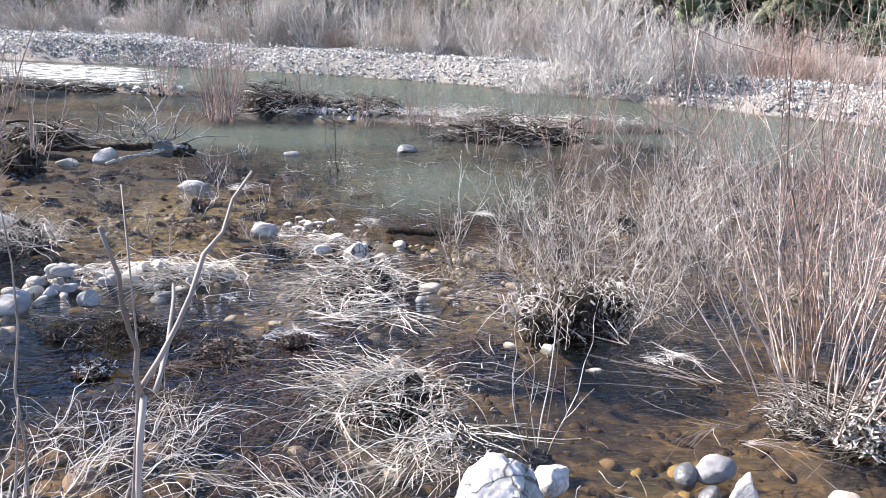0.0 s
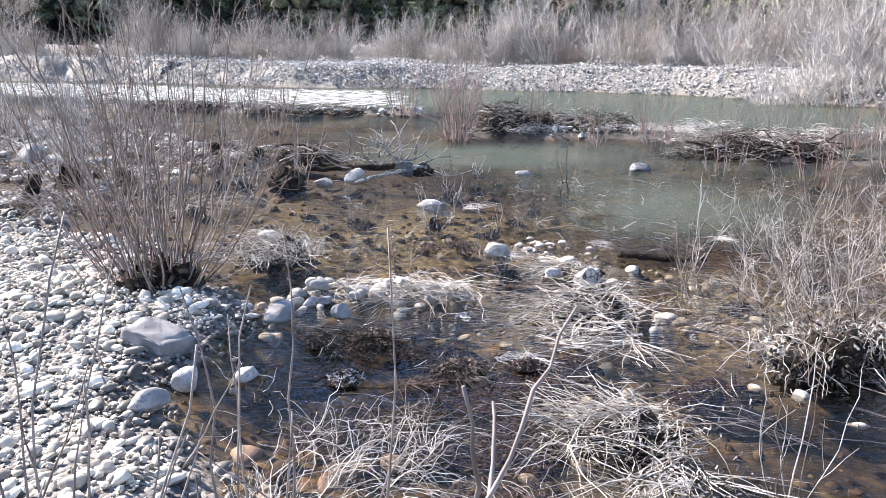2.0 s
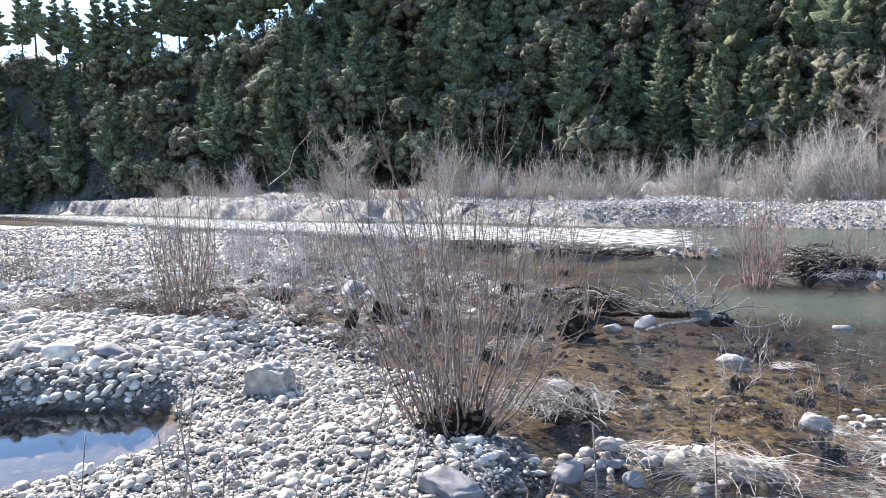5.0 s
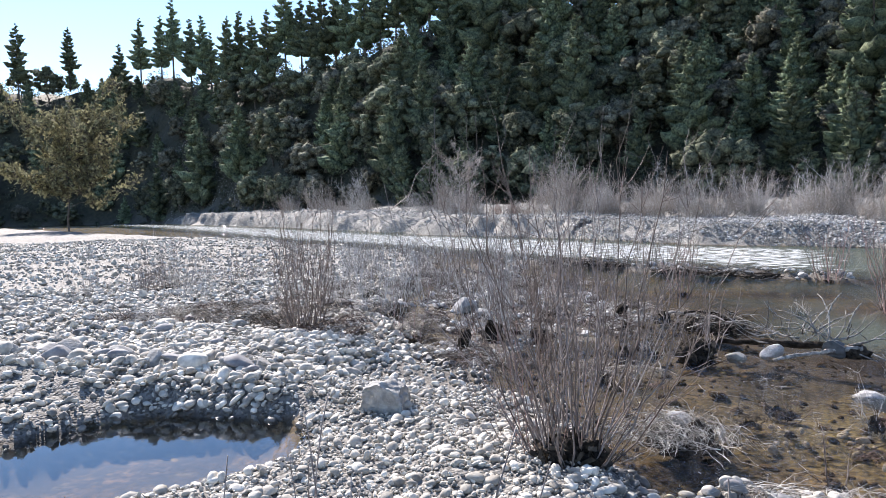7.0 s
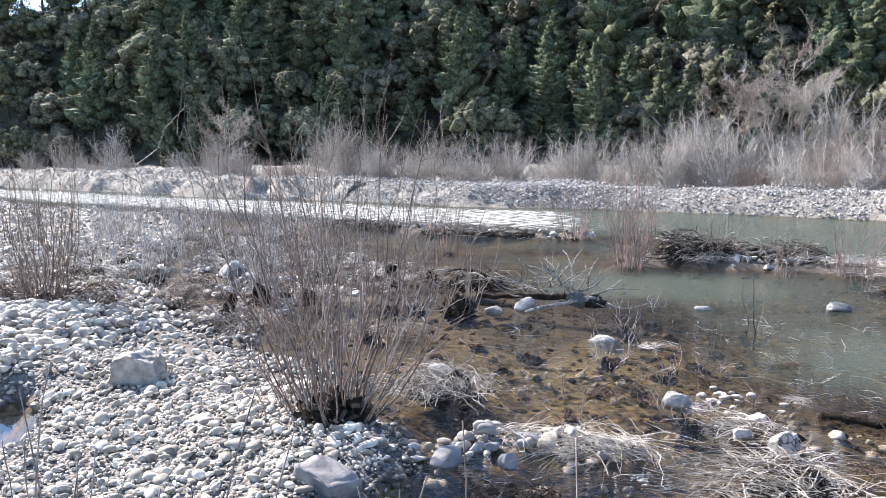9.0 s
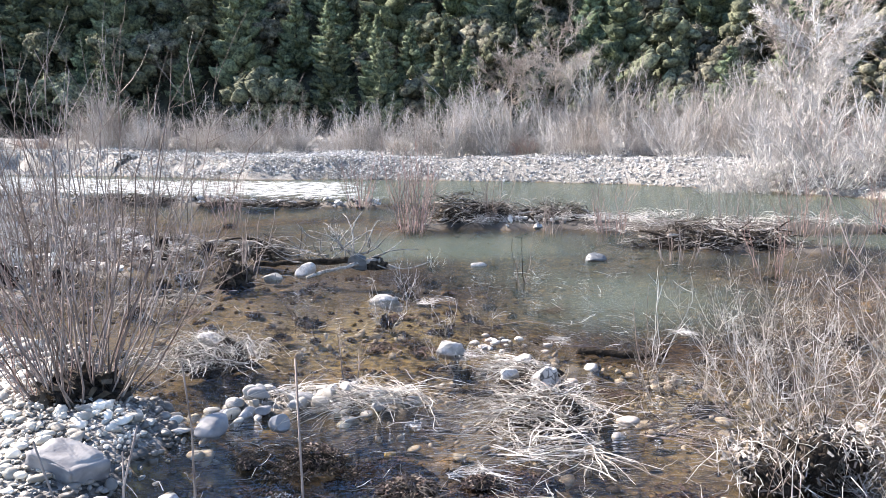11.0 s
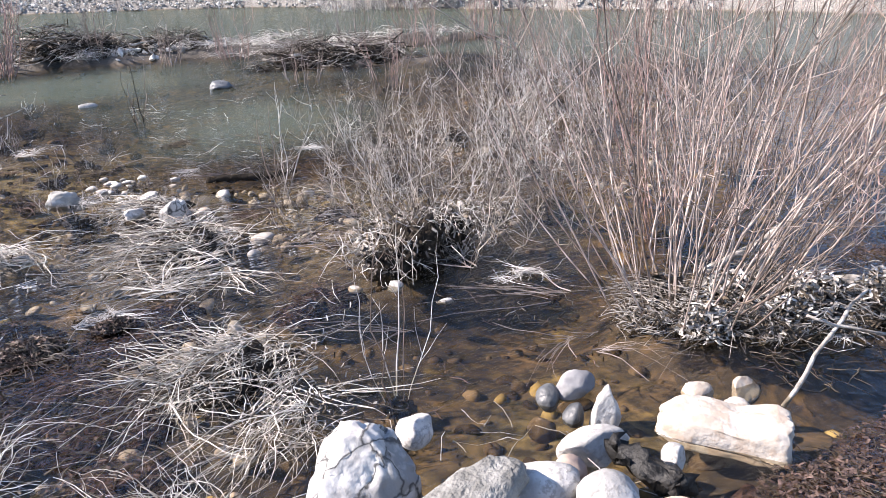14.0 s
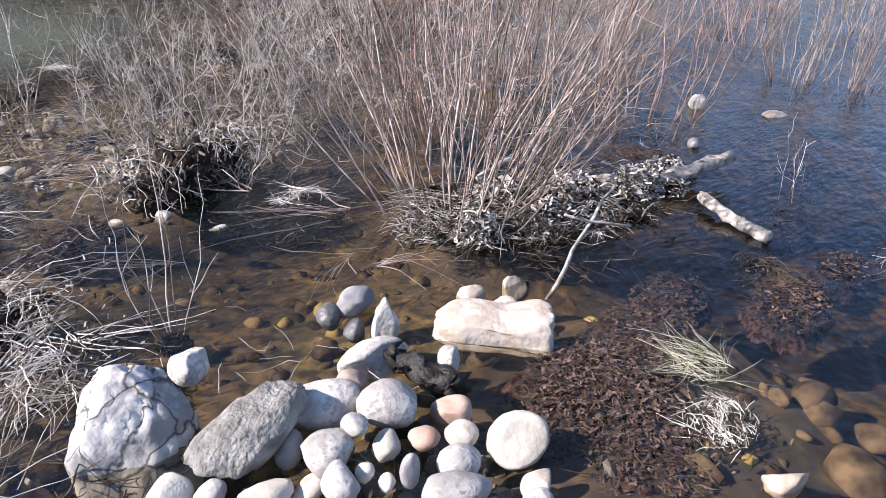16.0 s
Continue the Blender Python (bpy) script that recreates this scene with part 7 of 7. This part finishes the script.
# undergrowth that closes the wood between the trees
q = np.random.default_rng(91)
n, m = 2900, 60
az = q.uniform(-75, 70, n)
foot = np.interp(az, [-75, -50, -45, -40, -30, 0, 25, 50, 90], [200, 165, 138, 112, 88, 74, 64, 58, 60])
d = foot - 3 + np.where(np.arange(n) % 4 == 0, q.uniform(0.9, 1.2, n), q.random(n) * 1.08) * reach_of(az)
x, y = d * np.sin(np.radians(az)), d * np.cos(np.radians(az))
rad = q.uniform(0.9, 2.1, n) * np.where(d < foot + 3, 0.6, 1.0)
c = np.stack([x, y, land(x, y)[0] + rad * q.uniform(0.1, 0.8, n)], 1)
e = unit(q.normal(size=(n, m, 3)) + np.array([0, 0, 0.35]))
C = c[:, None] + e * rad[:, None, None] * q.uniform(0.65, 1.1, (n, m, 1))
U = unit(np.cross(e, q.normal(size=(n, m, 3)))) * q.uniform(0.12, 0.26, (n, m, 1))
V = unit(np.cross(e + q.normal(0, 0.5, e.shape), U)) * q.uniform(0.12, 0.25, (n, m, 1))
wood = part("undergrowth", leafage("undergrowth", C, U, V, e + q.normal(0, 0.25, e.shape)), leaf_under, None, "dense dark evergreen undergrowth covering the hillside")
tagged(wood, category="undergrowth", kind="stuff")


def bare_tree(name, label, x, y, height, width, seed, mat_, leaf=None, n=16, twigs=700, size=0.5):
    q = np.random.default_rng(seed)
    z = float(land(x, y)[0])
    top = empty(name, x, y, z, label, "tree")
    (v, f), P = limbs(q, height * 0.85, n, 0.22, width * 0.55, height * 0.009)
    part("trunk", make_mesh("trunk", v, f), mat_, top)
    k = twigs
    i, s = q.integers(0, n, k), q.uniform(0.2, 0.99, k) * 7
    j = np.minimum(s.astype(int), 6)
    b = P[i, j] + (P[i, j + 1] - P[i, j]) * (s - j)[:, None]
    d = unit(unit(P[i, j + 1] - P[i, j]) + q.normal(0, 0.6, (k, 3)))
    ln = q.uniform(0.4, 1.2, k) * size * height / 6
    T = stalks(q, b, d, ln, np.stack([0 * ln, 0 * ln, 0.1 * ln], 1), 4, 0.06)
    tagged(part("branchwork", make_mesh("branchwork", *tubes(T, np.full((k, 1), 0.0016 * height) * np.linspace(1, 0.4, 4)[None], 3)), mat_, top), kind="stuff")
    tagged(part("twig_mass", make_mesh("twig_mass", *twig_slivers(q, T, k * 9, height * 0.07, 0.009), False), mat_, top), kind="stuff")
    if leaf:
        C = np.repeat(T[:, 1:], 2, axis=1).reshape(-1, 3)
        C = C + q.normal(0, 0.25, C.shape)
        U = q.normal(0, 0.11, C.shape)
        V = q.normal(0, 0.09, C.shape)
        part("crown", make_mesh("crown", *quads(q, C, U, V), False), leaf, top)
    return top


bare_tree("cottonwood_tree", "tall budding cottonwood beside the river", -77.2, 56.6, 15.5, 15, 1201, trunk_bark, leaf_spring, 30, 1300, 0.6)
bare_tree("bare_tree", "small leafless tree leaning on the far bank", -21.4, 44.6, 5.0, 5.0, 1202, thicket_tan, None, 16, 500)
bare_tree("bare_tree", "leafless grey tree in the thicket on the far bank", 8.2, 37.0, 5.6, 4.5, 1203, thicket_tan, None, 18, 500)
bare_tree("bare_tree", "leafless grey tree in the thicket on the far bank", 9.9, 36.0, 6.6, 4.6, 1204, thicket_tan, None, 18, 500)
bare_tree("bare_tree", "leafless grey tree in the thicket on the far bank", 18.0, 27.5, 6.5, 6.0, 1205, thicket_tan, None, 22, 800)
bare_tree("bare_tree", "leafless grey tree in the thicket on the far bank", 16.3, 24.5, 4.8, 5.5, 1206, thicket, None, 22, 800)
